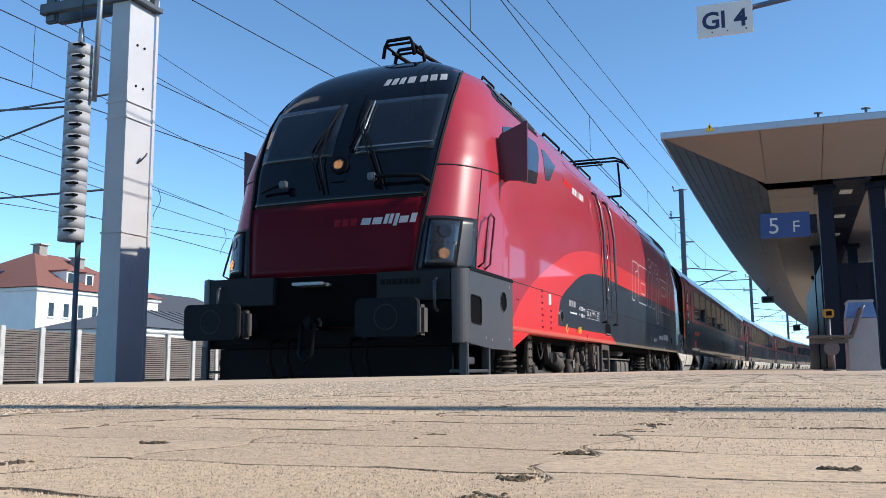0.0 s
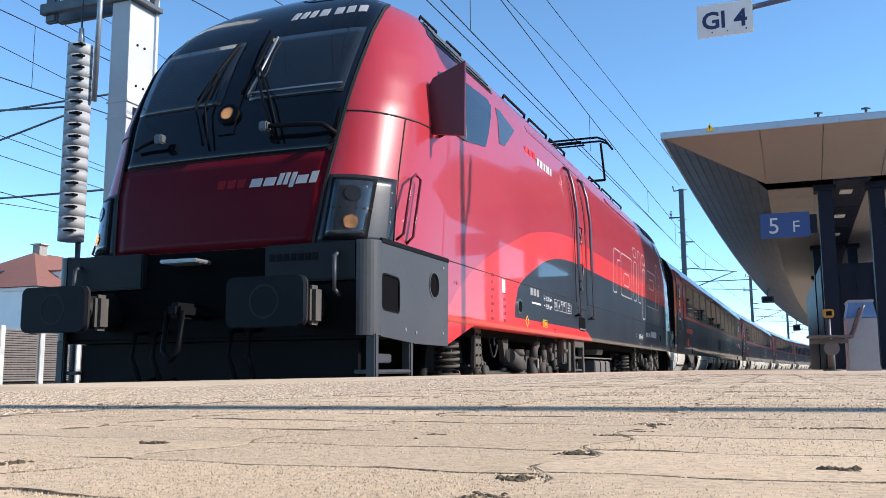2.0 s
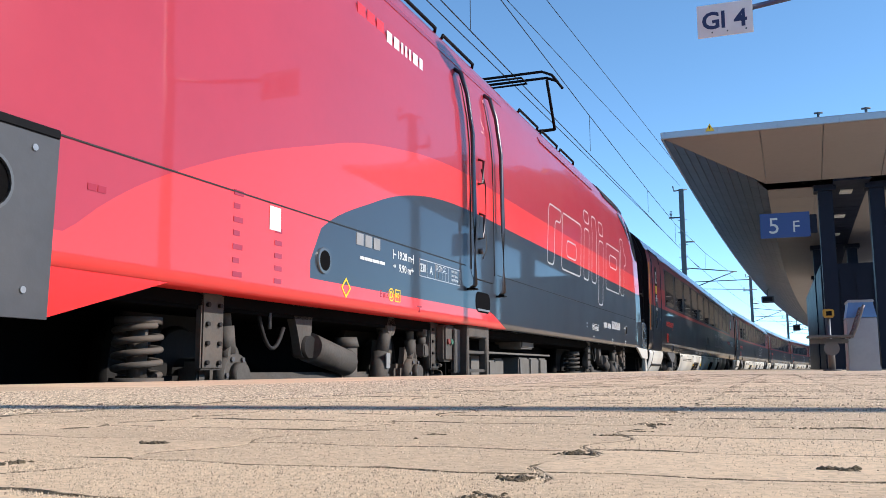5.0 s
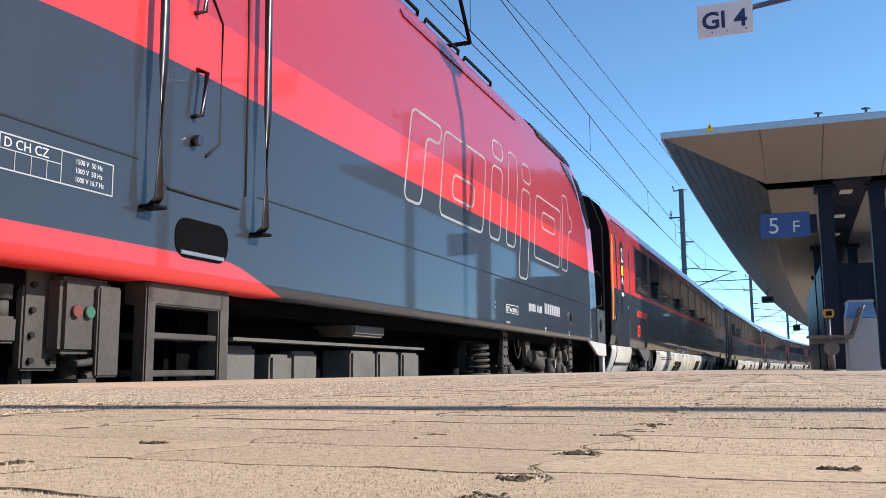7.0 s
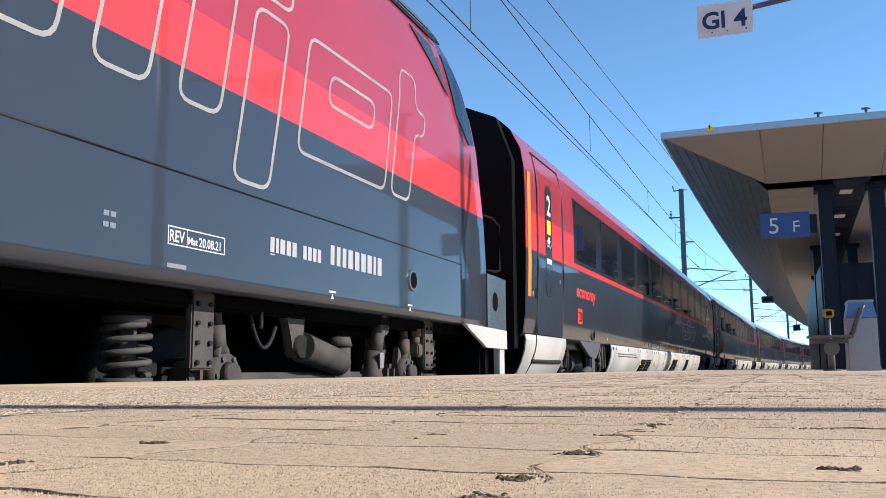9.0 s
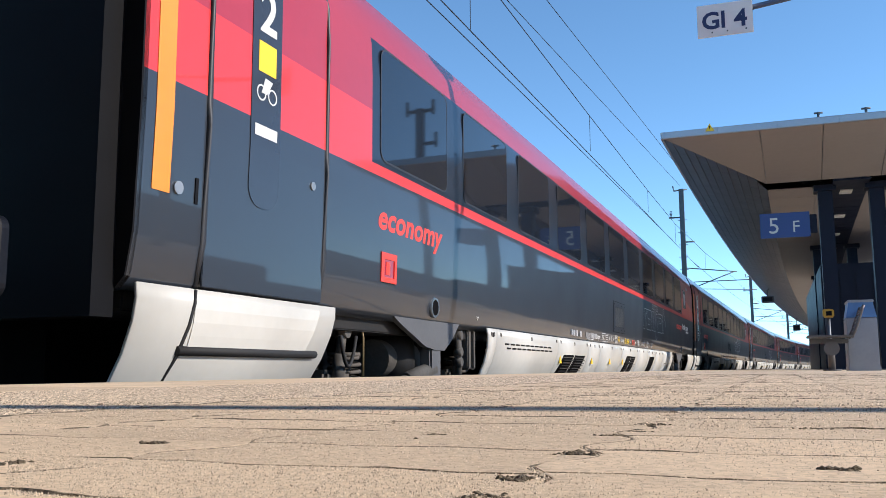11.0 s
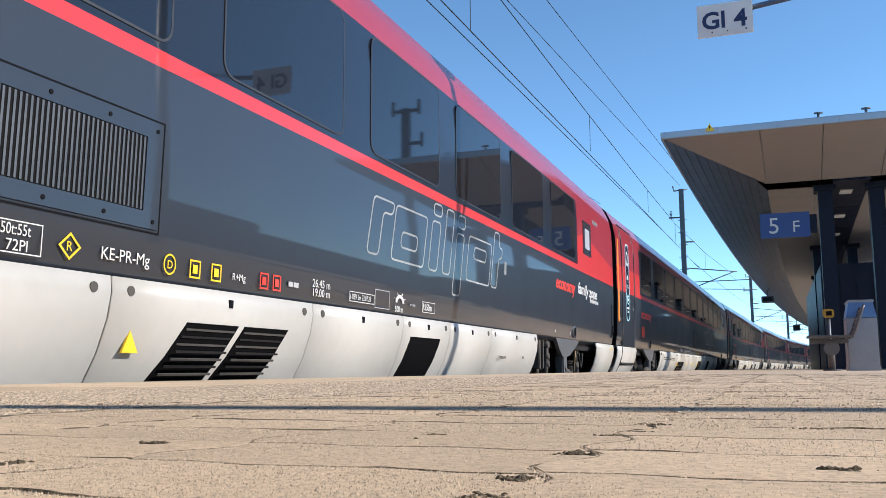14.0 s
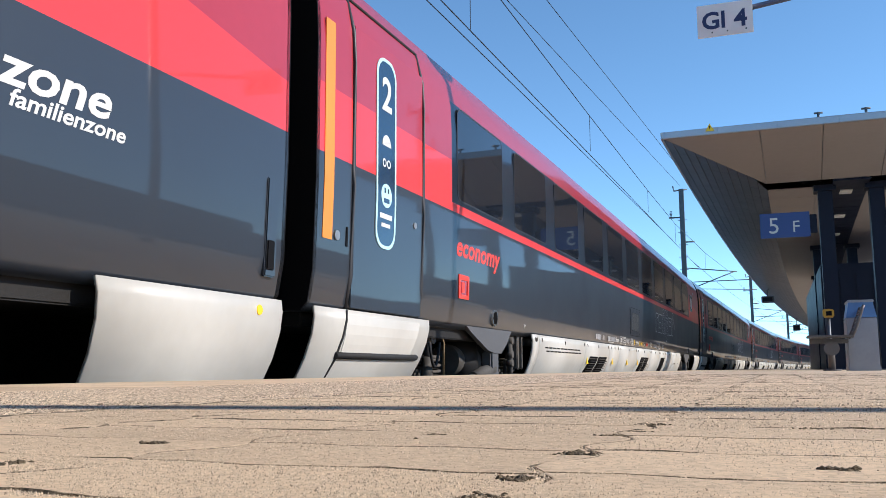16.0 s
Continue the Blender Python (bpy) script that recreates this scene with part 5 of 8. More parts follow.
def build_coach(front, rear_text):
    coach = thing("passenger_coach", "grey and red railway coach with dark windows and a white skirt", "railway coach", "coaches of the train")
    sec = COACH_SEC
    bm = bmesh.new()
    ring = [(x, z) for x, z in sec] + [(-x, z) for x, z in reversed(sec[:-1])]
    n = 13
    rows = []
    for i in range(n + 1):
        y = 0.0 + COACH_LEN * i / n
        rows.append([bm.verts.new((x, y, z)) for x, z in ring])
    for a, b in zip(rows, rows[1:]):
        for j in range(len(ring)):
            bm.faces.new((a[j], a[(j + 1) % len(ring)], b[(j + 1) % len(ring)], b[j]))
    bmesh.ops.recalc_face_normals(bm, faces=bm.faces)
    part("body", bm, COACH_PAINT, coach, smooth=True)
    for y0, y1 in ((-0.012, 0.03), (COACH_LEN - 0.03, COACH_LEN + 0.012)):
        part("end_wall", prism(ring, "y", y0, y1), BLACK, coach)
    part("gangway_bellows", box((-1.12, COACH_LEN + 0.01, 0.30), (1.12, COACH_LEN + 0.45, 3.10), 0.08), RUBBER, coach, "black rubber gangway bellows")
    # black core added to carry the shade beneath the coach
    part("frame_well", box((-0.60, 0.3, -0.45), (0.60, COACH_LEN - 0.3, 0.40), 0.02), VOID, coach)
    part("floor_pan", box((-1.25, 0.1, 0.34), (1.25, COACH_LEN - 0.1, 0.46), 0.01), UNDER_DARK, coach)
    if front:
        part("front_fairing", prism([(1.30, 0.3), (1.30, 2.6), (1.1, 3.15), (0.6, 3.36), (-0.6, 3.36), (-1.1, 3.15), (-1.30, 2.6), (-1.30, 0.3)], "y", -0.16, -0.012), BLACK, coach)
    for sx in (-1, 1):
        X = lambda z, o=0.0: sx * (coach_x(z) + o)
        lo = lambda a, b: (min(a, b), max(a, b))
        # windows
        for i in range(11):
            y0 = 2.70 + 1.876 * i
            x0, x1 = lo(X(2.0, -0.02), X(2.0, 0.004))
            w = part("window", prism(round_rect(y0, 1.665, y0 + 1.42, 2.57, 0.09, 4), "x", x0, x1), WIN, coach)
            r0, r1 = lo(X(2.0, 0.0), X(2.0, 0.0052))
            part("window_seal", ring_prism(round_rect(y0 - 0.010, 1.655, y0 + 1.430, 2.580, 0.10, 4), round_rect(y0 + 0.004, 1.669, y0 + 1.416, 2.566, 0.086, 4), "x", r0, r1), SEAL_GREY, w)
        x0, x1 = lo(X(2.0, -0.02), X(2.0, 0.005))
        wc = part("toilet_window", prism([(23.50, 1.83), (24.12, 1.83), (24.12, 2.36), (23.50, 2.36)], "x", x0, x1), WIN_BAND, coach)
        x0, x1 = lo(X(2.0, 0.0), X(2.0, 0.008))
        part("frosted_pane", prism(round_rect(23.64, 1.93, 23.98, 2.25, 0.03, 3), "x", x0, x1), FROST, wc)
        # door
        x0, x1 = lo(X(2.0, -0.01), X(2.0, 0.003))
        d = part("door", box((x0, 0.54, 0.49), (x1, 1.83, 2.60), 0.004), COACH_PAINT, coach, "plug door in grey and red")
        for yy in (0.53, 1.84):
            part("door_seam", pipe([(X(z, 0.002), yy, z) for z in (0.49, 0.72, 1.37, 1.5, 2.3, 2.55, 2.83)], 0.019), SEAL_GREY, d)
        part("door_head", pipe([(X(2.83, 0.003), 0.53, 2.83), (X(2.83, 0.003), 1.84, 2.83)], 0.014), RUBBER, d)
        x0, x1 = lo(X(2.0, 0.002), X(2.0, 0.008))
        bd = part("door_window", prism(round_rect(0.92, 1.0, 1.24, 2.49, 0.13, 6), "x", x0, x1), WIN_BAND if front else BADGE_NAVY, d, "dark rounded door window with class mark")
        if not front:
            part("badge_rim", ring_prism(round_rect(0.90, 0.98, 1.26, 2.51, 0.14, 6), round_rect(0.925, 1.005, 1.235, 2.485, 0.125, 6), "x", *lo(X(2.0, 0.004), X(2.0, 0.010))), MARK_CYAN, bd)
        x0, x1 = lo(X(2.0, -0.002), X(2.0, 0.004))
        part("orange_strip", box((x0, 0.10, 0.94), (x1, 0.235, 2.50)), ORANGE, coach)
        part("door_button", rod((X(1.2), 0.30, 0.98), (X(1.2, 0.012), 0.30, 0.98), 0.035, None, 18), GALV, coach)
        part("lock_slot", box(tuple([x0, 0.44, 0.92]), (x1 + 0.002, 0.465, 1.06)), BLACK, coach)
        part("door_lock", rod((X(1.2), 1.66, 1.25), (X(1.2, 0.012), 1.66, 1.25), 0.028, None, 20), GALV, d)
        # emergency handle recess
        bxr = part("red_recess", ring_prism([(2.74, 0.72), (3.02, 0.72), (3.02, 0.95), (2.74, 0.95)], [(2.79, 0.76), (2.98, 0.76), (2.98, 0.90), (2.79, 0.90)], "x", *lo(X(0.8, -0.002), X(0.8, 0.010))), MARK_RED, coach, "small red handle recess")
        part("recess_back", box((lo(X(0.8, -0.01), X(0.8, 0.003))[0], 2.79, 0.76), (lo(X(0.8, -0.01), X(0.8, 0.003))[1], 2.98, 0.90)), DARK_RED, bxr)
        part("recess_handle", box((lo(X(0.8, 0.0), X(0.8, 0.008))[0], 2.83, 0.78), (lo(X(0.8, 0.0), X(0.8, 0.008))[1], 2.90, 0.88)), MARK_RED, bxr)
        for yy in (3.88, 22.87):
            pt = part("round_port", rod((X(0.6, -0.04), yy, 0.59), (X(0.6, 0.02), yy, 0.59), 0.088, None, 28), GREY, coach)
            part("port_hole", rod((X(0.6, 0.0), yy, 0.59), (X(0.6, 0.022), yy, 0.59), 0.068, None, 24), VOID, pt)
        # grille
        g0, g1 = lo(X(1.0, -0.002), X(1.0, 0.006))
        gp = part("grille_frame", ring_prism([(12.36, 0.72), (13.47, 0.72), (13.47, 1.235), (12.36, 1.235)], [(12.50, 0.80), (13.36, 0.80), (13.36, 1.16), (12.50, 1.16)], "x", g0, g1), COACH_PAINT, coach)
        part("grille_back", box((g0, 12.5, 0.8), (g1 - 0.004 if sx > 0 else g1, 13.36, 1.16)), BLACK, gp)
        for i in range(30):
            part("grille_fin", box((g0, 12.51 + 0.0285 * i, 0.805), (g1, 12.522 + 0.0285 * i, 1.155)), MAST, gp)
        for u in (12.40, 12.75, 13.10, 13.43):
            for v in (0.755, 1.20):
                part("bolt", rod((X(1.0, 0.004), u, v), (X(1.0, 0.010), u, v), 0.011, None, 10), BLACK, gp)
        part("frame_line", ring_prism([(12.34, 0.70), (13.49, 0.70), (13.49, 1.255), (12.34, 1.255)], [(12.348, 0.708), (13.482, 0.708), (13.482, 1.247), (12.348, 1.247)], "x", *lo(X(1.0, 0.0), X(1.0, 0.002))), BLACK, coach)
        # skirts
        def skirt(name, y0, y1, lean=0.0, lean2=0.0, label=""):
            return part(name, loft_side(SKIRT_SEC, y0, y1, 2, sx, lean, lean2), WHITE_SKIRT, coach, label, smooth=True)
        edges = [(5.36, 0.14), (5.68, -0.04), (8.37, -0.04), (10.27, -0.04), (11.2, -0.03), (13.20, -0.04), (15.05, -0.05), (16.52, -0.05), (17.60, -0.05), (18.85, -0.05), (20.72, 0.10)]
        for i, ((a, la), (b, lb)) in enumerate(zip(edges, edges[1:])):
            sk = skirt("skirt_panel", a + 0.008, b - 0.008, la * 1.0, lb * 1.0, "dusty white lower skirt panel" if i == 0 else "")
            for u in (a + 0.12, b - 0.12):
                part("fastener", rod((sx * (skirt_x(0.42) - 0.004), u, 0.415), (sx * (skirt_x(0.42) + 0.006), u, 0.415), 0.024, None, 14), UNDER, sk)
            m_ = (a + b) / 2
            part("drain_slot", box((lo(sx * 1.405, sx * 1.419)[0], m_ - 0.02, 0.385), (lo(sx * 1.405, sx * 1.419)[1], m_ + 0.02, 0.43), 0.003), BLACK, sk)

            def on_skirt(u0, u1, z0, z1, o=0.004, lean=0.0):
                return loft_side([(skirt_x(z1 - (z1 - z0) * q / 9) + o, z1 - (z1 - z0) * q / 9) for q in range(10)], u0, u1, 1, sx, lean, lean, 0.008)
            if i == 1:
                for r in range(2):
                    for c in range(10):
                        part("vent_slot", on_skirt(5.97 + 0.205 * c + 0.08 * r, 6.12 + 0.205 * c + 0.08 * r, 0.315 - 0.045 * r, 0.333 - 0.045 * r), BLACK, sk)
            for vi, (u0, u1, z0, z1) in {2: [(8.74, 9.36, -0.1, 0.245), (9.43, 10.08, -0.1, 0.245)], 5: [(13.76, 14.22, -0.1, 0.29), (14.28, 14.75, -0.1, 0.29)], 7: [(16.68, 17.35, -0.2, 0.315)]}.get(i, []) and enumerate({2: [(8.74, 9.36, -0.1, 0.245), (9.43, 10.08, -0.1, 0.245)], 5: [(13.76, 14.22, -0.1, 0.29), (14.28, 14.75, -0.1, 0.29)], 7: [(16.68, 17.35, -0.2, 0.315)]}[i]):
                tilt = -0.14 if i == 7 else -0.23
                vt = part("vent_opening", on_skirt(u0, u1, z0, z1, 0.006, tilt), VOID, sk)
                if i != 7:
                    for r in range(9):
                        z = z1 - 0.03 - 0.038 * r
                        part("vent_slat", on_skirt(u0 + 0.015, u1 - 0.015, z - 0.010, z, 0.012, 0.0), UNDER_DARK if r % 2 else UNDER, vt, m=Matrix.Translation((0, tilt * (z1 - z) / (z1 - z0), 0)))
            for u in {2: (8.56,), 3: (10.62,), 4: (12.11,), 5: (13.36,)}.get(i, ()):
                x0, x1 = lo(sx * (skirt_x(0.2) + 0.0), sx * (skirt_x(0.2) + 0.012))
                part("warning_triangle", prism([(u - 0.055, 0.13), (u + 0.055, 0.13), (u, 0.235)], "x", x0, x1), MARK_YELLOW, sk)
        fs = skirt("front_skirt", 0.06, 2.06, -0.04, -0.22)
        part("step_flap", loft_side([(skirt_x(0.44 - 0.28 * q / 4) + 0.006, 0.44 - 0.28 * q / 4) for q in range(5)], 0.50, 1.83, 1, sx, 0.0, -0.12, 0.012), WHITE_SKIRT, fs)
        part("step_gap", pipe([(sx * (skirt_x(0.15) + 0.004), 0.42, 0.15), (sx * (skirt_x(0.15) + 0.004), 1.85, 0.15)], 0.026), RUBBER, fs)
        part("step_gap", pipe([(sx * (skirt_x(z) + 0.003), 0.50 - 0.2 * (0.44 - z), z) for z in (0.47, 0.4, 0.28, 0.12, -0.1)], 0.010), RUBBER, fs)
        skirt("rear_skirt", 24.53, 26.12, 0.10, 0.0)
        part("skirt_mark", rod((sx * 1.40, 25.86, 0.40), (sx * 1.418, 25.86, 0.40), 0.03, None, 14), MARK_YELLOW, coach)
        part("coupling_box", box((lo(X(1.0, -0.02), X(1.0, 0.012))[0], 25.88, 0.60), (lo(X(1.0, -0.02), X(1.0, 0.012))[1], 26.00, 1.20), 0.008), COACH_PAINT, coach)
        part("box_latch", box((lo(X(1.0, 0.0), X(1.0, 0.02))[0], 25.89, 0.64), (lo(X(1.0, 0.0), X(1.0, 0.02))[1], 25.97, 0.82), 0.006), BLACK, coach)
        for u in (3.95, 5.03, 21.7, 22.62):
            jm = part("jacking_mark", box((lo(X(0.56), X(0.56, 0.003))[0], u, 0.582), (lo(X(0.56), X(0.56, 0.003))[1], u + 0.09, 0.592)), MARK_WHITE, coach)
            part("jacking_tip", ring_prism([(u + 0.012, 0.575), (u + 0.078, 0.575), (u + 0.045, 0.535)], [(u + 0.026, 0.568), (u + 0.064, 0.568), (u + 0.045, 0.547)], "x", *lo(X(0.56), X(0.56, 0.003))), MARK_WHITE, jm)
    coach_bogie(coach, 3.85, True)
    coach_bogie(coach, 22.6, False)
    # writing on the platform side
    x0 = 1.4155
    text_mesh("economy", 0.27, on_side(x0, 2.66, 1.13, 1.28), "lettering", MARK_RED, coach, 0.0012, shear=0.2, spread=1.02, bold=0.007)
    if rear_text:
        text_mesh("economy", 0.25, on_side(x0, 21.66, 1.15, 1.24), "lettering", MARK_RED, coach, 0.0012, shear=0.2, spread=1.02, bold=0.007)
        text_mesh("family zone", 0.23, on_side(x0, 23.06, 1.185, 1.40), "lettering", MARK_WHITE, coach, 0.0012, shear=0.2, spread=1.0, bold=0.005)
        text_mesh("familienzone", 0.105, on_side(x0, 23.96, 1.10, 1.28), "lettering", MARK_WHITE, coach, 0.0012, shear=0.2, bold=0.002)
    big_mark(coach, 15.80, 0.905, 0.44, x0, 0.016)
    text_mesh("2", 0.38, on_side(1.4245, 0.99, 2.09), "class_number", MARK_WHITE, coach, 0.001, bold=0.008)
    if front:
        part("bike_mark", box((1.4225, 0.985, 1.83), (1.4255, 1.175, 2.02)), MARK_YELLOW, coach)
        for u in (1.02, 1.14):
            part("bike_mark", ring_prism([(u + 0.05 * math.cos(a), 1.70 + 0.05 * math.sin(a)) for a in [2 * math.pi * i / 16 for i in range(16)]], [(u + 0.04 * math.cos(a), 1.70 + 0.04 * math.sin(a)) for a in [2 * math.pi * i / 16 for i in range(16)]], "x", 1.4225, 1.4255), MARK_WHITE, coach)
        part("bike_mark", prism([(1.02, 1.70), (1.06, 1.80), (1.14, 1.79), (1.08, 1.70)], "x", 1.4225, 1.4255), MARK_WHITE, coach)
        part("door_label", box((1.4225, 0.96, 1.43), (1.4255, 1.2, 1.50)), MARK_WHITE, coach)
    else:
        part("pram_mark", prism([(1.0, 1.80)] + [(1.08 + 0.08 * math.cos(a), 1.80 - 0.09 * math.sin(a)) for a in [math.pi + math.pi * i / 8 for i in range(9)]][::-1] + [(1.16, 1.84), (1.08, 1.84)], "x", 1.4225, 1.4255), MARK_WHITE, coach)
        for u in (1.04, 1.12):
            part("pram_mark", ring_prism([(u + 0.035 * math.cos(a), 1.66 + 0.035 * math.sin(a)) for a in [2 * math.pi * i / 14 for i in range(14)]], [(u + 0.022 * math.cos(a), 1.66 + 0.022 * math.sin(a)) for a in [2 * math.pi * i / 14 for i in range(14)]], "x", 1.4225, 1.4255), MARK_WHITE, coach)
        part("smile_mark", rod((1.4215, 1.08, 1.40), (1.4255, 1.08, 1.40), 0.095, None, 28), MARK_CYAN, coach)
        for (u, v, a, b) in ((1.05, 1.44, 0.012, 0.02), (1.11, 1.44, 0.012, 0.02), (1.08, 1.36, 0.05, 0.018)):
            part("smile_mark", box((1.4245, u - a, v - b), (1.427, u + a, v + b)), BADGE_NAVY, coach)
        bars(coach, 0.97, 1.215, [0.22], 0.04, 1.4225, MARK_WHITE)
        bars(coach, 1.0, 1.15, [0.16], 0.03, 1.4225, MARK_WHITE)
    xs = coach_x(0.63) + 0.001
    bars(coach, 9.17, 0.53, [0.05, 0.02, 0.05, 0.05, 0.05], 0.085, xs, FILM_DIM, gap=0.5)
    bars(coach, 9.70, 0.53, [0.045, 0.045], 0.08, xs, FILM_DIM, gap=0.45)
    bars(coach, 10.16, 0.53, [0.045, 0.045, 0.02, 0.045, 0.045], 0.08, xs, FILM_DIM, gap=0.5)
    bars(coach, 10.50, 0.53, [0.03, 0.045, 0.045, 0.02, 0.045], 0.08, xs, FILM_DIM, gap=0.5)
    part("underline", box((xs, 10.16, 0.510), (xs + 0.002, 10.70, 0.517)), MARK_WHITE, coach)
    text_mesh("Bmpvz", 0.115, on_side(xs, 10.905, 0.535), "lettering", MARK_WHITE, coach, 0.001)
    text_mesh("230", 0.115, on_side(xs, 11.375, 0.54, 0.85), "lettering", MARK_WHITE, coach, 0.001)
    part("data_frame", ring_prism([(11.364, 0.508), (11.91, 0.508), (11.91, 0.643), (11.364, 0.643)], [(11.370, 0.514), (11.904, 0.514), (11.904, 0.637), (11.370, 0.637)], "x", xs, xs + 0.002), MARK_WHITE, coach)
    for d in (-1, 1):
        part("data_line", prism([(11.56, 0.575 - 0.05 * d), (11.567, 0.575 - 0.05 * d), (11.687, 0.575 + 0.05 * d), (11.68, 0.575 + 0.05 * d)], "x", xs, xs + 0.002), MARK_WHITE, coach)
    for k in range(3):
        bars(coach, 11.70, 0.61 - 0.035 * k, [0.05, 0.06, 0.05], 0.014, xs, FILM_DIM)
    ring_at = lambda r: [(12.05 + r * math.cos(math.pi * i / 10), 0.578 + r * 0.9 * math.sin(math.pi * i / 10)) for i in range(20)]
    rg = part("pictogram", ring_prism(ring_at(0.045), ring_at(0.037), "x", xs, xs + 0.002), MARK_WHITE, coach)
    part("pictogram_tip", prism([(12.03, 0.578), (12.065, 0.60), (12.065, 0.556)], "x", xs, xs + 0.002), MARK_WHITE, rg)
    sv = part("data_frame", ring_prism([(12.196, 0.53), (12.283, 0.53), (12.283, 0.624), (12.196, 0.624)], [(12.202, 0.536), (12.277, 0.536), (12.277, 0.618), (12.202, 0.618)], "x", xs, xs + 0.002), MARK_WHITE, coach)
    text_mesh("7", 0.085, on_side(xs, 12.215, 0.548), "lettering", MARK_WHITE, sv, 0.001)
    text_mesh("(p)", 0.065, on_side(xs, 12.395, 0.555), "lettering", MARK_WHITE, coach, 0.001)
    part("data_frame", ring_prism([(12.555, 0.510), (12.782, 0.510), (12.782, 0.642), (12.555, 0.642)], [(12.560, 0.515), (12.777, 0.515), (12.777, 0.637), (12.560, 0.637)], "x", xs, xs + 0.002), MARK_WHITE, coach)
    text_mesh("50t:55t", 0.066, on_side(xs, 12.57, 0.585, 0.8), "lettering", MARK_WHITE, coach, 0.001)
    text_mesh("72Pl", 0.066, on_side(xs, 12.60, 0.522), "lettering", MARK_WHITE, coach, 0.001)
    text_mesh("KE-PR-Mg", 0.08, on_side(xs, 13.12, 0.545), "lettering", MARK_WHITE, coach, 0.001)
    dia = part("pictogram", ring_prism([(12.87, 0.576), (12.935, 0.516), (13.0, 0.576), (12.935, 0.636)], [(12.884, 0.576), (12.935, 0.529), (12.986, 0.576), (12.935, 0.623)], "x", xs, xs + 0.002), MARK_YELLOW, coach)
    text_mesh("R", 0.06, on_side(xs, 12.915, 0.556), "lettering", MARK_YELLOW, dia, 0.001)
    oval = lambda r: [(13.60 + r * math.cos(math.pi * i / 10), 0.571 + r * 1.1 * math.sin(math.pi * i / 10)) for i in range(20)]
    dm = part("pictogram", ring_prism(oval(0.048), oval(0.040), "x", xs, xs + 0.002), MARK_YELLOW, coach)
    text_mesh("D", 0.06, on_side(xs, 13.58, 0.550), "lettering", MARK_YELLOW, dm, 0.001)
    for u, mm in ((13.76, MARK_YELLOW), (13.945, MARK_YELLOW), (14.42, MARK_RED), (14.56, MARK_RED)):
        pg = part("pictogram", ring_prism([(u, 0.52), (u + 0.09, 0.52), (u + 0.09, 0.615), (u, 0.615)], [(u + 0.009, 0.529), (u + 0.081, 0.529), (u + 0.081, 0.606), (u + 0.009, 0.606)], "x", xs, xs + 0.002), mm, coach)
        part("pictogram_mark", box((xs, u + 0.025, 0.545), (xs + 0.002, u + 0.065, 0.59)), mm, pg)
    text_mesh("R+Mg", 0.055, on_side(xs, 14.14, 0.545), "lettering", MARK_WHITE, coach, 0.001)
    bars(coach, 14.74, 0.56, [0.05, 0.06], 0.03, xs, FILM_DIM)
    for k, (row, u) in enumerate((("26.45 m", 15.040), ("19.00 m", 15.040))):
        text_mesh(row, 0.075, on_side(xs, u, 0.585 - 0.06 * k), "lettering", MARK_WHITE, coach, 0.001)
    rv = part("data_frame", ring_prism([(15.570, 0.529), (15.980, 0.529), (15.980, 0.601), (15.570, 0.601)], [(15.575, 0.534), (15.975, 0.534), (15.975, 0.596), (15.575, 0.596)], "x", xs, xs + 0.002), MARK_WHITE, coach)
    text_mesh("6 REV Sm 23.07.21", 0.056, on_side(xs, 15.580, 0.546, 0.80), "lettering", MARK_WHITE, rv, 0.001)
    part("data_frame", ring_prism([(15.990, 0.508), (16.255, 0.508), (16.255, 0.650), (15.990, 0.650)], [(15.995, 0.513), (16.250, 0.513), (16.250, 0.645), (15.995, 0.645)], "x", xs, xs + 0.002), FILM_DIM, coach)
    text_mesh("500 m", 0.065, on_side(xs, 16.362, 0.503), "lettering", MARK_WHITE, coach, 0.001, bold=0.001)
    arch = [(16.455 + 0.085 * math.cos(math.pi * i / 12), 0.575 + 0.065 * math.sin(math.pi * i / 12)) for i in range(13)] + [(16.455 - 0.05 * math.cos(math.pi * i / 12), 0.575 + 0.038 * math.sin(math.pi * i / 12)) for i in range(13)]
    cm = part("curve_mark", prism(arch, "x", xs, xs + 0.002), MARK_WHITE, coach)
    for a in (25, 65, 115, 155):
        c_, s_ = math.cos(radians(a)), math.sin(radians(a))
        part("curve_tick", prism([(16.455 + 0.08 * c_ - 0.008 * s_, 0.575 + 0.06 * s_), (16.455 + 0.12 * c_ - 0.008 * s_, 0.575 + 0.095 * s_), (16.455 + 0.12 * c_ + 0.008 * s_, 0.575 + 0.085 * s_), (16.455 + 0.08 * c_ + 0.008 * s_, 0.575 + 0.055 * s_)], "x", xs, xs + 0.002), MARK_WHITE, cm)
    r5 = part("data_frame", ring_prism([(16.933, 0.530), (17.225, 0.530), (17.225, 0.623), (16.933, 0.623)], [(16.938, 0.535), (17.220, 0.535), (17.220, 0.618), (16.938, 0.618)], "x", xs, xs + 0.002), MARK_WHITE, coach)
    text_mesh("R150m", 0.080, on_side(xs, 16.945, 0.550, 0.9), "lettering", MARK_WHITE, r5, 0.001, bold=0.001)
    bars(coach, 16.660, 0.565, [0.03, 0.012, 0.06], 0.018, xs, FILM_GREY)
    part("small_plate", box((x0, 19.25, 1.08), (x0 + 0.004, 19.33, 1.22), 0.001), FILM_GREY, coach)
    text_mesh("Grauwasser", 0.055, on_side(skirt_x(0.17) + 0.004, 19.13, 0.165), "lettering", UNDER, coach, 0.001, shear=0.2)
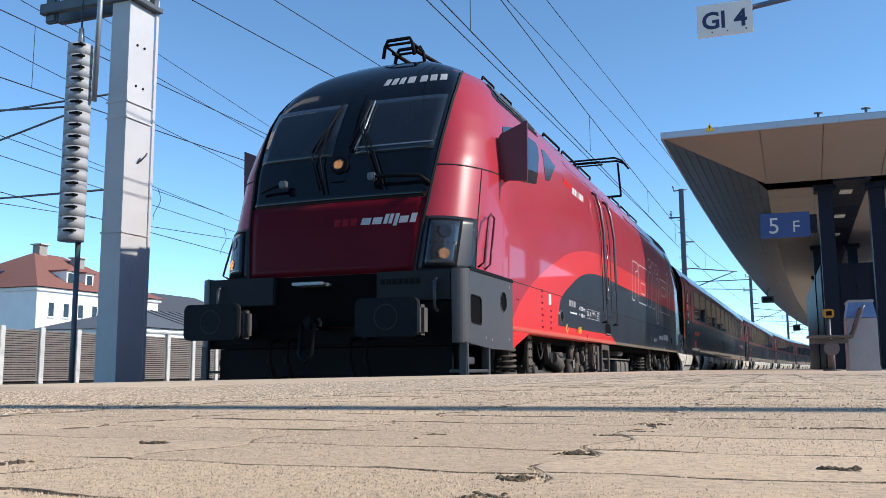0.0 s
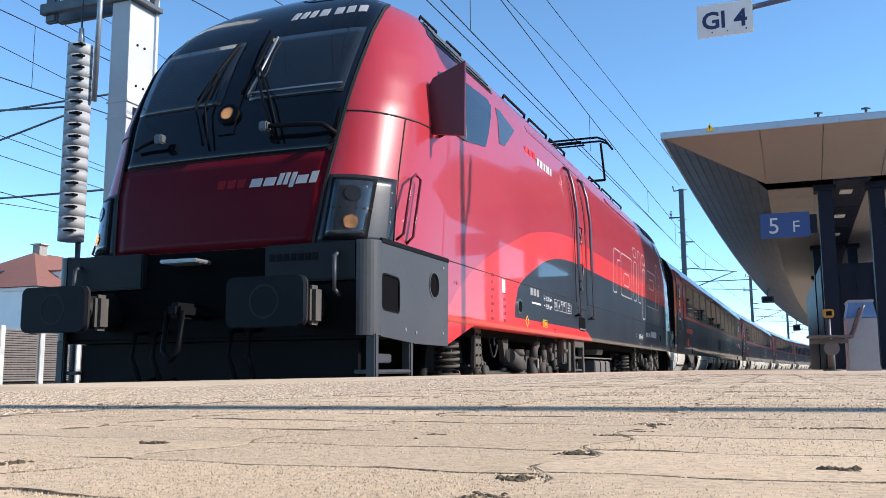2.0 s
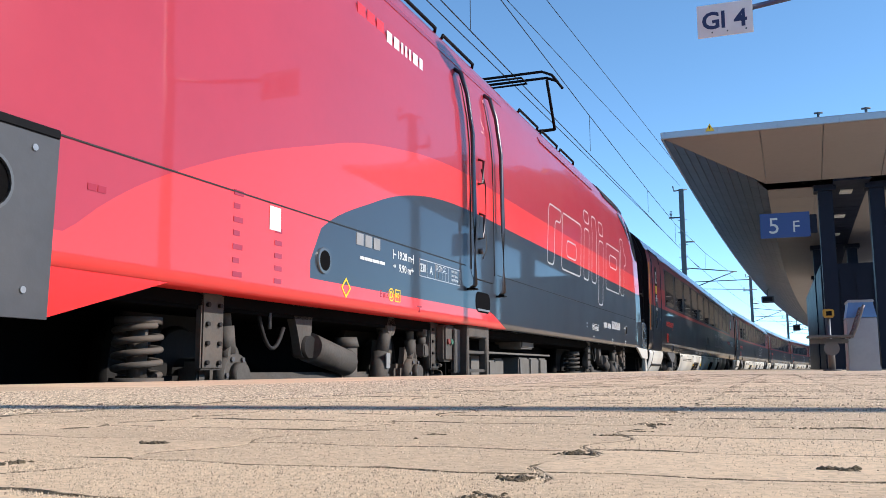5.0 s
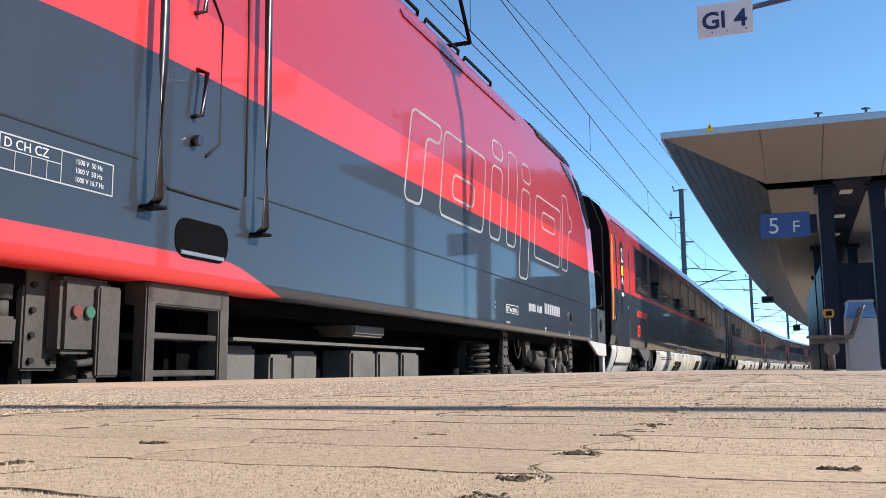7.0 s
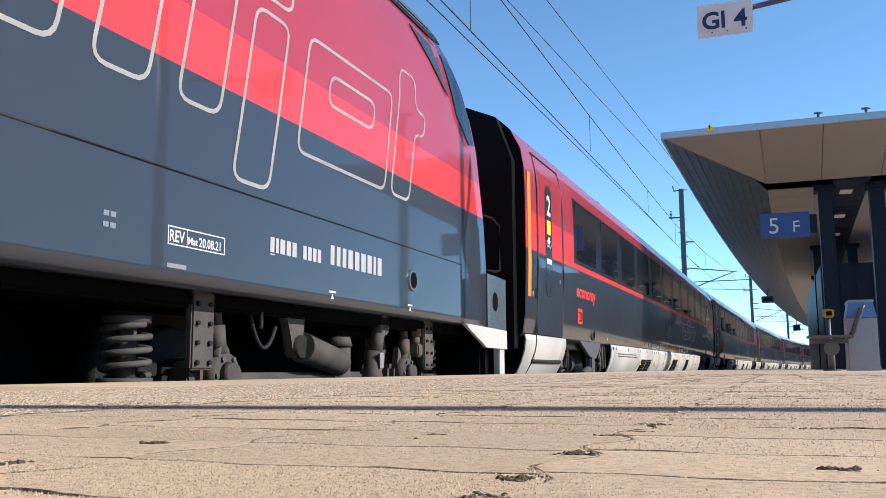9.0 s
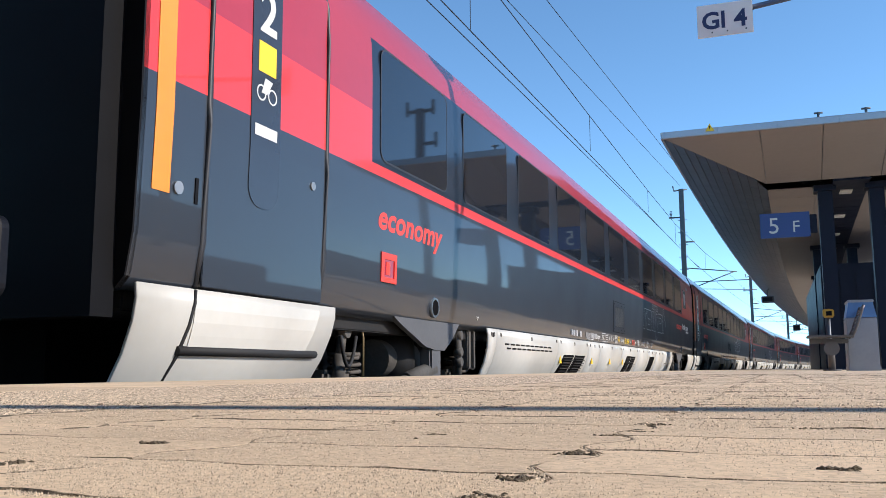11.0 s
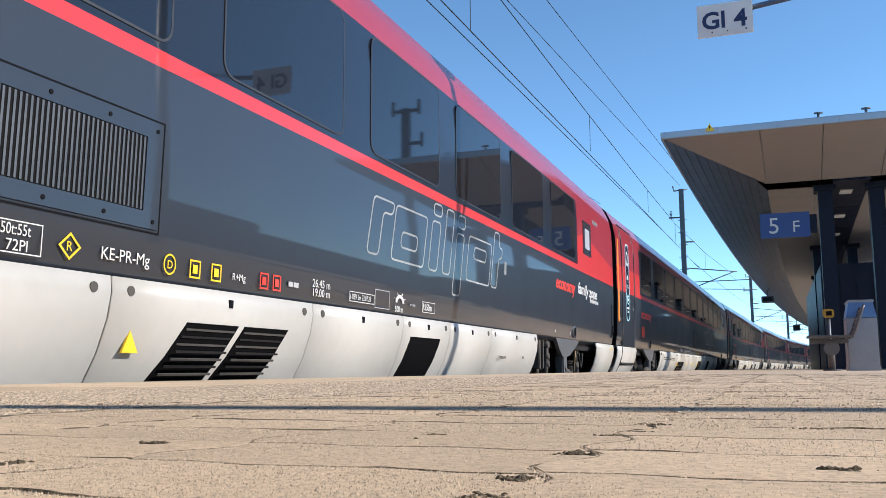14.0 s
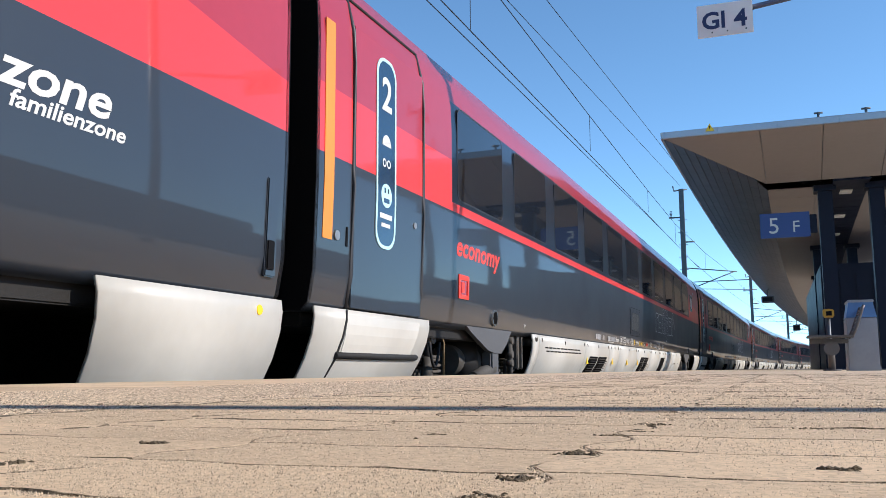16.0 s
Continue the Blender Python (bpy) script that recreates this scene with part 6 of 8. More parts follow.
    text_mesh("WC", 0.050, on_side(skirt_x(0.17) + 0.004, 20.06, 0.165), "lettering", UNDER, coach, 0.001)
    bars(coach, 24.3, 2.42, [0.06, 0.06, 0.03, 0.03, 0.06, 0.05], 0.07, 1.412, FILM_GREY)
    lean_in(coach)
    return coach


SEAL_GREY = mat("grey rubber window seal", (0.022, 0.024, 0.030), 0.5, 0, 0.1, 6)
FROST = mat("frosted window pane", (0.36, 0.37, 0.40), 0.5, 0, 0.1, 5)
BADGE_NAVY = mat("navy door badge", (0.010, 0.030, 0.065), 0.15, 0, 0.05, 3, 0, 0, 0.5)
coach_a = build_coach(True, True)
coach_b = build_coach(False, False)
coaches = [coach_a, coach_b] + [copy_thing(coach_b, Matrix()) for i in range(5)]
# ---------- canopy over the platform ----------
def sheet(pts, thick=0.03):
    """A flat plate from corner points, given a thickness upwards."""
    bm = bmesh.new()
    lo = [bm.verts.new(p) for p in pts]
    hi = [bm.verts.new((p[0], p[1], p[2] + thick)) for p in pts]
    n = len(pts)
    bm.faces.new(lo)
    bm.faces.new(hi[::-1])
    for i in range(n):
        bm.faces.new((lo[i], hi[i], hi[(i + 1) % n], lo[(i + 1) % n]))
    bmesh.ops.recalc_face_normals(bm, faces=bm.faces)
    return bm


EDGE, FOLD, RIM, SOFFIT = 1.84, 3.98, 5.28, 4.64


def build_canopy(y0, y1, name_end, panels):
    can = thing("platform_canopy", "wide station platform roof with beige soffit panels on dark columns", "canopy", "platform roofs")
    step = 1.31
    FOLD2 = FOLD + 1.173 * panels
    FAR = FOLD2 + 1.8
    n = int((y1 - y0) / step)
    fy = y0 + 3.0 if name_end > 0 else y0
    ly = y1 - 3.0 if name_end < 0 else y1
    P = lambda off, y, z: (line_x(y, off), y, z)
    # roof sheet and edge bands
    bm = bmesh.new()
    rows = [[bm.verts.new(P(o, y0 + (y1 - y0) * i / n, z)) for o, z in ((EDGE, RIM + 0.14), (5.6, RIM + 0.15), (FAR, RIM + 0.14), (FAR, RIM + 0.06), (EDGE, RIM + 0.06))] for i in range(n + 1)]
    for a, b in zip(rows, rows[1:]):
        for j in range(5):
            bm.faces.new((a[j], b[j], b[(j + 1) % 5], a[(j + 1) % 5]))
    bm.faces.new(rows[0])
    bm.faces.new(rows[-1][::-1])
    bmesh.ops.recalc_face_normals(bm, faces=bm.faces)
    part("roof_sheet", bm, ROOF_GREY, can)
    for k in range(6):
        o0, o1 = EDGE + (FAR - EDGE) * k / 6, EDGE + (FAR - EDGE) * (k + 1) / 6
        yy = y0 if name_end > 0 else y1
        part("fascia", box((line_x(yy, o0) + 0.004, yy - 0.05, RIM - 0.02), (line_x(yy, o1) - 0.004, yy + 0.02, RIM + 0.12), 0.006), FASCIA, can)
    for i in range(n):
        a, b = y0 + i * step, y0 + (i + 1) * step
        # edge band and perforated slope beside the track
        part("edge_band", sheet([P(EDGE - 0.02, a, RIM - 0.02), P(EDGE - 0.02, b - 0.006, RIM - 0.02), P(EDGE + 0.03, b - 0.006, RIM - 0.02), P(EDGE + 0.03, a, RIM - 0.02)], 0.15), FASCIA, can)
        def fold_at(y):
            if name_end > 0:
                return max(0.0, min(1.0, (y - y0) / 3.0))
            return max(0.0, min(1.0, (y1 - y) / 3.0))
        fa, fb = fold_at(a), fold_at(b)
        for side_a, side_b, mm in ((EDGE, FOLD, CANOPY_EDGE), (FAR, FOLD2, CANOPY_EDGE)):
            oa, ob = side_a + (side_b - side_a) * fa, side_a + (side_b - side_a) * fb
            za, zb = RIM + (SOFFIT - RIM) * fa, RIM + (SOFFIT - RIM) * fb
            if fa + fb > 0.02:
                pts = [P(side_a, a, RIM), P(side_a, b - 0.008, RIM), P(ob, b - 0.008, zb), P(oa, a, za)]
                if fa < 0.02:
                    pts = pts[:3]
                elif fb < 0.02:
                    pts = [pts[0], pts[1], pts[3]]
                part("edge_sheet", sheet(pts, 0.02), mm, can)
        if a >= fy - 0.01 and b <= ly + 0.01:
            for k in range(panels):
                o0, o1 = FOLD + 1.173 * k, FOLD + 1.173 * (k + 1)
                part("soffit_panel", sheet([P(o0 + 0.006, a, SOFFIT), P(o0 + 0.006, b - 0.010, SOFFIT), P(o1 - 0.006, b - 0.010, SOFFIT), P(o1 - 0.006, a, SOFFIT)], 0.02), CANOPY_PANEL, can)
    # end slope, panel by panel
    yo, yi = (y0, y0 + 3.0) if name_end > 0 else (y1, y1 - 3.0)
    cuts = [EDGE, 3.96, 5.26, 6.58, 7.9, FAR]
    inner = [FOLD, FOLD, 5.26, 6.58, min(FOLD2, 7.9), FOLD2]
    for k in range(5):
        pts = [P(cuts[k] + 0.008, yo, RIM), P(cuts[k + 1] - 0.008, yo, RIM), P(inner[k + 1] - 0.008, yi, SOFFIT), P(inner[k] + 0.008, yi, SOFFIT)]
        if abs(inner[k] - inner[k + 1]) < 0.01:
            pts = [pts[0], pts[1], P(inner[k], yi, SOFFIT)]
        part("end_panel", sheet(pts, 0.02), CANOPY_PANEL, can)
    # ribs along the slope beside the track
    for k in range(1, 10):
        q = k / 10
        o, z = EDGE + (FOLD - EDGE) * q, RIM + (SOFFIT - RIM) * q - 0.006
        a, b = (y0 + 3.0 * q, y1) if name_end > 0 else (y0, y1 - 3.0 * q)
        part("edge_rib", pipe([P(o, a + (b - a) * i / 40, z) for i in range(41)], 0.007, 6), MAST, can)
    # dark service channel and lights
    m = int((ly - fy) / 4)
    for i in range(m):
        a, b = fy + 0.02 + i * 4, fy + i * 4 + 3.99
        part("service_channel", sheet([P(5.52, a, SOFFIT - 0.05), P(5.52, b, SOFFIT - 0.05), P(6.36, b, SOFFIT - 0.05), P(6.36, a, SOFFIT - 0.05)], 0.045), COLUMN, can)
        part("light_strip", box((line_x(a, 5.75), a + 1.2, SOFFIT - 0.085), (line_x(a, 6.05), a + 1.7, SOFFIT - 0.052), 0.01), SIGN_WHITE, can)
    k = 0
    yy = fy + 0.85 if name_end > 0 else ly - 0.85 - 12 * 2
    while yy < ly and k < 8:
        for off in (5.34, 6.52):
            x = line_x(yy, off)
            c = part("column", box((x - 0.17, yy - 0.18, 0.0), (x + 0.17, yy + 0.18, SOFFIT), 0.015), COLUMN, can, "anthracite steel column")
            part("base_plate", box((x - 0.24, yy - 0.25, 0.0), (x + 0.24, yy + 0.25, 0.025), 0.006), MAST, c)
            part("head_plate", box((x - 0.26, yy - 0.26, SOFFIT - 0.16), (x + 0.26, yy + 0.26, SOFFIT - 0.004), 0.01), COLUMN, c)
        yy += 12.0
        k += 1
    return can


CANOPY_END = 20.2
canopy = build_canopy(CANOPY_END, CANOPY_END + 1.31 * 150, 1, 3)
canopy_back = build_canopy(3.25 - 1.31 * 30, 3.25, -1, 3)
tagged(canopy_back, "second stretch of station platform roof over the platform behind")

# things on and under the canopy
tri = thing("warning_sign", "small yellow warning triangle on the roof edge", "sign")
part("plate", prism([(-1.22, 5.33), (-1.03, 5.33), (-1.125, 5.50)], "y", 20.115, 20.135), MARK_YELLOW, tri)
part("bolt_mark", prism([(-1.14, 5.44), (-1.11, 5.44), (-1.125, 5.35)], "y", 20.108, 20.115), BLACK, tri)
for x in (1.15, 2.1):
    pin = thing("roof_anchor", "small dark anchor on the roof edge", "anchor", "roof anchors")
    part("post", rod((x, 20.5, 5.40), (x, 20.5, 5.62), 0.03, None, 10), MAST, pin)
    part("arm", rod((x - 0.09, 20.5, 5.60), (x + 0.09, 20.5, 5.60), 0.022, None, 8), MAST, pin)


def track_sign(name, label, x0, x1, y, z0, z1, plate_mat, ink, words, category="sign"):
    s = thing(name, label, category)
    part("plate", box((x0, y - 0.03, z0), (x1, y + 0.03, z1), 0.008), plate_mat, s)
    for body, size, x, z in words:
        text_mesh(body, size, on_front(x, y - 0.031, z), "lettering", ink, s, 0.0015)
    return s


s5 = track_sign("platform_sign", "blue enamel platform sign with white figures", -0.21, 0.98, 23.86, 3.34, 3.98, SIGN_BLUE, MARK_WHITE, [("5", 0.58, -0.02, 3.46), ("F", 0.42, 0.55, 3.47)])
part("bracket", box((0.98, 23.84, 3.42), (1.15, 23.90, 3.90), 0.01), COLUMN, s5)
s5b = track_sign("platform_sign", "blue enamel platform sign on the far column", 2.78, 3.6, 23.86, 3.34, 3.98, SIGN_BLUE, MARK_WHITE, [])
part("bracket", box((2.70, 23.84, 3.42), (2.80, 23.90, 3.90), 0.01), COLUMN, s5b)

# bench with slatted seat, cabinet, yellow box
bench = thing("bench", "dark wire platform bench on a steel pedestal", "bench")
for i in range(9):
    part("seat_slat", box((0.46, 14.5 + 0.075 * i, 0.505), (1.10, 14.55 + 0.075 * i, 0.535), 0.006), BENCH, bench)
part("seat_beam", box((0.50, 14.85, 0.42), (1.05, 14.95, 0.49), 0.01), BENCH, bench)
part("pedestal", rod((0.80, 14.9, 0.0), (0.80, 14.9, 0.43), 0.05, None, 16), BENCH, bench)
part("foot", rod((0.80, 14.9, 0.0), (0.80, 14.9, 0.02), 0.13, None, 24), BENCH, bench)
part("knuckle", rod((0.80, 14.70, 0.34), (0.80, 14.80, 0.34), 0.11, None, 24), BENCH, bench)
for yy in (14.6, 15.2):
    part("backrest_frame", pipe([(1.08, yy, 0.50), (1.14, yy, 0.62), (1.24, yy, 0.90), (1.27, yy, 0.98)], 0.022), BENCH, bench)
for i in range(6):
    part("back_slat", rod((1.13 + 0.022 * i, 14.58, 0.60 + 0.065 * i), (1.13 + 0.022 * i, 15.22, 0.60 + 0.065 * i), 0.011, None, 8), BENCH, bench)

cab = thing("platform_cabinet", "grey metal cabinet with blue sloping lid", "cabinet")
part("body", box((1.06, 15.2, 0.0), (1.50, 15.8, 0.82), 0.012), BOX_GREY, cab)
part("lid", prism([(1.06, 0.825), (1.50, 0.825), (1.46, 1.02), (1.46, 1.06), (1.10, 1.06), (1.10, 1.02)], "y", 15.2, 15.8), SIGN_BLUE_PALE, cab, "pale blue sloping lid")
part("lid_cap", box((1.09, 15.18, 1.06), (1.47, 15.82, 1.10), 0.01), BOX_GREY, cab)
part("plinth", box((1.05, 15.19, 0.0), (1.51, 15.81, 0.07), 0.005), BOX_GREY, cab)
yb = thing("ticket_stamp", "small yellow ticket stamping box on a post", "ticket machine")
part("post", rod((0.93, 17.6, 0.0), (0.93, 17.6, 0.95), 0.035, None, 12), MAST, yb)
yb_body = part("body", box((0.84, 17.5, 0.96), (1.03, 17.66, 1.11), 0.02), BOX_YELLOW, yb)
part("slot", box((0.89, 17.494, 0.99), (0.99, 17.5, 1.07)), BLACK, yb_body)
hs = thing("stair_housing", "dark glazed stair enclosure under the canopy", "stairwell")
part("wall", box((1.55, 32.0, 0.0), (4.8, 47.0, 3.5), 0.02), COLUMN, hs)
for i in range(6):
    part("pane", box((1.62 + 0.5 * i, 31.97, 0.9), (2.06 + 0.5 * i, 31.995, 3.2), 0.005), COLUMN, hs)
for (yy, w, h, z) in ((60.0, 0.75, 0.42, 4.2), (96.0, 0.7, 0.6, 3.8)):
    x = line_x(yy, 2.35)
    hb = thing("hanging_display", "dark display box hanging from the canopy edge", "display", "displays under the canopy")
    part("case", box((x - w / 2, yy - 0.15, z), (x + w / 2, yy + 0.15, z + h), 0.03), MAST, hb)
    part("hanger", pipe([(x, yy, z + h), (x, yy, RIM - 0.3), (x + 0.25, yy, RIM - 0.08)], 0.035), MAST, hb)
    part("screen", box((x - w / 2 + 0.08, yy - 0.165, z + 0.08), (x + w / 2 - 0.08, yy - 0.152, z + h - 0.08), 0.01), WIN, hb)

# track sign on its arm and post
post = thing("lamp_post", "slim grey platform lamp post with a sign arm", "lamp post")
part("shaft", rod((1.32, 8.55, 0.0), (1.32, 8.55, 5.60), 0.075, 0.055, 20), GALV, post)
part("base", rod((1.32, 8.55, 0.0), (1.32, 8.55, 0.08), 0.16, 0.14, 20), GALV, post)
hd = bmesh.new()
bmesh.ops.create_uvsphere(hd, u_segments=24, v_segments=12, radius=0.27, matrix=Matrix.Translation((1.32, 8.62, 5.68)) @ Matrix.Diagonal((1.0, 1.25, 0.5, 1)))
part("lamp_head", hd, GALV, post)
part("lamp_ring", ring_prism([(1.32 + 0.30 * math.cos(a), 5.38 + 0.16 * math.sin(a)) for a in [2 * math.pi * i / 24 for i in range(24)]], [(1.32 + 0.22 * math.cos(a), 5.38 + 0.10 * math.sin(a)) for a in [2 * math.pi * i / 24 for i in range(24)]], "y", 8.52, 8.58), GALV, post)
part("sign_arm", rod((-0.06, 8.55, 3.455), (1.32, 8.55, 3.62), 0.026, None, 12), SIGN_ARM, post)
gl = thing("track_sign", "white enamel track sign with dark blue lettering", "sign")
part("plate", box((-0.545, 8.515, 3.205), (-0.035, 8.535, 3.53), 0.004), SIGN_WHITE, gl)
text_mesh("Gl", 0.235, on_front(-0.505, 8.5135, 3.285), "lettering", NAVY, gl, 0.0012, bold=0.006)
text_mesh("4", 0.235, on_front(-0.205, 8.5135, 3.28), "lettering", NAVY, gl, 0.0012, bold=0.006)
for dx in (-0.41, -0.27, -0.10):
    part("bolt", rod((dx, 8.51, 3.245), (dx, 8.516, 3.245), 0.008, None, 8), MAST, gl)
part("back_rail", box((-0.54, 8.535, 3.42), (-0.04, 8.56, 3.47), 0.004), GALV, gl)
for ob in (post, gl):
    ob.matrix_basis = pose(0, 0, 0.0009) @ Matrix.Scale(0.979, 4)
# unseen post added to cast the thin shadow line on the paving
post2 = thing("sign_post", "unseen slim dark post added beside the camera for its shadow", "post")
part("shaft", rod((4.2, 1.615, 0.0), (4.2, 1.615, 4.2), 0.055, None, 16), MAST, post2)
part("base", rod((4.2, 1.615, 0.0), (4.2, 1.615, 0.03), 0.12, None, 16), MAST, post2)
# ---------- overhead line, masts ----------
def wire(name, off, z, y0, y1, r, label, sag=0.0, step=4.0, straight=None):
    pts = []
    n = max(2, int((y1 - y0) / step))
    for i in range(n + 1):
        y = y0 + (y1 - y0) * i / n
        x = line_x(y, off) if straight is None else straight
        ph = ((y - 20.0) / 44.0) % 1.0
        pts.append((x, y, z - sag * 4 * ph * (1 - ph)))
    w = thing(name, label, "cable", "overhead wires")
    part("wire", pipe(pts, r * 0.72, 6), WIRE, w)
    return w


def span_wire(name, a, b, r, label, lo=-1.0, hi=1.0, sag=0.0):
    """A straight or slightly hanging wire through two points, run on past both by shares of its length."""
    a, b = Vector(a), Vector(b)
    w = thing(name, label, "cable", "overhead wires")
    pts = []
    for i in range(25):
        t = lo + (1 + hi - lo) * i / 24
        p = a + (b - a) * t
        p.z -= sag * 4 * t * (1 - t)
        pts.append(p)
    part("wire", pipe(pts, r * 0.72, 6), WIRE, w)
    return w


CONTACT = "taut dark overhead contact wire above the track"
BESIDE = "thin overhead wire beside the tracks"
span_wire("contact_wire", (-4.02, 10.7, 5.04), (-3.70, 28.0, 5.04), 0.013, CONTACT, -2.0, 1.0)
span_wire("contact_wire", (-4.25, 10.76, 5.10), (-3.78, 28.54, 5.10), 0.012, CONTACT, -2.0, 0.4)
wire("contact_wire", 0.0, 5.04, 42, 230, 0.013, CONTACT)
wire("messenger_wire", 0.0, 6.3, 60, 230, 0.013, "sagging messenger wire over the contact wire", 0.35)
mess = thing("messenger_wire", "sagging messenger wire over the contact wire", "cable", "overhead wires")
HANG = [(-4.12, 4.0, 6.42), (-3.98, 11.84, 6.14), (-3.77, 19.83, 5.89), (-3.60, 28.48, 5.76), (-3.52, 36.0, 5.82), (-3.22, 48.0, 6.1), (-2.55, 60.0, 6.30)]
part("wire", pipe(HANG, 0.0095, 6), WIRE, mess)
for x, y, z in HANG[1:-1]:
    part("dropper", rod((x, y, 5.04), (x, y, z), 0.006, None, 6), WIRE, mess)
span_wire("feeder_wire", (-7.35, 25.5, 11.6), (-5.63, 62.0, 12.66), 0.019, "thin feeder wire high beside the track", -0.6, 0.0)
span_wire("feeder_wire", (-6.45, 27.07, 12.1), (-5.04, 51.6, 12.1), 0.019, "thin feeder wire high beside the track", -0.7, 0.35)
span_wire("feeder_wire", (-8.97, 11.86, 6.3), (-8.59, 16.14, 6.3), 0.013, BESIDE, -2.0, 5.0)
span_wire("feeder_wire", (-7.67, 12.37, 6.3), (-7.50, 14.44, 6.3), 0.011, BESIDE, -3.0, 9.0)
m2 = span_wire("messenger_wire", (-12.12, 10.81, 6.2), (-12.21, 19.27, 6.2), 0.013, "messenger wire above the other track", -1.0, 3.0)
span_wire("contact_wire", (-12.15, 10.93, 5.04), (-11.68, 17.35, 5.04), 0.014, "taut dark overhead contact wire above the other track", -1.0, 4.0)
part("dropper", rod((-12.13, 11.6, 5.04), (-12.13, 11.6, 6.2), 0.006, None, 6), WIRE, m2)
for a, b, r in (((-12.1, 12.92, 7.0), (-13.23, 21.02, 7.0), 0.009), ((-12.23, 11.33, 6.6), (-13.26, 20.93, 6.6), 0.010), ((-12.2, 10.94, 5.6), (-13.5, 20.21, 5.6), 0.010),
                ((-16.6, 15.04, 5.5), (-17.02, 18.62, 5.5), 0.013), ((-19.87, 18.13, 5.0), (-21.6, 32.09, 5.0), 0.018), ((-23.78, 21.72, 5.6), (-21.26, 31.76, 5.6), 0.018),
                ((-20.19, 24.86, 6.5), (-21.43, 31.97, 6.5), 0.013), ((-20.9, 24.3, 6.1), (-21.6, 32.3, 6.0), 0.016)):
    far_wire = span_wire("feeder_wire", a, b, r, BESIDE, -1.0, 2.0)
    if a[2] > 6.0 and a[0] < -20:
        p = Vector(a) + (Vector(b) - Vector(a)) * (0.05 if a[2] > 6.3 else 0.85)
        part("slack_loop", pipe([(p.x, p.y + 0.18 * math.sin(5.0 * t), p.z - 1.15 * t) for t in [i / 12 for i in range(13)]], 0.012, 6), WIRE, far_wire)

def mast(y, off, top):
    x = line_x(y, off)
    m = thing("catenary_mast", "dark steel overhead line mast with bracket arms", "mast", "overhead line masts")
    part("shaft", box((x - 0.16, y - 0.16, -0.75), (x + 0.16, y + 0.16, top), 0.02), MAST, m)
    part("foot", box((x - 0.4, y - 0.4, -0.9), (x + 0.4, y + 0.4, -0.5), 0.03), CONCRETE, m)
    part("top_arm", pipe([(x - 0.55, y, top + 0.25), (x - 0.5, y, top - 0.1), (x + 0.4, y, top - 0.05)], 0.05), MAST, m)
    part("arm", rod((x - 0.9, y, top * 0.84), (x + 0.1, y, top * 0.84), 0.05, None, 8), MAST, m)
    part("arm", rod((x, y, top * 0.70), (x + 0.75, y, top * 0.70), 0.05, None, 8), MAST, m)
    xc = line_x(y)
    part("cantilever", rod((x, y, 6.9), (xc + 0.4, y, 6.5), 0.035, None, 8), MAST, m)
    part("cantilever", rod((x, y, 5.3), (xc + 0.2, y, 6.5), 0.035, None, 8), MAST, m)
    part("steady_arm", rod((x + 0.3, y, 5.45), (xc + 1.6, y, 5.25), 0.025, None, 8), MAST, m)
    part("steady_arm", rod((x, y, 5.9), (xc + 3.4, y, 5.95), 0.03, None, 8), MAST, m)
    for i in range(8):
        part("climbing_step", rod((x - 0.3, y - 0.1, 4.2 + 0.9 * i * top / 13), (x + 0.3, y - 0.1, 4.2 + 0.9 * i * top / 13), 0.02, None, 6), MAST, m)
    ins = thing("insulator", "ribbed brown insulator on a bracket arm", "insulator", "line insulators")
    for i in range(5):
        part("disc", rod((x - 0.75, y, top * 0.84 + 0.06 + 0.09 * i), (x - 0.75, y, top * 0.84 + 0.10 + 0.09 * i), 0.10, 0.06, 12), MAST, ins)
    return m


for y, t in ((62.0, 12.4), (107.0, 10.6), (146.0, 9.2), (188.0, 9.0)):
    mast(y, -3.0, t)

# mast across the platform, mirrored in the train's windows
mm_ = thing("catenary_mast", "dark steel mast with forked bracket arms across the platform", "mast", "overhead line masts")
mx_, my_ = 12.6, 42.0
part("shaft", box((mx_ - 0.2, my_ - 0.2, -0.9), (mx_ + 0.2, my_ + 0.2, 13.9), 0.02), MAST, mm_)
for z, w in ((13.7, 0.75), (11.9, 0.9)):
    part("arm", box((mx_ - w, my_ - 0.09, z), (mx_ + w * (1 if z > 13 else 0.3), my_ + 0.09, z + 0.16), 0.02), MAST, mm_)
    for dx in ((-w, w) if z > 13 else (-w,)):
        part("fork", box((mx_ + dx - 0.07, my_ - 0.07, z - 0.15), (mx_ + dx + 0.07, my_ + 0.07, z + 0.65), 0.01), MAST, mm_)
# near square pillar with crossbeam and weight stack
pil = thing("steel_pillar", "square pale steel pillar with a crossbeam beside the track", "pillar")
part("shaft", prism([(-8.62, -0.9), (-8.26, -0.9), (-8.30, 9.0), (-8.58, 9.0)], "y", 9.58, 10.10), PILLAR, pil)
part("corner_strip", box((-8.275, 10.10, -0.9), (-8.25, 10.16, 9.0), 0.004), PILLAR, pil)
for z in (1.93, 3.78, 3.55):
    part("weld_band", box((-8.63, 9.57, z), (-8.255, 10.11, z + 0.025), 0.004), PILLAR, pil)
part("crossbeam", box((-10.0, 9.62, 5.32), (-8.2, 9.72, 5.48), 0.01), MAST, pil)
part("crossbeam", box((-10.0, 9.98, 5.32), (-8.2, 10.08, 5.48), 0.01), MAST, pil)
part("clamp_plate", box((-8.68, 9.52, 5.26), (-8.18, 10.16, 5.33), 0.006), MAST, pil)
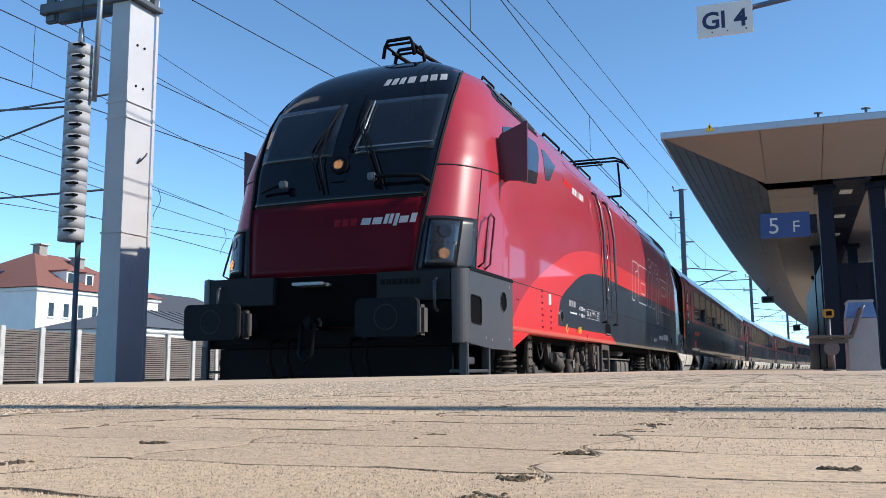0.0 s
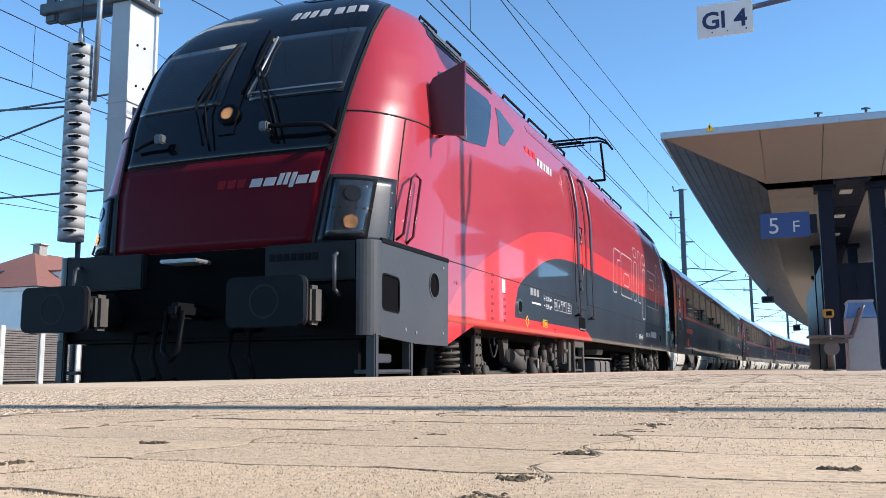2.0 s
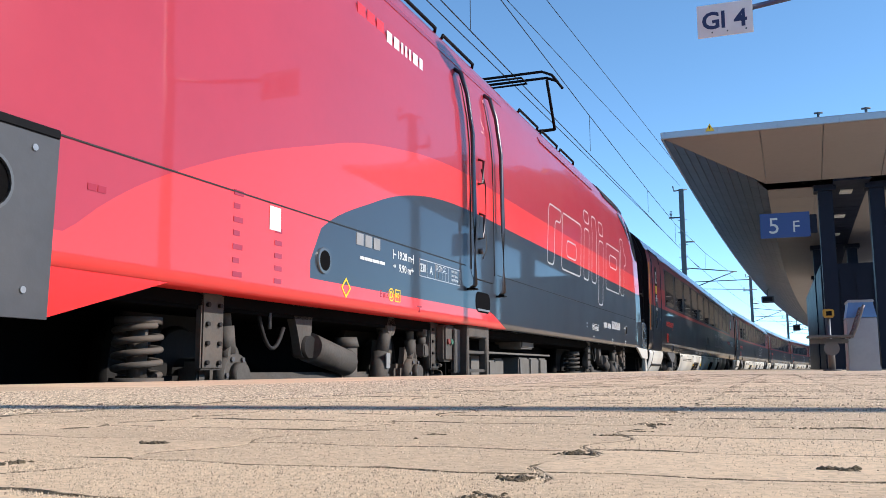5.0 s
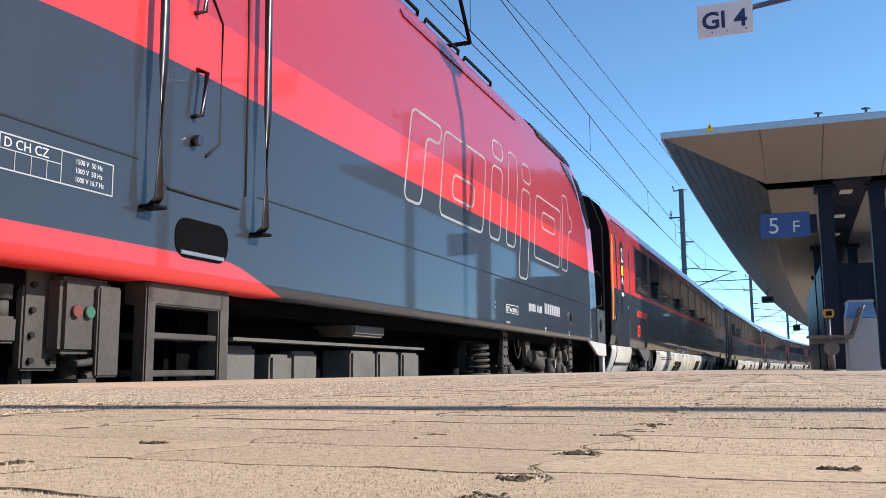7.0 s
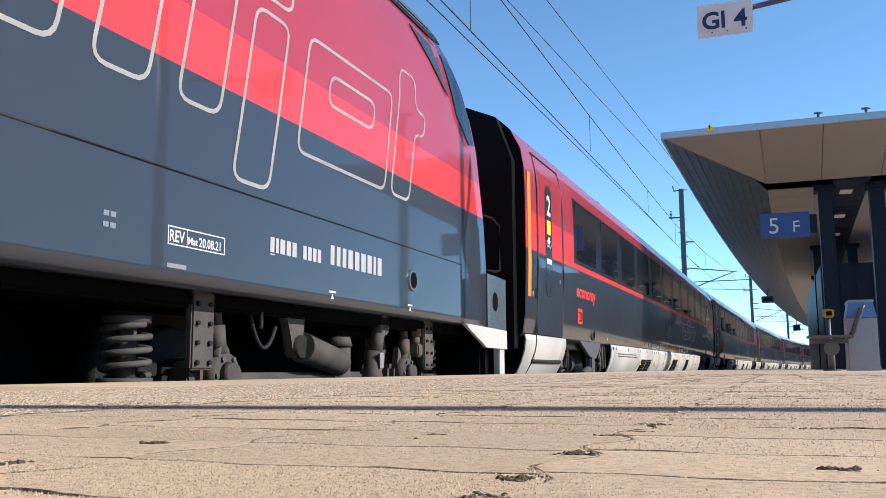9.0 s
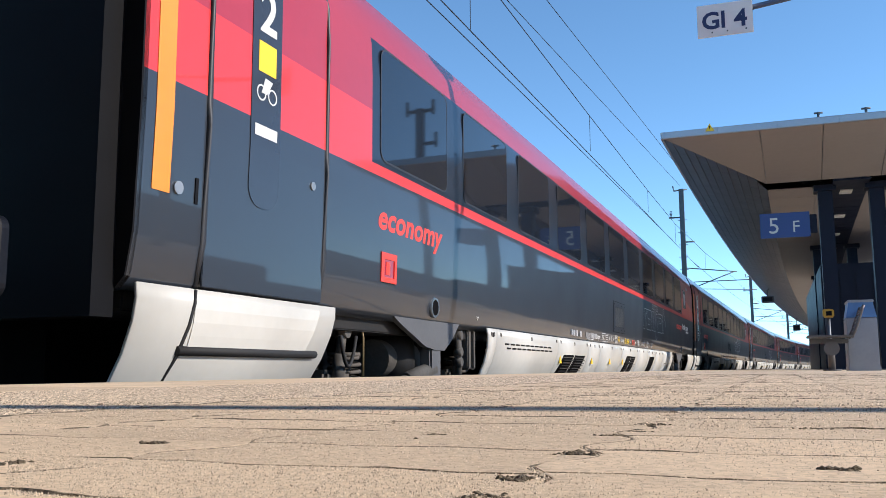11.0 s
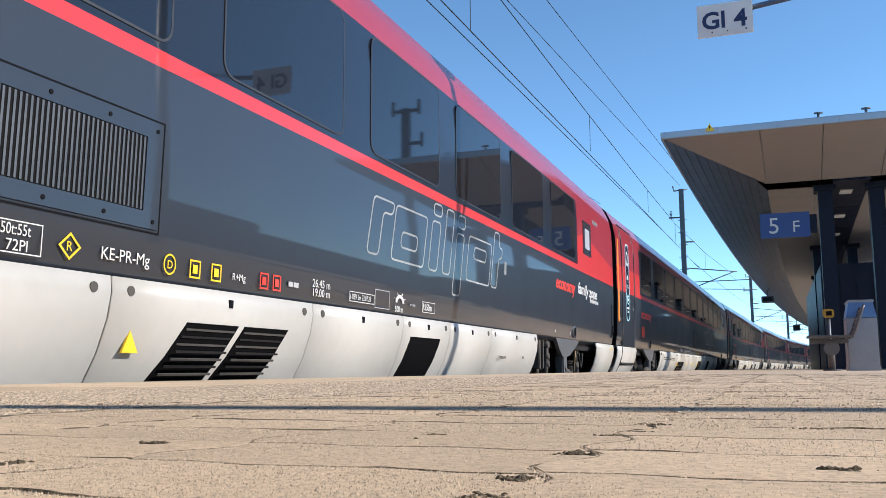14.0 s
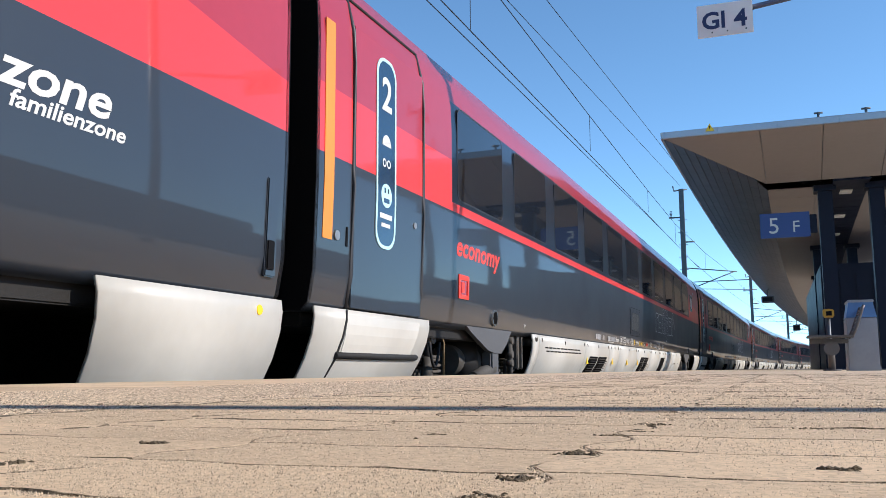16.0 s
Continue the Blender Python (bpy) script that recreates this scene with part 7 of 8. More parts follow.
part("clamp_plate", box((-8.68, 9.52, 5.50), (-8.18, 10.16, 5.60), 0.006), MAST, pil)
part("pulley_plate", box((-9.95, 9.68, 5.20), (-9.75, 9.78, 5.60), 0.02), MAST, pil)
for z in (4.65, 4.05):
    for d in (9.75, 9.90):
        part("bolt_hole", rod((-8.31, d, z), (-8.268, d, z), 0.018, None, 10), BLACK, pil)
part("hook", pipe([(-8.28, 9.85, 2.95), (-8.20, 9.85, 3.0), (-8.16, 9.88, 3.06), (-8.18, 9.92, 3.10)], 0.014), MAST, pil)
part("cover_plate", box((-8.29, 9.80, 1.2), (-8.262, 9.86, 1.52), 0.004), PILLAR, pil)
ws = thing("tension_weights", "grey stack of round slotted tension weights on a guide pole", "weights")
wx, wy = -8.50, 8.91
for i in range(17):
    z0 = 1.73 + 0.1555 * i
    bm = rod((wx, wy, z0), (wx, wy, z0 + 0.1535), 0.163, 0.162, 28)
    d = part("weight_disc", bm, WEIGHT, ws)
    part("slot", box((wx + 0.02, wy - 0.172, z0 + 0.105), (wx + 0.17, wy - 0.09, z0 + 0.128), 0.004), BLACK, d)
part("guide_pole", rod((wx + 0.03, wy + 0.1, -0.9), (wx + 0.03, wy + 0.1, 1.8), 0.035, None, 12), MAST, ws)
part("guide_bar", rod((wx + 0.22, wy + 0.05, 3.6), (wx + 0.27, wy + 0.05, 6.5), 0.035, None, 10), GALV, ws)
part("clamp", rod((wx, wy, 4.36), (wx, wy, 4.62), 0.05, 0.03, 12), GALV, ws)
part("rope", rod((wx, wy, 4.6), (wx, wy, 8.0), 0.012, None, 6), WIRE, ws)
# lattice brackets beside the weights, on the far mast
far = thing("catenary_mast", "distant overhead mast with bracket arms beyond the other track", "mast", "overhead line masts")
fx, fyy = -17.2, 14.6
part("shaft", box((fx - 0.15, fyy - 0.15, -0.9), (fx + 0.15, fyy + 0.15, 9), 0.02), MAST, far)
for a, b in (((fx, 5.0), (-13.6, 5.75)), ((fx, 6.0), (-13.6, 5.75)), ((fx, 5.9), (-12.4, 5.95)), ((fx, 3.9), (-12.3, 3.85))):
    part("bracket_arm", rod((a[0], fyy, a[1]), (b[0], fyy, b[1]), 0.024, None, 8), MAST, far)

# ---------- noise barrier ----------
FX = -30.0
fence = thing("noise_barrier", "weathered slatted noise barrier with pale concrete posts", "fence")
p0 = part("post", box((FX - 0.12, -0.13, -0.95), (FX + 0.12, 0.13, 1.99), 0.02), POST_PALE, fence)
b0 = part("board", box((FX - 0.05, 0.15, -0.034), (FX + 0.05, 2.0, 0.034), 0.012), FENCE, fence)
BOARD_Z, BAYS, BAY, FENCE_Y = [-0.28 + 0.1 * k for k in range(22)], 13, 2.15, 25.73
for i in range(BAYS):
    y = FENCE_Y + BAY * i
    o = p0 if i == 0 else new("post", p0.data)
    o.parent, o.location = fence, (0, y, 0)
    for k, z in enumerate(BOARD_Z):
        o = b0 if i == 0 and k == 0 else new("board", b0.data)
        o.parent, o.location = fence, (0, y, z)
part("backing", box((FX - 0.10, FENCE_Y, -0.9), (FX - 0.07, FENCE_Y + BAY * BAYS, 1.86)), UNDER_DARK, fence)


# ---------- houses beyond ----------
def house(name, label, x0, x1, y0, y1, eaves, ridge, wall_mat, roof_mat, rows, win_w, win_h, pitch_y, over=0.5):
    h = thing(name, label, "house", "houses beyond the railway")
    wall = part("wall", box((x0, y0, -0.95), (x1, y1, eaves), 0.0), wall_mat, h)
    part("cornice", box((x0 - 0.25, y0 - 0.25, eaves - 0.35), (x1 + 0.25, y1 + 0.25, eaves - 0.05), 0.05), wall_mat, h)
    cx, d = (x0 + x1) / 2, (x1 - x0) / 2
    bm = bmesh.new()
    q = [bm.verts.new(p) for p in ((x0 - over, y0 - over, eaves), (x1 + over, y0 - over, eaves), (x1 + over, y1 + over, eaves), (x0 - over, y1 + over, eaves))]
    r = [bm.verts.new(p) for p in ((cx, y0 + d * 0.9, ridge), (cx, y1 - d * 0.9, ridge))]
    for f in ((q[0], q[1], r[0]), (q[1], q[2], r[1], r[0]), (q[2], q[3], r[1]), (q[3], q[0], r[0], r[1]), (q[3], q[2], q[1], q[0])):
        bm.faces.new(f)
    bmesh.ops.recalc_face_normals(bm, faces=bm.faces)
    roof = part("roof", bm, roof_mat, h)
    for z in rows:
        y = y0 + 1.3
        while y + win_w < y1 - 0.6:
            w = part("window", box((x1 - 0.02, y, z), (x1 + 0.03, y + win_w, z + win_h)), HOUSE_WHITE, h)
            part("pane", box((x1 + 0.03, y + 0.07, z + 0.07), (x1 + 0.045, y + win_w - 0.07, z + win_h - 0.07)), WIN, w)
            part("sill", box((x1, y - 0.06, z - 0.07), (x1 + 0.12, y + win_w + 0.06, z)), POST_PALE, w)
            y += pitch_y
    return h, roof


CHIMNEY = mat("grey brown chimney render", (0.28, 0.25, 0.22), 0.85, 0, 0.15, 2)
wh, wr = house("town_house", "white rendered house with a red brown hipped roof", -74.0, -60.0, 59.3, 75.5, 7.5, 11.6, HOUSE_WHITE, ROOF_TILE, (4.9, 1.6), 0.75, 1.35, 1.78)
for y in (64.1, 66.5):
    dm = part("dormer", box((-64.2, y - 0.52, 7.9), (-60.9, y + 0.52, 9.35), 0.02), HOUSE_WHITE, wh)
    part("dormer_roof", box((-65.5, y - 0.66, 9.33), (-60.7, y + 0.66, 9.47), 0.02), ROOF_TILE, dm)
    part("pane", box((-60.9, y - 0.33, 8.05), (-60.87, y + 0.33, 9.15)), WIN, dm)
for (x, y, t) in ((-67.0, 66.3, 12.4), (-65.0, 69.2, 11.3)):
    ch = part("chimney", box((x - 0.45, y - 0.5, 9.2), (x + 0.45, y + 0.5, t), 0.02), CHIMNEY, wr)
    part("chimney_cap", box((x - 0.7, y - 0.6, t), (x + 0.7, y + 0.6, t + 0.12), 0.02), POST_PALE, wr)
for i in range(3):
    part("skylight", box((-68.9 + 1.3 * i, 59.9, 8.95), (-68.1 + 1.3 * i, 60.9, 9.05), 0.02, Matrix.Translation((-68.5, 60.4, 9.0)) @ Matrix.Rotation(radians(31), 4, "X") @ Matrix.Translation((68.5, -60.4, -9.0))), WIN, wr)
bars(wh, 63.8, 4.35, [0.3, 0.3], 0.85, -59.99, MARK_RED)
for k in range(2):
    part("lettering_bar", box((-66.2 + 0.9 * k, 59.27, 3.9), (-65.5 + 0.9 * k, 59.3, 4.75)), MARK_RED, wh)
ROOF_SEAM = mat("grey seamed sheet roof", (0.15, 0.155, 0.16), 0.55, 0.2, 0.15, 2)
dh, dr_ = house("long_shed", "low building with a dark seamed metal roof", -52.0, -42.0, 51.6, 92.0, 3.2, 4.95, HOUSE_WHITE, ROOF_SEAM, (), 1, 1, 2)
for i in range(26):
    y = 57.0 + 1.1 * i
    part("roof_seam", rod((-41.5, y, 3.22), (-46.9, y, 4.97), 0.035, None, 6), ROOF_DARK, dh)
house("town_house", "dark roofed house behind the shed", -92.0, -78.0, 99.0, 122.0, 7.4, 11.5, ROOF_DARK, ROOF_DARK, (4.4, 2.0), 0.9, 1.4, 2.2)

# the yard's far side: unseen plain low buildings, kept dark to tone down reflections
for i, (y0, y1, t) in enumerate(((-60, -12, 6.5), (-12, 14, 5.0), (14, 60, 6.2), (60, 130, 5.4), (130, 230, 7.0))):
    tagged(part("backdrop", box((34.0 + 3 * (i % 2), y0 + 0.3, -0.95), (48.0, y1 - 0.3, t), 0.2), YARD), "unseen plain dark grey building added across the station yard", "building", "", "structure")
strip("platform", 17.5, 24.0, -0.94, 0.0, PLATFORM_EDGE, label="second pale platform across the tracks", category="platform")
# added out of sight, so the train mirrors something dark here
tagged(part("backdrop", box((16.0, 236.0, -0.95), (90.0, 250.0, 13.0), 0.2), YARD), "unseen dark grey block added at the far end against bright reflections", "building", "", "structure")
# ---------- platform surface: pavers, rough band, edge slabs ----------
def stone_mat(name, base, dark, rough_amt):
    m = bpy.data.materials.new(name)
    m.use_nodes = True
    nt = m.node_tree
    b = nt.nodes["Principled BSDF"]
    geo = nt.nodes.new("ShaderNodeNewGeometry")
    tc = geo.outputs["Position"]
    oi = nt.nodes.new("ShaderNodeObjectInfo")

    def noise_tex(scale, detail=6, rough=0.6):
        n = nt.nodes.new("ShaderNodeTexNoise")
        n.inputs["Scale"].default_value, n.inputs["Detail"].default_value, n.inputs["Roughness"].default_value = scale, detail, rough
        nt.links.new(tc, n.inputs["Vector"])
        return n.outputs["Fac"]
    vor = nt.nodes.new("ShaderNodeTexVoronoi")
    vor.inputs["Scale"].default_value = 330
    nt.links.new(tc, vor.inputs["Vector"])
    ramp = nt.nodes.new("ShaderNodeValToRGB")
    e = ramp.color_ramp.elements
    e[0].position, e[0].color = 0.0, (*dark, 1)
    e[1].position, e[1].color = 1.0, (*[min(1, c * 1.15) for c in base], 1)
    mid = ramp.color_ramp.elements.new(0.35)
    mid.color = (*base, 1)
    sep = nt.nodes.new("ShaderNodeSeparateColor")
    nt.links.new(vor.outputs["Color"], sep.inputs[0])
    nt.links.new(sep.outputs[0], ramp.inputs["Fac"])
    # broad tone and each stone's own tone
    mr = nt.nodes.new("ShaderNodeMapRange")
    mr.inputs["From Min"].default_value, mr.inputs["From Max"].default_value = 0.3, 0.7
    mr.inputs["To Min"].default_value, mr.inputs["To Max"].default_value = 0.82, 1.12
    nt.links.new(noise_tex(3.0), mr.inputs["Value"])
    mo = nt.nodes.new("ShaderNodeMapRange")
    mo.inputs["To Min"].default_value, mo.inputs["To Max"].default_value = 0.90, 1.08
    nt.links.new(oi.outputs["Random"], mo.inputs["Value"])
    mm = nt.nodes.new("ShaderNodeMath")
    mm.operation = "MULTIPLY"
    nt.links.new(mr.outputs[0], mm.inputs[0])
    nt.links.new(mo.outputs[0], mm.inputs[1])
    mx = nt.nodes.new("ShaderNodeMix")
    mx.data_type, mx.blend_type = "RGBA", "MULTIPLY"
    mx.inputs["Factor"].default_value = 1
    nt.links.new(ramp.outputs[0], mx.inputs["A"])
    nt.links.new(mm.outputs[0], mx.inputs["B"])
    nt.links.new(mx.outputs["Result"], b.inputs["Base Color"])
    b.inputs["Roughness"].default_value = 0.85
    bp = nt.nodes.new("ShaderNodeBump")
    bp.inputs["Strength"].default_value, bp.inputs["Distance"].default_value = rough_amt, 0.002
    nt.links.new(noise_tex(650 if rough_amt < 0.4 else 260, 4), bp.inputs["Height"])
    nt.links.new(bp.outputs[0], b.inputs["Normal"])
    return m


PAVER = stone_mat("sandy concrete paver", (0.61, 0.468, 0.320), (0.49, 0.374, 0.256), 0.10)
ROUGH_BAND = stone_mat("rough washed concrete band", (0.57, 0.442, 0.318), (0.26, 0.192, 0.135), 0.6)
JOINT = mat("dark joint sand", (0.10, 0.08, 0.055), 0.95, 0, 0.3, 30, 0.5, 200)
W, L = 0.2055, 0.107
X0 = -0.71

joint = bmesh.new()
add_box(joint, (X0 - 0.02, -2.0, -0.0115), (3.6, 26.0, -0.0004))
tagged(part("joint_bed", joint, JOINT), "dark sand bed between the pavers", "pavement", "", "structure")
pave = thing("pavement", "sandy concrete block paving with mossy joints", "pavement", "", "structure")


def paver_outline(w, l, wave=0.010, gap=0.0010):
    pts = []
    a, b = w / 2 - gap, l / 2 - gap
    n = 6
    for i in range(n + 1):
        u = -1 + 2 * i / n
        pts.append((u * a, -b + wave * 0.4 * math.sin(math.pi * u * 2)))
    for i in range(1, n):
        u = -1 + 2 * i / n
        pts.append((a + wave * math.sin(math.pi * u), u * b))
    for i in range(n + 1):
        u = 1 - 2 * i / n
        pts.append((u * a, b + wave * 0.4 * math.sin(math.pi * u * 2)))
    for i in range(1, n):
        u = 1 - 2 * i / n
        pts.append((-a + wave * math.sin(math.pi * u), u * b))
    return pts


def paver_mesh_data(top=0.0, tilt=(0, 0)):
    out = paver_outline(W, L)
    v, f = [], []
    n = len(out)
    for sc, z in ((1.0, -0.03), (1.0, top - 0.0002), (0.972, top)):
        for x, y in out:
            k = sc if sc == 1.0 else 1.0
            xx = x if sc == 1.0 else x - 0.0016 * (1 if x > 0 else -1)
            yy = y if sc == 1.0 else y - 0.0016 * (1 if y > 0 else -1)
            v.append((xx, yy, z + (tilt[0] * x + tilt[1] * y if sc != 1.0 or z > -0.02 else 0)))
    for r in range(2):
        for i in range(n):
            f.append((r * n + i, r * n + (i + 1) % n, (r + 1) * n + (i + 1) % n, (r + 1) * n + i))
    f.append(tuple(range(2 * n, 3 * n)))
    return v, f


rnd = random.Random(5)
variants = []
for k in range(6):
    v, f = paver_mesh_data(rnd.uniform(-0.0001, 0.0002), (rnd.uniform(-0.0012, 0.0012), rnd.uniform(-0.003, 0.003)))
    me = bpy.data.meshes.new("paver")
    me.from_pydata(v, [], f)
    me.materials.append(PAVER)
    variants.append(me)
rv_, rf_ = [], []
for c in range(20):
    for r in range(-16, 236):
        x = X0 + W * (c + 0.5)
        y = 0.04 + L * (r + 0.5) + 0.004 * math.sin(c * 2.1 + r * 0.35)
        if c < 6 and 0 <= r < 50:
            o = new("paver", variants[rnd.randrange(6)])
            o.parent = pave
            o.location = (x, y, 0)
            o.rotation_euler = (0, 0, math.pi * rnd.randrange(2))
        else:
            if y > 12 and c > 12:
                continue
            v, f = paver_mesh_data(rnd.uniform(-0.0001, 0.0002), (rnd.uniform(-0.0012, 0.0012), rnd.uniform(-0.003, 0.003)))
            b0_ = len(rv_)
            rv_ += [(p[0] + x, p[1] + y, p[2]) for p in v]
            rf_ += [tuple(i + b0_ for i in q) for q in f]
me = bpy.data.meshes.new("paver_field")
me.from_pydata(rv_, [], rf_)
me.materials.append(PAVER)
field = new("paver_field", me)
field.parent = pave
tagged(field, "", "", "", "stuff")
# rough band and edge slabs along the track
for i in range(60):
    y0 = -4.0 + 0.6 * i
    bnd = part("band_slab", box((-1.62, y0 + 0.003, -0.03), (X0 - 0.012, y0 + 0.597, -0.0006), 0.0008), ROUGH_BAND, pave)
for i in range(70):
    y0 = -6.0 + 1.0 * i
    bm = box((line_x(y0, 1.60), y0 + 0.004, -0.10), (-1.632 + (line_x(y0) - TRACK_X), y0 + 0.996, -0.0004), 0.0008)
    part("edge_slab", bm, PAVER, pave)
# dark strip between the band and the edge slabs
strip = bmesh.new()
for i in range(64):
    y0 = -6.0 + 1.0 * i
    xo = line_x(y0) - TRACK_X
    add_box(strip, (-1.68 + xo, y0, -0.05), (-1.60 + xo, y0 + 1.0, -0.0012))
part("joint_strip", strip, JOINT, pave)
# moss and grit that stand up out of the joints in an uneven ridge
mv, mf = [], []


def ridge(points, amount):
    """A low uneven ridge along a joint; it sinks away where there is no moss."""
    pa, pb, pc = (rnd.uniform(0, 6.3) for _ in range(3))
    b0 = len(mv)
    n = len(points)
    for i, (x, y) in enumerate(points):
        q, p = points[min(i + 1, n - 1)], points[max(i - 1, 0)]
        d = Vector((q[0] - p[0], q[1] - p[1])).normalized()
        t = i / (n - 1)
        h = amount * (0.30 + 0.5 * math.sin(5 * t + pa) + 0.35 * math.sin(17 * t + pb) + rnd.uniform(-0.3, 0.4))
        h = max(h, -0.0006)
        w = 0.0011 + rnd.uniform(0.4, 1.4) * max(h, 0)
        mv.extend([(x - d.y * w, y + d.x * w, -0.0006), (x, y, h), (x + d.y * w, y - d.x * w, -0.0006)])
        if i:
            k = b0 + 3 * i
            mf.extend([(k - 3, k, k + 1, k - 2), (k - 2, k + 1, k + 2, k - 1)])


for c in range(-1, 16):
    for r in range(2, 70):
        x = X0 + W * (c + 0.5)
        y = 0.04 + L * (r + 0.5) + 0.004 * math.sin(c * 2.1 + r * 0.35)
        a, b = W / 2, L / 2
        N = 28
        if c >= 0:
            ridge([(x - a + 2 * a * i / N, y - b + 0.004 * math.sin(2 * math.pi * (-1 + 2 * i / N))) for i in range(N + 1)], rnd.choice((0.0001, 0.0004, 0.0006, 0.0009)))
        ridge([(x + a + 0.010 * math.sin(math.pi * (-1 + 2 * i / 16)), y - b + 2 * b * i / 16) for i in range(17)], rnd.choice((0.0001, 0.0003, 0.0006, 0.0010)) * (1.15 if c == 2 else 1))
me = bpy.data.meshes.new("joint_moss")
me.from_pydata(mv, [], mf)
me.materials.append(MOSS)
tagged(new("joint_moss", me), "thin brown moss standing in the paving joints", "moss", "", "stuff")
moss = bmesh.new()
spots = [(0.023, 0.408), (-0.096, 0.335), (-0.345, 0.438), (-0.097, 0.443), (-0.101, 0.572), (-0.089, 0.697), (-0.09, 0.613), (-0.212, 0.55), (-0.336, 0.326), (-0.093, 0.288), (-0.81, 0.99), (-0.77, 1.02), (0.022, 0.674), (-0.835, 0.945)]
for k in range(800):
    if k < 490:
        sx_, sy_ = spots[k % len(spots)]
        x, y, s = sx_ + rnd.gauss(0, 0.0036) * max(1.0, sy_ / 0.4), sy_ + rnd.gauss(0, 0.0032), rnd.uniform(0.0004, 0.0016) * (1.0 if k % len(spots) < 4 else 0.6)
    else:
        x, y, s = rnd.uniform(-1.7, 1.6), rnd.uniform(0.5, 6.0), rnd.uniform(0.0004, 0.0012)
    bmesh.ops.create_icosphere(moss, subdivisions=1, radius=s, matrix=Matrix.Translation((x, y, 0.0)) @ Matrix.Diagonal((rnd.uniform(1, 2.2), rnd.uniform(0.8, 1.5), rnd.uniform(0.8, 1.6), 1)))
tagged(part("moss", moss, MOSS, None, "", None, True), "dark moss and grit on the paving", "moss", "", "stuff")


# grains of the worn concrete that stand out of the surface, densest in the stretch beside the camera
def grain_mat(name, pale, dark):
    m = bpy.data.materials.new(name)
    m.use_nodes = True
    nt = m.node_tree
    b = nt.nodes["Principled BSDF"]
    geo = nt.nodes.new("ShaderNodeNewGeometry")
    ramp = nt.nodes.new("ShaderNodeValToRGB")
    e = ramp.color_ramp.elements
    e[0].color, e[1].color = (*dark, 1), (*pale, 1)
    nt.links.new(geo.outputs["Random Per Island"], ramp.inputs["Fac"])
    nt.links.new(ramp.outputs[0], b.inputs["Base Color"])
    b.inputs["Roughness"].default_value = 0.6
    return m


GRAIN = grain_mat("sandy grains", (0.92, 0.75, 0.56), (0.17, 0.125, 0.083))
gen = np.random.default_rng(11)


def grains(name, x, y, size, tall, label):
    """Many small uneven pyramids in one mesh."""
    n = len(x)
    turn = gen.uniform(0, 6.283, n)
    ring = []
    for k in range(4):
        a = turn + k * 1.571
        r = size * gen.uniform(0.6, 1.2, n)
        ring.append(np.stack([x + r * np.cos(a), y + r * np.sin(a), np.full(n, -0.0006)], 1))
    top = np.stack([x + size * gen.uniform(-0.4, 0.4, n), y + size * gen.uniform(-0.4, 0.4, n), tall], 1)
    verts = np.stack(ring + [top], 1).reshape(-1, 3)
    base = (np.arange(n) * 5)[:, None]
    faces = np.concatenate([base + np.array([k, (k + 1) % 4, 4]) for k in range(4)], 0)
    me = bpy.data.meshes.new(name)
    me.vertices.add(len(verts))
    me.vertices.foreach_set("co", verts.ravel())
    me.loops.add(faces.size)
    me.loops.foreach_set("vertex_index", faces.ravel())
    me.polygons.add(len(faces))
    me.polygons.foreach_set("loop_start", np.arange(len(faces)) * 3)
    me.update(calc_edges=True)
    me.materials.append(GRAIN)
    tagged(new(name, me), label, "grit", "", "stuff")


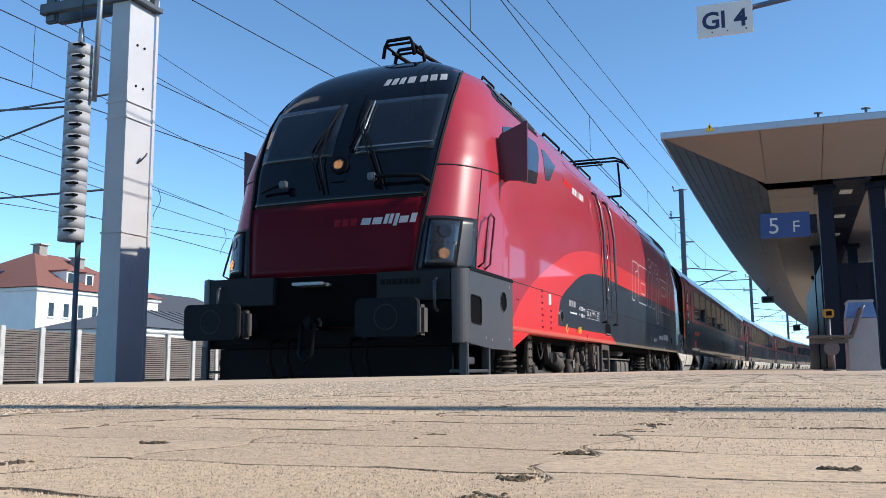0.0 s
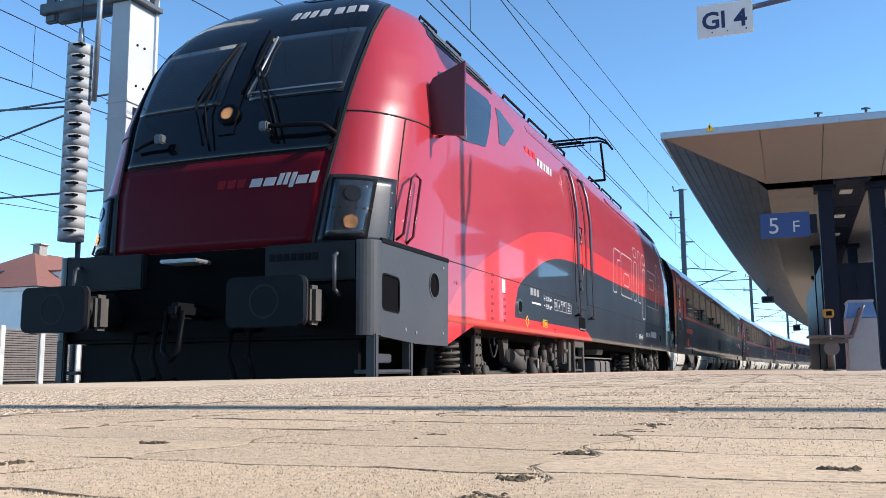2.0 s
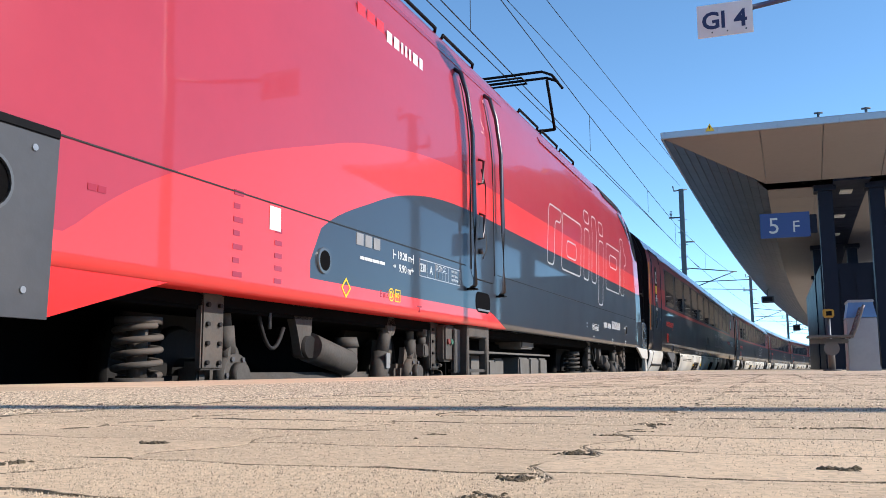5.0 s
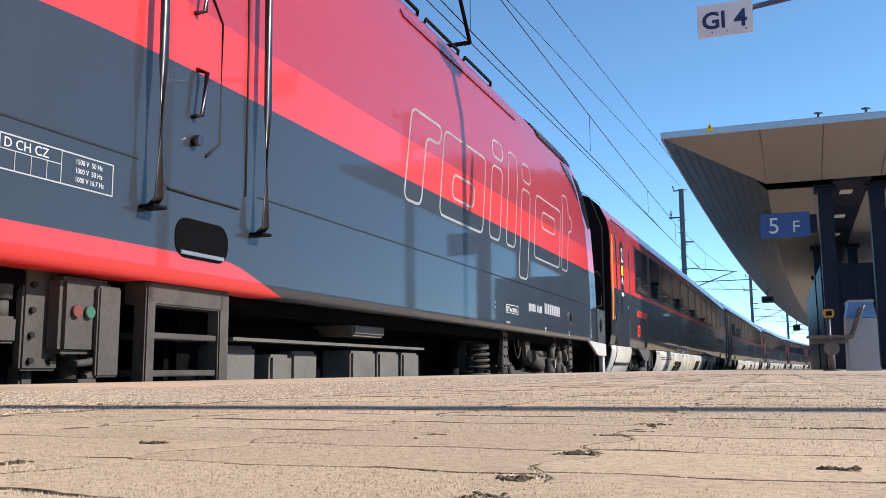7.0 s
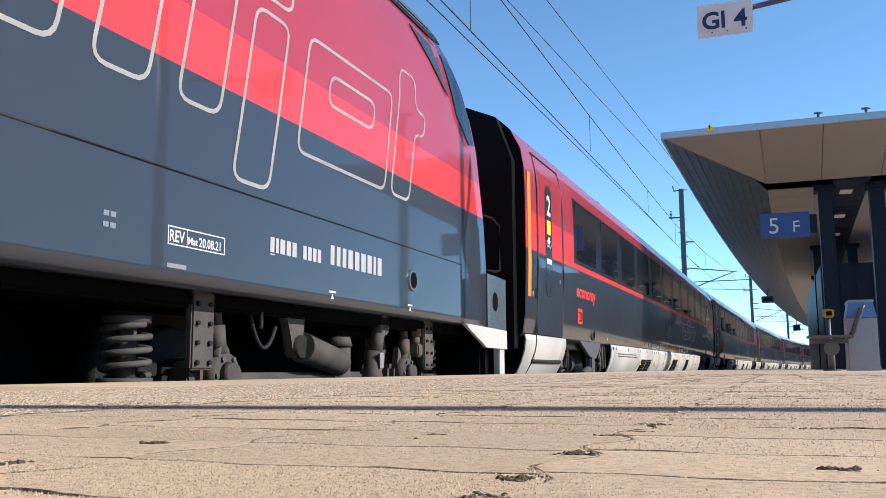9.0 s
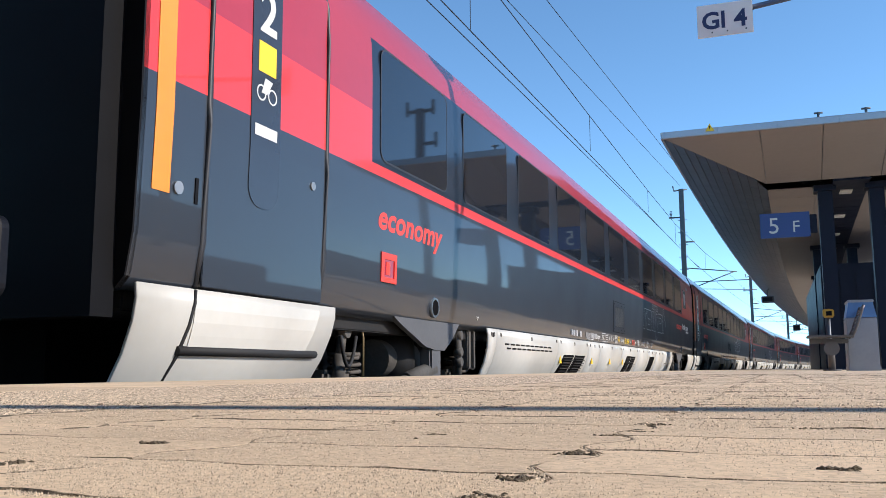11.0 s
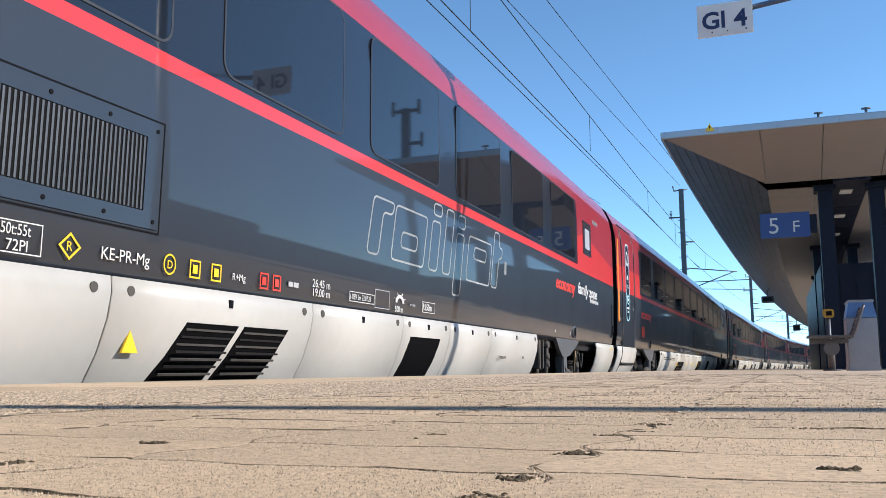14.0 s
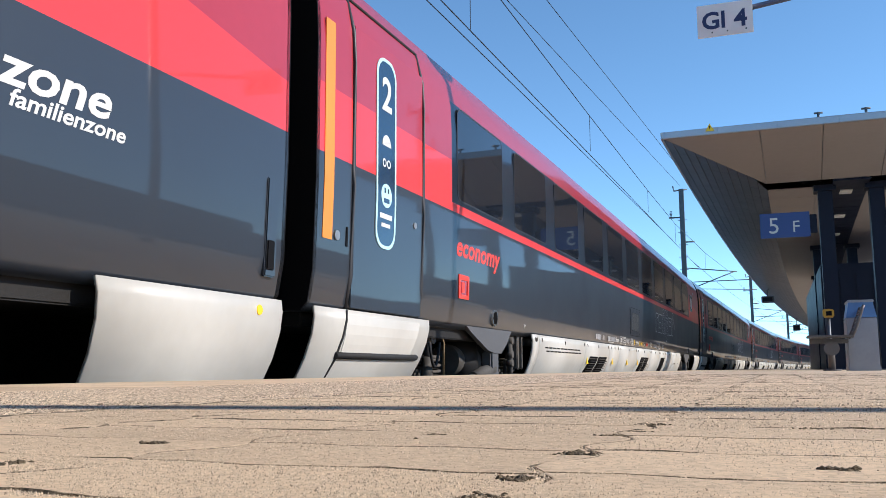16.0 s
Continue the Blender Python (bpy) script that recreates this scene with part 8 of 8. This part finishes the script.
d = 1 / gen.uniform(1 / 7.0, 1 / 0.24, 130000)
gx = d * gen.uniform(-1.05, 0.35, 130000)
keep = (gx > X0) & (gx < 3.0)
d, gx = d[keep], gx[keep]
gs = gen.uniform(0.0003, 0.0008, len(d)) * np.clip(d / 0.42, 1.0, 3.6)
grains("paving_grit", gx, d, gs, gs * gen.uniform(0.3, 1.3, len(d)) - 0.0001, "fine sandy grains standing out of the worn pavers")
d = 1 / gen.uniform(1 / 9.0, 1 / 0.7, 45000)
gx = gen.uniform(-1.62, X0 - 0.012, 45000)
gs = gen.uniform(0.001, 0.0026, 45000) * np.clip(d / 2.0, 1.0, 2.0)
grains("washed_grit", gx, d, gs, gs * gen.uniform(0.2, 0.9, 45000) - 0.0005, "coarse washed grains of the rough platform band")
# ---------- what moves: the train ----------
# seconds and how far the train's front stands from the camera, along the track
RUN = [(0.0, 7.268), (0.5, 6.84), (1.0, 6.382), (1.5, 5.843), (2.0, 5.257), (2.5, 4.649), (3.0, 3.992), (3.5, 3.272), (4.0, 2.483), (4.5, 1.618), (5.0, 0.675), (5.5, -0.355), (6.0, -1.469), (6.5, -2.645), (7.0, -3.882), (7.5, -5.184), (8.0, -6.552), (8.5, -7.996), (9.0, -9.495), (9.5, -11.078), (10.0, -12.77), (10.5, -14.562), (11.0, -16.444), (11.5, -18.407), (12.0, -20.489), (12.5, -22.61), (13.0, -24.844), (13.5, -27.252), (14.0, -29.85), (14.5, -32.62), (15.0, -35.49), (15.5, -38.34), (16.0, -41.244)]


def on_line(y, b1, b2):
    """The pose of a vehicle whose front stands at y and whose bogies, b1 and b2 behind it, stand on the track."""
    p, q = Vector((line_x(y + b1), y + b1, 0)), Vector((line_x(y + b2), y + b2, 0))
    d = (q - p).normalized()
    return Matrix.Translation(p - d * b1) @ pose(0, 0, 0, 0, 0, -math.degrees(math.atan2(d.x, d.y)))


def motions():
    walk(loco, [(t, on_line(s, 4.6, 14.6)) for t, s in RUN])
    for i, c in enumerate(coaches):
        walk(c, [(t, on_line(s + FIRST + PITCH * i, 3.85, 22.6)) for t, s in RUN])


motions()
